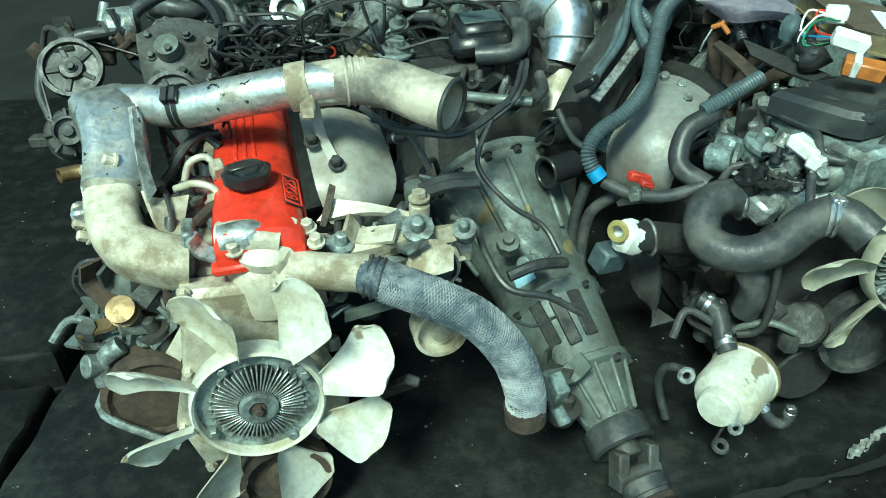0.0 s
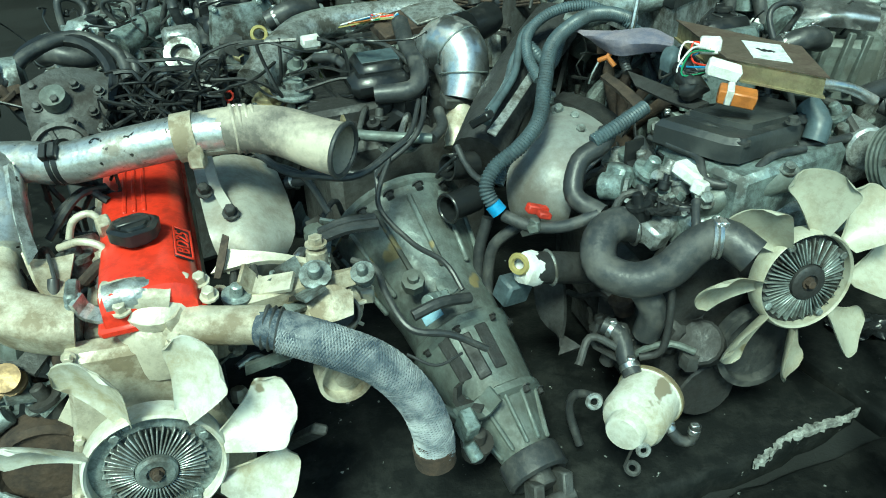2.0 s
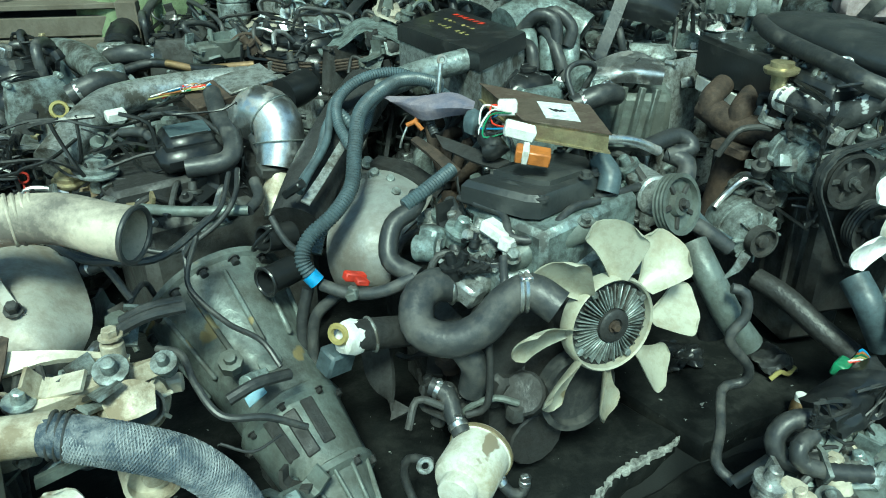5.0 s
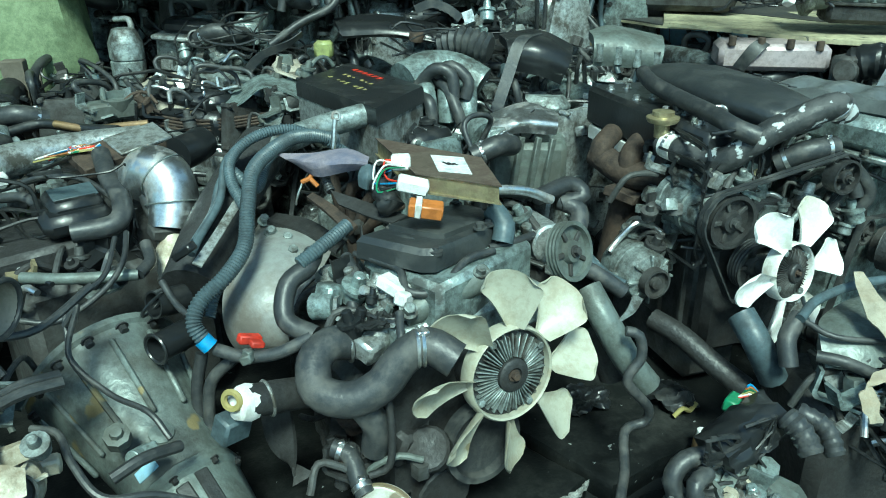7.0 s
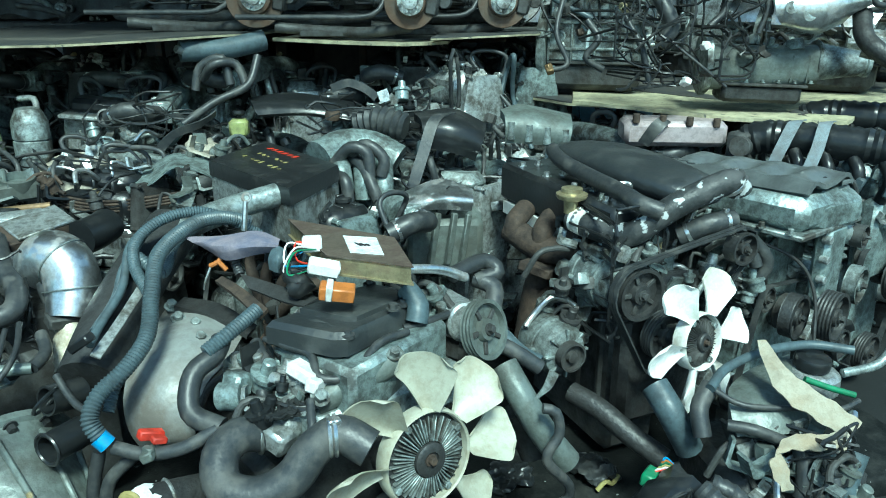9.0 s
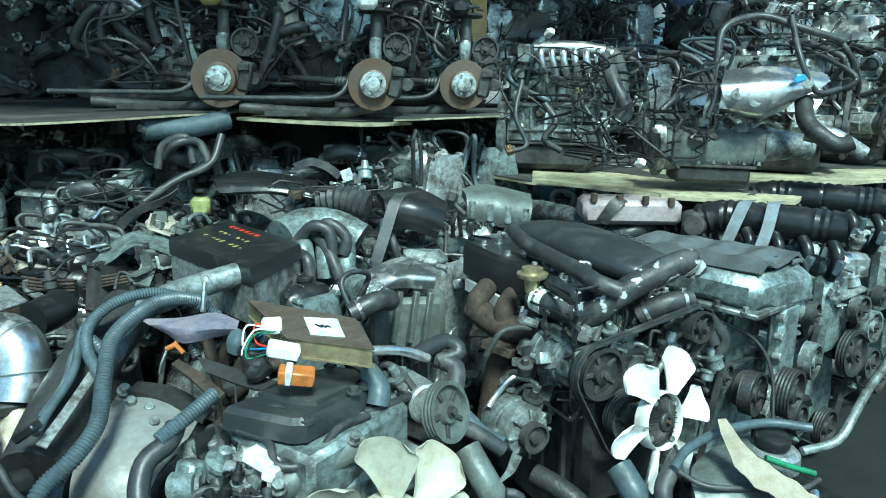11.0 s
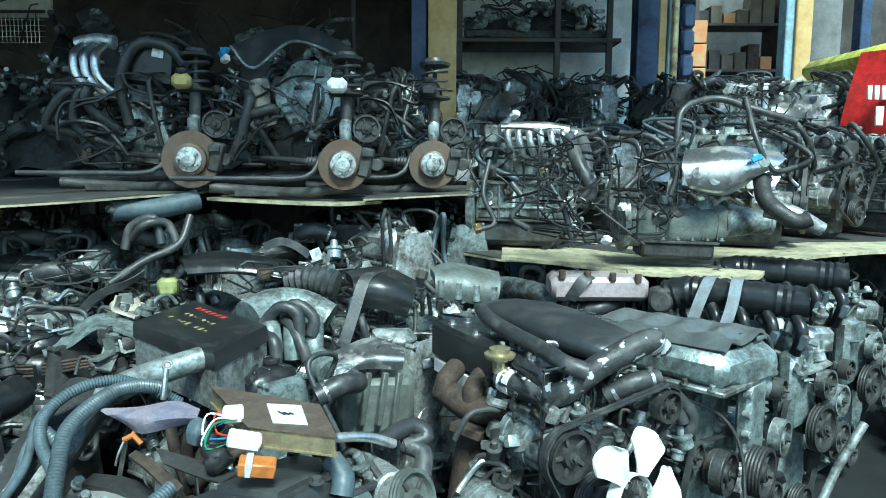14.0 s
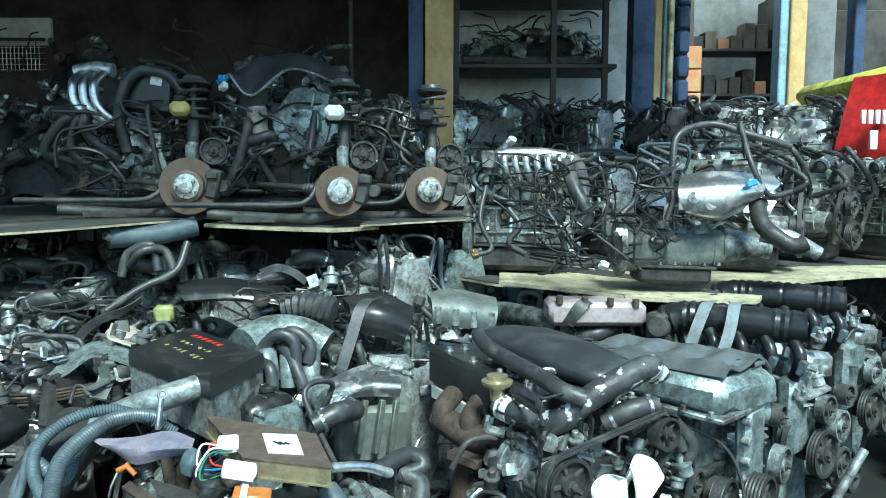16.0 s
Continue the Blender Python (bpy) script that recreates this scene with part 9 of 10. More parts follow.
for k, pts in enumerate(([(0.932, 2.952, 1.013), (0.863, 2.931, 0.979), (0.763, 2.942, 0.944), (0.705, 2.969, 0.881)], [(1.412, 2.947, 1.080), (1.474, 2.911, 1.104), (1.531, 2.868, 1.080), (1.567, 2.836, 1.045)])):
    single("webbing_strap", Shape().sheet(pts, 0.034, 0.002, (0.5, -0.3, 0.8)), RUBBER2, "slack webbing strap lying over engines", "strap", "straps")
ct = thing("catalytic_converter", (0.313, 3.233, 0.959), "silver catalytic converter standing upright", "catalytic converter", yaw=None)
part("shell", Shape().lathe((0.292, 3.190, 0.846), (0.02, 0, 1), [(0.035, -0.06), (0.05, -0.02), (0.058, 0.02), (0.064, 0.022), (0.064, 0.08), (0.058, 0.085), (0.064, 0.09), (0.064, 0.15), (0.056, 0.17), (0.05, 0.185), (0.042, 0.2), (0.03, 0.205)], 26, 0.04, 5), ALU2, ct)
part("pipe", Shape().tube([(0.327, 3.260, 1.030), (0.325, 3.303, 1.069), (0.275, 3.361, 1.066)], 0.012, 10), ALU, ct)
thb = thing("throttle_body", (0.228, 2.866, 0.859), "corroded throttle body with an open round mouth", "throttle body", yaw=None)
part("body", Shape().lathe((0.228, 2.857, 0.840), (0, -0.2, 1), [(0.05, -0.05), (0.055, 0), (0.055, 0.02), (0.048, 0.022), (0.044, -0.02), (0.0, -0.021)], 24).box((0.205, 2.855, 0.813), (0.16, 0.1, 0.06), (0, 0, 10)), GREY, thb)
clutter(thb, (0.127, 2.878, 0.787), (0.337, 2.806, 0.839), 10, 43, (GREY, ALU2, RUST))

# covers and heads lying among the back rows
rc = thing("engine_cover", (1.245, 2.937, 1.016), "black ribbed plastic engine cover among hoses", "engine cover", yaw=None)
rsh = part("shell", Shape().patch([[(1.104, 3.097, 1.027), (1.286, 3.059, 1.041), (1.483, 2.894, 1.007)], [(1.086, 2.973, 1.016), (1.251, 2.885, 1.023), (1.444, 2.771, 0.989)], [(1.097, 2.936, 0.988), (1.258, 2.839, 0.992), (1.425, 2.756, 0.965)]], 0.02, 5), PLASTIC, rc)
for k in range(11):
    q = V(*(1.110, 3.018, 1.022)).lerp(V(*(1.438, 2.826, 0.996)), k / 10)
    part("rib", Shape().tube([q + V(0.0, 0.05, 0.014), q + V(0, 0, 0.02), q + V(0, -0.04, 0.004)], 0.005, 6), PLASTIC, rsh)
part("oil_filler_cap", Shape().lathe((1.351, 2.788, 1.000), (0, -0.2, 1), [(0.03, -0.02), (0.032, 0.0), (0.026, 0.012), (0.01, 0.014)], 20), RUST, rsh, "rusty red oil filler cap")
sh = thing("cylinder_head", (0.564, 3.327, 0.919), "bright bare aluminium cylinder head with a black port", "cylinder head", yaw=None)
part("casting", Shape().box((0.558, 3.391, 0.910), (0.26, 0.16, 0.17), (0, 6, -22), 0.02), ALU, sh)
part("flange", Shape().box((0.557, 3.341, 0.980), (0.28, 0.18, 0.02), (0, 6, -22), 0.006), ALU, sh)
part("port", Shape().lathe((0.562, 3.206, 0.990), (-0.1, -0.95, 0.3), [(0.034, -0.03), (0.034, 0.012), (0.027, 0.014), (0.025, -0.01), (0.0, -0.012)], 24), RUBBER, sh)
part("cover", Shape().box((0.560, 3.383, 1.020), (0.2, 0.14, 0.06), (0, 6, -22), 0.02), PLASTIC, sh)
pulley(sh, (0.544, 3.199, 0.869), (-0.1, -0.95, 0.2), 0.05, 0.03, ALU2, "idler_pulley")
clutter(sh, (0.467, 3.324, 0.862), (0.663, 3.103, 0.934), 12, 61, (ALU, ALU2, TEAL))
vc = thing("valve_cover", (1.865, 2.143, 1.005), "pale aluminium valve cover with bolted lugs", "valve cover", yaw=None)
vsh = part("shell", Shape().patch([[(1.800, 2.264, 1.019), (1.913, 2.285, 1.028), (2.055, 2.183, 0.994)], [(1.765, 2.188, 1.008), (1.856, 2.149, 1.005), (1.981, 2.083, 0.977)], [(1.776, 2.196, 0.953), (1.858, 2.151, 0.945), (1.977, 2.091, 0.927)]], 0.03, 5), GREY, vc)
for k in range(4):
    q = V(*(1.774, 2.157, 1.007)).lerp(V(*(1.949, 2.069, 0.978)), k / 3)
    part("lug", Shape().cyl(q - V(0, 0, 0.05), q + V(0, 0, 0.012), 0.014), ALU2, vsh)
cb = thing("engine_bracket", (0.849, 2.880, 0.873), "brownish cast bracket between shield and cover", "bracket", yaw=None)
part("casting", Shape().box((0.860, 2.908, 0.866), (0.13, 0.1, 0.09), (12, 8, 30), 0.014), DUSTY, cb)
clutter(cb, (0.775, 2.863, 0.834), (0.923, 2.799, 0.913), 14, 62, (ALU2, GREY, DUSTY))
clutter(cb, (0.666, 2.677, 0.729), (0.864, 2.560, 0.844), 16, 63, (GREY, ALU2, JUNK))
wires(cb, (0.471, 3.330, 0.917), (0.971, 3.072, 1.068), 11, 64)
wires(cb, (1.172, 2.857, 0.965), (1.681, 2.586, 1.072), 14, 65)
clutter(cb, (1.469, 2.660, 1.011), (1.683, 2.588, 1.094), 10, 66, (TEAL, ALU, PLASTIC))

# ---- small engine and loom bundle at the yard's near side ----
I0 = V(*(1.778, 0.956, 0.473))
ei = thing("car_engine", (I0.x, I0.y, 0.0), "small engine with marker scrawl, hoses and a cream strap", "engine", yaw=None)
part("engine_block", Shape().box((I0.x, I0.y + 0.03, 0.2), (0.36, 0.3, 0.34), (0, 0, -20), 0.03), JUNK, ei)
ivc = part("valve_cover", Shape().patch([[(1.726, 1.070, 0.477), (1.841, 1.095, 0.483), (1.969, 1.099, 0.481)], [(1.646, 1.027, 0.474), (1.720, 0.992, 0.487), (1.812, 0.968, 0.489)], [(1.639, 0.990, 0.434), (1.687, 0.942, 0.438), (1.777, 0.918, 0.439)]], 0.04, 5), GREY, ei)
lab = part("plastic_label", Shape().patch([[(1.747, 1.057, 0.502), (1.792, 1.037, 0.511), (1.852, 1.019, 0.516)], [(1.699, 1.001, 0.496), (1.736, 0.982, 0.495), (1.805, 0.966, 0.504)]], 0.003), INKB, ivc)
for k in range(7):
    q = V(*(1.720, 1.024, 0.505)).lerp(V(*(1.762, 0.974, 0.512)), k / 7) + V(0, 0, 0.006)
    part("marker_bar", Shape().box(q, (0.004, 0.02 + 0.012 * (k % 3), 0.002), (0, 0, 25 * (k % 3) - 20), 0.0004), WHITEP, lab)
part("oil_filler_cap", Shape().lathe((1.944, 1.019, 0.549), (0, -0.1, 1), [(0.045, -0.02), (0.046, 0.0), (0.042, 0.008), (0.02, 0.01)], 24), PLASTIC, ei)
part("cap_seat", Shape().lathe((1.948, 1.012, 0.535), (0, -0.1, 1), [(0.07, -0.06), (0.065, -0.02), (0.05, -0.012)], 24), ALU, ei)
for pts, r, m_ in (([(1.597, 1.047, 0.547), (1.680, 1.072, 0.568), (1.814, 1.067, 0.583), (1.943, 1.034, 0.583), (2.014, 0.959, 0.582)], 0.012, CONDUIT), ([(1.608, 1.039, 0.541), (1.637, 0.980, 0.524), (1.741, 0.921, 0.515), (1.833, 0.870, 0.511), (1.899, 0.862, 0.519)], 0.007, RUBBER),
                   ([(1.560, 1.022, 0.440), (1.573, 1.052, 0.498), (1.621, 1.067, 0.539)], 0.022, RUBBER2), ([(1.595, 0.985, 0.481), (1.635, 0.939, 0.479), (1.710, 0.886, 0.448), (1.801, 0.835, 0.442)], 0.014, RUBBER), ([(1.846, 0.972, 0.540), (1.891, 0.939, 0.521), (1.949, 0.901, 0.501)], 0.008, GREENP),
                   ([(1.703, 0.868, 0.454), (1.689, 0.836, 0.417), (1.667, 0.823, 0.357)], 0.02, RUBBER), ([(1.724, 0.851, 0.441), (1.740, 0.798, 0.393), (1.707, 0.791, 0.333)], 0.02, RUBBER2), ([(1.815, 0.803, 0.441), (1.779, 0.792, 0.368), (1.791, 0.760, 0.307)], 0.03, CONDUIT)):
    hose(ei, pts, r, m_, False, step=0.015, n=12)
part("drain_pipe", Shape().tube([(2.321, 0.923, 0.755), (2.226, 0.940, 0.642), (2.166, 0.934, 0.595), (2.094, 0.934, 0.535), (2.000, 0.969, 0.516)], 0.012, 10), ALU2, ei)
clutter(ei, (1.592, 0.987, 0.307), (1.771, 0.861, 0.466), 28, 51, (ALU, ALU2, GREY, IRON, TEAL))
clutter(ei, (1.671, 0.843, 0.295), (1.839, 0.765, 0.440), 22, 52, (ALU2, GREY, IRON, TEAL))
wires(ei, (1.632, 1.032, 0.264), (1.765, 0.786, 0.511), 34, 53)
single("cloth_strap", Shape().patch([[(1.755, 1.055, 0.626), (1.777, 1.046, 0.632)], [(1.696, 0.941, 0.565), (1.754, 0.945, 0.592)], [(1.739, 0.848, 0.513), (1.793, 0.857, 0.544)], [(1.765, 0.800, 0.488), (1.816, 0.807, 0.512)]], 0.003, 8).crumple(0.008, 30, 7), TAPE_Y, "stained cream cloth strap lying over an engine", "strap")
single("cloth_strap", Shape().patch([[(1.744, 0.785, 0.482), (1.771, 0.804, 0.506)], [(1.683, 0.817, 0.482), (1.706, 0.838, 0.502)], [(1.616, 0.851, 0.477), (1.633, 0.874, 0.495)], [(1.585, 0.858, 0.453), (1.613, 0.845, 0.459)], [(1.598, 0.830, 0.401), (1.625, 0.815, 0.400)]], 0.003, 8).crumple(0.008, 40, 6), TAPE_Y, "pale stained cloth strap hanging knotted from an engine", "strap")
lb_ = thing("wiring_harness", (1.234, 0.866, 0.414), "bundle of taped looms with a green multi-pin connector", "wiring", yaw=None)
part("wrap", Shape().patch([[(1.204, 0.906, 0.405), (1.295, 0.933, 0.419), (1.428, 0.964, 0.422)], [(1.181, 0.859, 0.435), (1.262, 0.876, 0.448), (1.379, 0.897, 0.445)], [(1.211, 0.849, 0.392), (1.284, 0.859, 0.406), (1.386, 0.876, 0.409)]], 0.03, 5).crumple(0.014, 45, 3), PLASTIC, lb_)
part("connector", Shape().box((1.343, 0.974, 0.435), (0.06, 0.03, 0.03), (10, 10, 30), 0.004), GREENP, lb_)
for k, m_ in enumerate((REDP, WHITEP, YELLOW, GREENP, ORANGE, BLUE)):
    part("wire", Shape().tube([V(*(1.347, 0.976, 0.441)) + V(0.006 * k, 0, 0), V(*(1.372, 0.962, 0.451)) + V(0, 0, 0.006 * k), V(*(1.422, 0.946, 0.428)) + V(0, 0.004 * k, 0)], 0.003, 6, 0.01), m_, lb_)
for pts, r, rb in (([(1.202, 0.852, 0.434), (1.128, 0.873, 0.431), (1.091, 0.866, 0.398), (1.106, 0.843, 0.363), (1.153, 0.809, 0.372)], 0.02, 0), ([(1.152, 0.836, 0.420), (1.109, 0.823, 0.415), (1.109, 0.808, 0.387), (1.157, 0.785, 0.372), (1.227, 0.760, 0.366)], 0.017, 0.06), ([(1.053, 0.901, 0.267), (1.089, 0.888, 0.306), (1.112, 0.876, 0.340)], 0.014, 0), ([(1.352, 0.850, 0.482), (1.362, 0.812, 0.463), (1.359, 0.777, 0.433)], 0.024, 0.08), ([(1.389, 0.853, 0.481), (1.419, 0.805, 0.460), (1.415, 0.766, 0.420)], 0.02, 0.08)):
    part("loom", Shape().tube(pts, r, 12, 0.008 if rb else 0.015, rb), RUBBER, lb_)
clutter(lb_, (1.021, 0.821, 0.317), (1.269, 0.757, 0.341), 20, 54, (ALU, TEAL, ALU2, TAN))
clutter(lb_, (1.165, 0.874, 0.280), (1.329, 0.823, 0.366), 16, 55, (ALU2, TEAL, GREY, ALU))
part("casing", Shape().box((1.250, 0.836, 0.258), (0.26, 0.2, 0.14), (10, 0, 20), 0.03).box((1.314, 0.869, 0.138), (0.24, 0.2, 0.3), (0, 0, 20), 0.03), GREY, lb_)
wires(lb_, (1.143, 0.881, 0.280), (1.310, 0.838, 0.471), 24, 56)
so = thing("fluid_bottle", (1.516, 1.209, 0.070), "small orange-brown bottle with a white cap", "bottle", yaw=None)
bq = V(*(1.512, 1.208, 0.066))
part("body", Shape().lathe(bq, (0.1, 0, 1), [(0.018, 0), (0.02, 0.004), (0.02, 0.045), (0.014, 0.055)], 18), COPPER, so)
part("cap", Shape().lathe(bq + V(0.0055, 0, 0.055), (0.1, 0, 1), [(0.016, 0), (0.016, 0.018), (0.013, 0.02)], 18), WHITEP, so)
gl = thing("work_glove", (1.591, 1.409, 0.070), "crumpled dark work glove with a yellow cuff", "glove", yaw=None)
gq = V(*(1.595, 1.407, 0.066))
part("palm", Shape().patch([[gq + V(-0.05, 0.05, 0.01), gq + V(0, 0.07, 0.04), gq + V(0.05, 0.05, 0.015)], [gq + V(-0.055, 0.0, 0.03), gq + V(0.01, 0.0, 0.05), gq + V(0.05, 0.0, 0.03)], [gq + V(-0.04, -0.05, 0.01), gq + V(0, -0.05, 0.035), gq + V(0.04, -0.05, 0.01)]], 0.012, 8).crumple(0.012, 55, 5), RUBBER, gl)
part("cuff", Shape().tube([gq + V(-0.045, -0.055, 0.012), gq + V(-0.02, -0.06, 0.035), gq + V(0.01, -0.058, 0.018), gq + V(0.04, -0.05, 0.03)], 0.007, 8, 0.01), YELLOW, gl)
bg = (1.351, 1.522, 0.070)
single("plastic_bag", Shape().patch([[V(*bg) + V(-0.07, 0.05, 0), V(*bg) + V(0, 0.06, 0.035), V(*bg) + V(0.07, 0.05, 0.004)], [V(*bg) + V(-0.08, 0, 0.02), V(*bg) + V(0.01, 0, 0.015), V(*bg) + V(0.08, 0, 0.03)], [V(*bg) + V(-0.06, -0.05, 0), V(*bg) + V(0, -0.05, 0.02), V(*bg) + V(0.06, -0.05, 0)]], 0.003, 9).crumple(0.014, 60, 4), PLASTIC, "crumpled dark plastic bag on the slab", "bag")

# ---- tangled looms and a gearbox on the right deck ----
tl = thing("wiring_harness", (2.469, 2.299, 1.143), "tangled black wire looms and hoses hanging over an engine", "wiring", yaw=None)
wires(tl, (2.190, 2.451, 1.111), (2.633, 2.109, 1.516), 44, 91, 0.0042)
wires(tl, (2.628, 2.188, 1.132), (2.888, 1.997, 1.540), 26, 92, 0.004)
for pts, r in (([(2.531, 2.304, 1.541), (2.500, 2.202, 1.422), (2.519, 2.153, 1.330), (2.476, 2.174, 1.260)], 0.03), ([(2.247, 2.488, 1.444), (2.188, 2.450, 1.303), (2.209, 2.398, 1.186), (2.127, 2.415, 1.161)], 0.011), ([(2.394, 2.293, 1.375), (2.419, 2.214, 1.260), (2.427, 2.187, 1.191), (2.431, 2.164, 1.123)], 0.013),
               ([(2.486, 2.185, 1.306), (2.545, 2.112, 1.238), (2.610, 2.047, 1.169), (2.673, 1.995, 1.105)], 0.006), ([(2.708, 2.243, 1.542), (2.730, 2.103, 1.516), (2.717, 2.073, 1.399), (2.649, 2.087, 1.329)], 0.014), ([(2.276, 2.371, 1.351), (2.292, 2.316, 1.282), (2.249, 2.337, 1.212), (2.305, 2.293, 1.166)], 0.014), ([(2.750, 2.217, 1.566), (2.806, 2.078, 1.541), (2.862, 2.001, 1.422), (2.835, 2.005, 1.303)], 0.012),
               ([(2.883, 2.022, 1.517), (2.936, 2.039, 1.662), (3.102, 1.992, 1.713), (3.195, 1.861, 1.662), (3.332, 1.761, 1.614)], 0.016), ([(3.158, 1.892, 1.710), (3.097, 1.792, 1.540), (3.148, 1.742, 1.412), (3.254, 1.706, 1.423)], 0.012)):
    part("hose", Shape().tube(pts, r, 10, 0.02), RUBBER, tl)
for k, (q, m_) in enumerate((((2.531, 2.071, 1.125), WHITEP), ((2.416, 2.169, 1.281), WHITEP), ((2.351, 2.252, 1.395), GOLD), ((2.607, 2.059, 1.257), WHITEP), ((2.131, 2.413, 1.166), COPPER), ((3.047, 1.756, 1.458), BLUE), ((2.379, 2.481, 1.639), WHITEP))):
    connector(tl, q, m_, (0.045, 0.028, 0.024), k)
iml = thing("intake_manifold", (2.69, 2.69, 1.4), "silver cast intake manifold with six curved branches", "intake manifold", yaw=None)
ia, ib = V(2.60, 2.81, 1.585), V(2.80, 2.61, 1.575)
iad = (ib - ia).normalized()
iout = V(iad.y, -iad.x, 0)
part("plenum", Shape().tube([ia - iad * 0.02, ia.lerp(ib, 0.35) + V(0, 0, 0.012), ia.lerp(ib, 0.7) + V(0, 0, 0.012), ib + iad * 0.02], 0.036, 18, 0.02), BRIGHT, iml)
for k in range(6):
    q = ia.lerp(ib, (k + 0.2) / 5.4)
    part("branch", Shape().tube([q + V(0, 0, 0.012), q + iout * 0.045 + V(0, 0, -0.01), q + iout * 0.05 + V(0, 0, -0.07) + iad * 0.012, q + iout * 0.02 + V(0, 0, -0.13) + iad * 0.03, q - iout * 0.03 + V(0, 0, -0.15) + iad * 0.04], 0.0165, 12, 0.012), BRIGHT, iml)
hose(iml, [ib + iad * 0.02, ib + iad * 0.07 + V(0, 0, -0.02), ib + iad * 0.1 + V(0, 0, -0.11), ib + iad * 0.12 + iout * 0.03 + V(0, 0, -0.24)], 0.034, RUBBER2, True, "intake_hose", 0.06, n=14)
part("throttle_body", Shape().box(ia - iad * 0.07 + V(0, 0, -0.02), (0.07, 0.07, 0.09), (0, 0, -46), 0.01), ALU2, iml)
gr = thing("gearbox", (2.96, 2.07, 1.016), "dirty dark gearbox lying on the plywood deck", "gearbox", yaw=None)
part("case", Shape().tube([(2.79, 2.205, 1.165), (2.90, 2.13, 1.165), (3.02, 2.045, 1.165), (3.14, 1.965, 1.175)], 0.092, 28, 0.03, r2=0.08, square=3.4), GREY, gr)
part("bell_rim", Shape().lathe((2.78, 2.212, 1.175), (0.82, -0.57, 0), [(0.1, -0.02), (0.125, -0.015), (0.125, 0.01), (0.1, 0.02)], 26, 0.03, 8), ALU2, gr)
part("tail_case", Shape().lathe((3.135, 1.965, 1.185), (0.82, -0.57, -0.03), [(0.085, 0), (0.09, 0.01), (0.075, 0.03), (0.06, 0.12), (0.05, 0.2), (0.055, 0.205), (0.055, 0.22)], 20), ALU2, gr)
part("pan", Shape().box((2.96, 2.08, 1.062), (0.32, 0.16, 0.075), (0, 2, YAW), 0.016), JUNK, gr)
part("pan_rim", Shape().box((2.96, 2.08, 1.098), (0.35, 0.185, 0.012), (0, 2, YAW), 0.003), IRON, gr)
for k in range(6):
    q = V(2.80, 2.105, 1.165).lerp(V(3.06, 1.925, 1.16), k / 5)
    part("rib", Shape().box(q, (0.009, 0.012, 0.11), (0, 2, YAW), 0.003), GREY, gr)
    part("bolt", Shape().bolt(q + V(0.01, -0.015, -0.056), (0, 0, 1), 0.007, 0.01), ALU2, gr)
part("tail_pipe", Shape().tube([(3.120, 1.743, 1.260), (3.167, 1.646, 1.229), (3.239, 1.565, 1.174)], 0.045, 16, 0.03, r2=0.028), ALU, gr)
part("down_pipe", Shape().tube([(3.153, 1.795, 1.375), (3.094, 1.727, 1.285), (3.146, 1.633, 1.208), (3.185, 1.596, 1.221)], 0.035, 14, 0.03), JUNK, gr)
clutter(gr, (2.83, 2.15, 1.22), (3.13, 1.94, 1.26), 10, 93, (ALU2, IRON, JUNK))
hb = thing("heat_shield", (3.057, 1.865, 1.410), "big bright silver pressed exhaust shield", "heat shield", yaw=None)
hsm = Shape().patch([[(2.928, 2.012, 1.488), (3.060, 1.898, 1.505), (3.255, 1.786, 1.481)], [(2.840, 1.955, 1.423), (2.978, 1.825, 1.435), (3.194, 1.726, 1.446)], [(2.867, 1.940, 1.348), (2.952, 1.843, 1.335), (3.098, 1.786, 1.388)], [(2.954, 1.925, 1.318), (3.004, 1.865, 1.309), (3.093, 1.833, 1.346)]], 0.006, 5)
hbo = part("shell", hsm, BRIGHT, hb)
for q in ((2.871, 1.900, 1.400), (2.918, 1.852, 1.373), (3.102, 1.753, 1.447)):
    part("dimple", Shape().lathe(q, (-0.5, -0.8, 0.2), [(0.024, 0), (0.018, -0.004), (0.006, -0.004)], 16), ALU2, hbo)

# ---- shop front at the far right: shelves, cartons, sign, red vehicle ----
# the shop's indoor shade is put into this wall's grey
setting("shop_floor_wall", wbox(Shape(), U(1330, 8.2), 8.25, 0, 1.7, 0.1, 4.6, 0.01), WALLM, "inner wall of the neighbouring shop, its dimness put into the grey")
sf = thing("shop_shelf", W(U(1275, 7.8), 7.8, 0), "shop shelf with stacked coloured cartons", "shelf", yaw=None)
for z in (1.9, 2.3, 2.75):
    part("board", wbox(Shape(), U(1275, 7.8), 7.8, z, 0.85, 0.4, 0.03, 0.004), RACK, sf)
for s in (-0.42, 0.42):
    part("upright", wbox(Shape(), U(1275, 7.8) + s, 7.8, 0, 0.04, 0.4, 3.3, 0.004), RACK, sf)
g = random.Random(5)
for z in (1.93, 2.33, 2.78):
    for k in range(6):
        h = g.uniform(0.1, 0.26)
        single("carton", wbox(Shape(), U(1275, 7.75) - 0.33 + 0.13 * k, 7.72, z, 0.115, 0.2, h, 0.004), g.choice((CARD, WOOD, WOOD, RUST, JUNK)), "printed cardboard carton on a shop shelf", "carton", "cartons")
for k in range(5):
    single("carton", wbox(Shape(), U(1214, 6.6), 6.6, 1.62 + 0.2 * k, 0.13, 0.22, 0.19, 0.006), CARD, "orange printed carton stacked by the gate", "carton", "orange cartons")
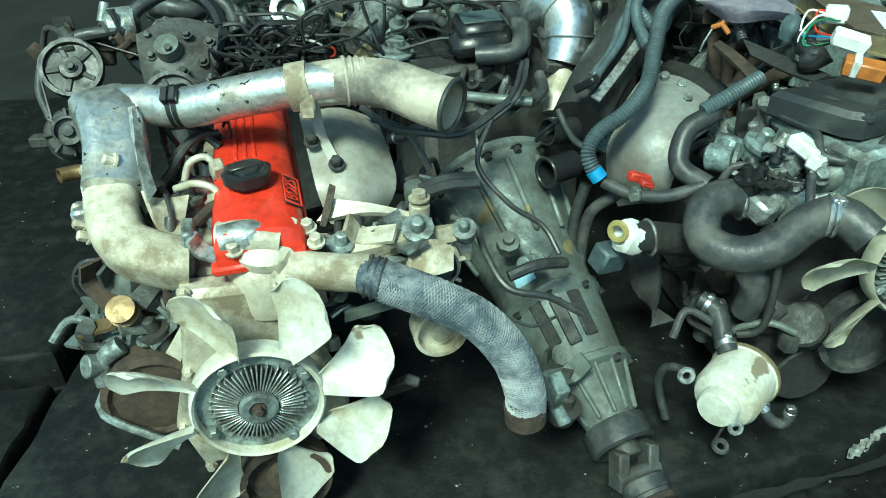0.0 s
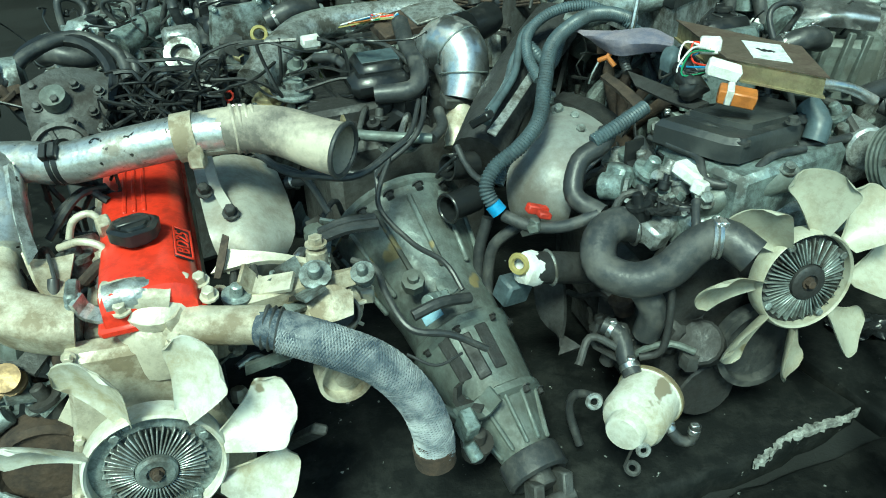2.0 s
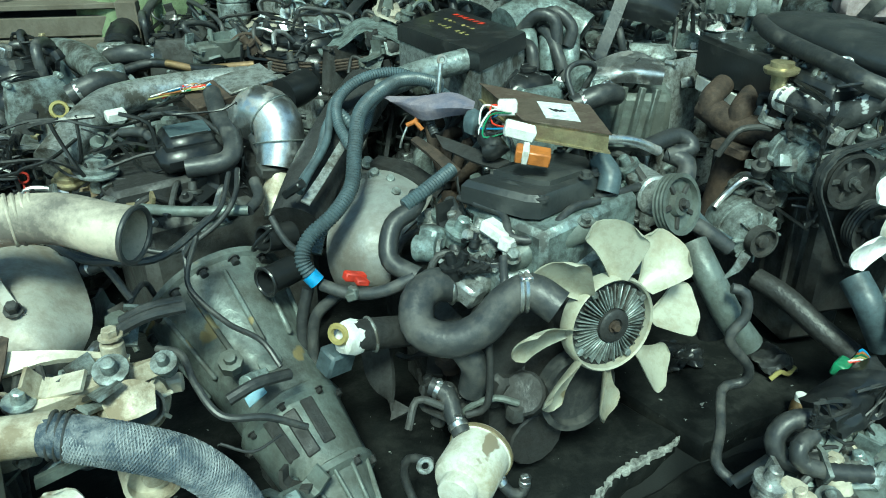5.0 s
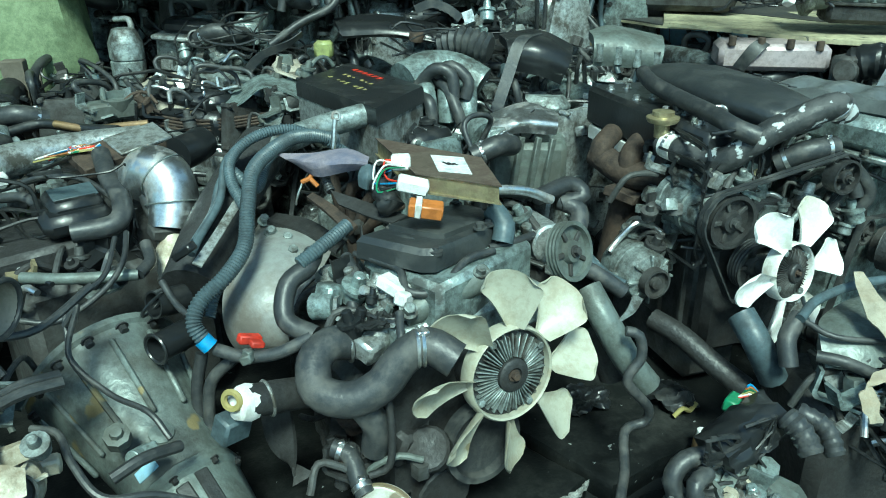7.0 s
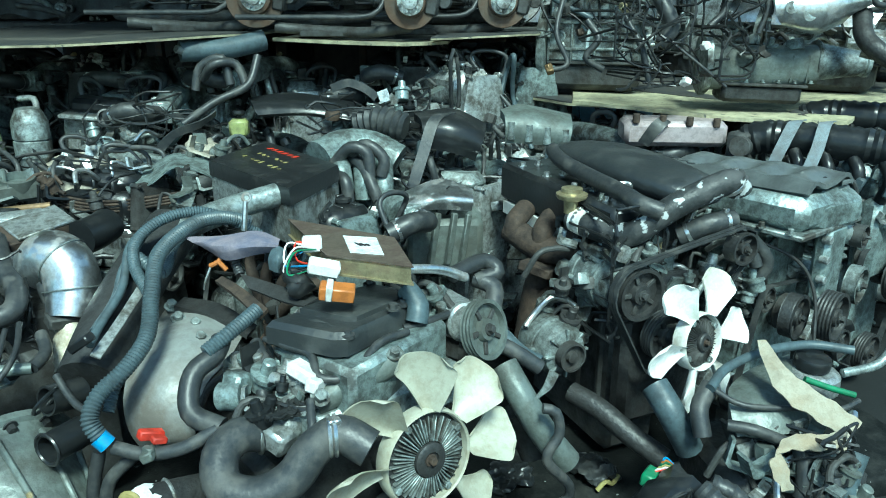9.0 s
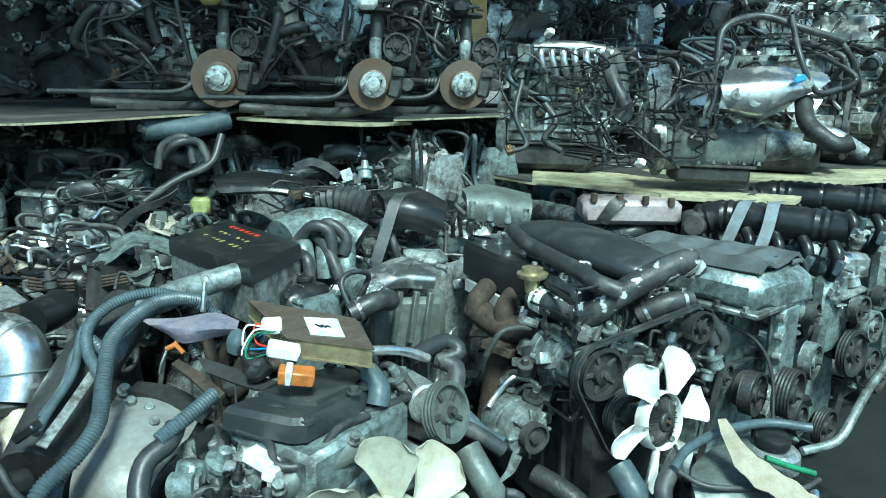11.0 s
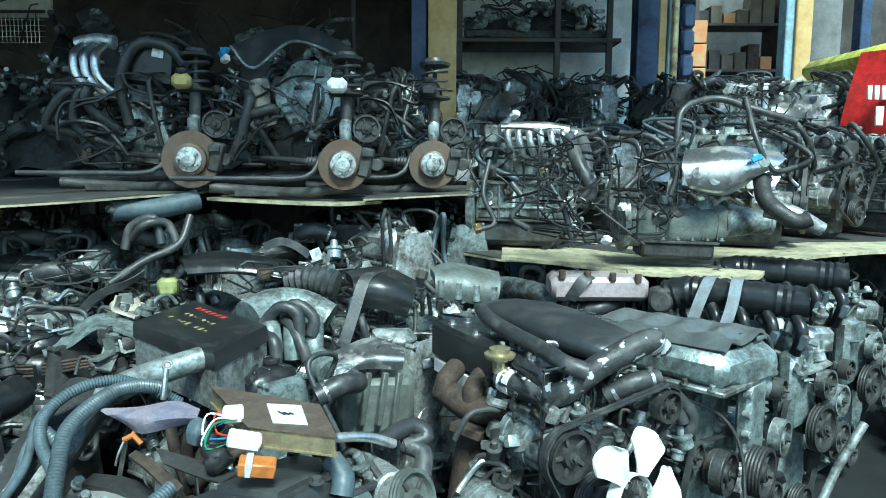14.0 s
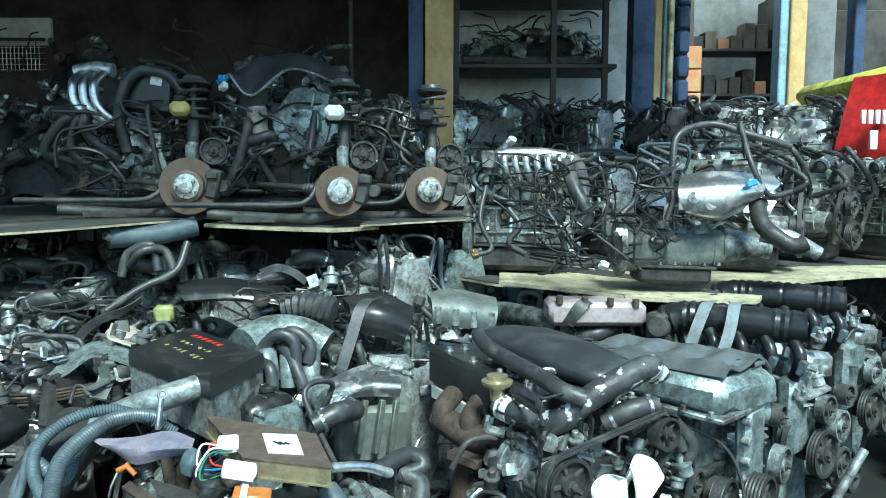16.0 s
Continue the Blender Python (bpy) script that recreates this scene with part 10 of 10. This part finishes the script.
setting("lamp_tube", wbox(Shape(), U(1290, 7.6), 7.6, 3.28, 0.8, 0.06, 0.05, 0.01), LAMP, "lit fluorescent tube in the shop", "lamp")
dr = thing("door_frame", W(U(1430, 6.6), 6.6, 0), "blue-grey door frame with yellow wall strip", "door frame", yaw=None)
part("jamb", wbox(Shape(), U(1392, 6.6), 6.6, 0, 0.14, 0.2, 4.4, 0.01), POST_Y, dr)
part("jamb", wbox(Shape(), U(1372, 6.62), 6.62, 0, 0.1, 0.16, 4.4, 0.01), SKYB, dr)
part("jamb", wbox(Shape(), U(1500, 7.2), 7.2, 0, 0.1, 0.16, 4.4, 0.01), POST_B, dr)
part("lintel", wbox(Shape(), U(1450, 6.9), 6.9, 3.18, 0.8, 0.16, 0.14, 0.01), SKYB, dr)
setting("wall_shop_front", wbox(Shape(), U(1460, 7.0), 7.0, 3.32, 1.2, 0.12, 1.3, 0.01), POST_Y, "yellow wall above the shop door")
sg = thing("shop_sign", W(U(1465, 6.9), 6.9, 3.4), "white shop sign with small dark letters", "sign", yaw=None)
part("board", wbox(Shape(), U(1468, 6.9), 6.9, 3.38, 0.5, 0.03, 0.2, 0.004), PAPER, sg)
for k in range(8):
    part("letter_bar", wbox(Shape(), U(1468, 6.88) - 0.19 + 0.054 * k, 6.88, 3.43, 0.032, 0.006, 0.05, 0.001), POST_B, sg)
# flat panel behind the door; its dark colour replaces the interior's shade
setting("wall_shop_inner", wbox(Shape(), U(1450, 8.4), 8.3, 0, 1.3, 0.1, 3.3, 0.01), WALLD, "dark panel whose colour stands for the shade inside the doorway")
vh_ = thing("delivery_truck", W(U(1545, 5.6), 5.6, 0), "red vehicle with a yellow-green roof, partly hidden", "vehicle", yaw=None)
vb = W(U(1560, 5.6), 5.6, 0)
part("body", Shape().box(vb + V(0, 0, 1.25), (0.75, 1.6, 0.95), (0, 0, YAW), 0.14), TRUCKR, vh_)
part("front_panel", Shape().patch([[W(U(1470, 5.1), 5.1, 1.45), W(U(1480, 5.0), 5.0, 1.75), W(U(1505, 5.1), 5.1, 2.15)], [W(U(1568, 4.8), 4.8, 1.45), W(U(1568, 4.75), 4.75, 1.75), W(U(1570, 4.85), 4.85, 2.15)]], 0.02), TRUCKR, vh_)
part("roof", Shape().box(vb + V(0, 0, 2.16), (0.7, 1.5, 0.16), (0, 0, YAW), 0.06).box(vb + V(-0.2, -0.3, 2.12), (0.3, 0.5, 0.1), (0, 0, YAW), 0.03), TRUCKY, vh_)
part("trim_strip", wbox(Shape(), U(1545, 4.72), 4.72, 1.5, 0.42, 0.03, 0.05, 0.008), TRUCKY, vh_)
for k in range(5):
    part("letter_bar", wbox(Shape(), U(1528, 4.7) + 0.045 * k, 4.74, 1.82, 0.03, 0.02, 0.09, 0.004), WHITEP, vh_)
part("cross_bar", wbox(Shape(), U(1548, 4.7), 4.74, 1.66, 0.05, 0.02, 0.12, 0.004), WHITEP, vh_)
for s in (-0.3, 0.3):
    part("wheel", Shape().lathe(vb + V(s, -0.5, 0.3), (1, -0.6, 0), [(0.2, -0.08), (0.3, -0.07), (0.3, 0.07), (0.2, 0.08)], 26), RUBBER, vh_)
part("chassis", Shape().box(vb + V(0, 0, 0.6), (0.5, 1.4, 0.4), (0, 0, YAW), 0.05), IRON, vh_)
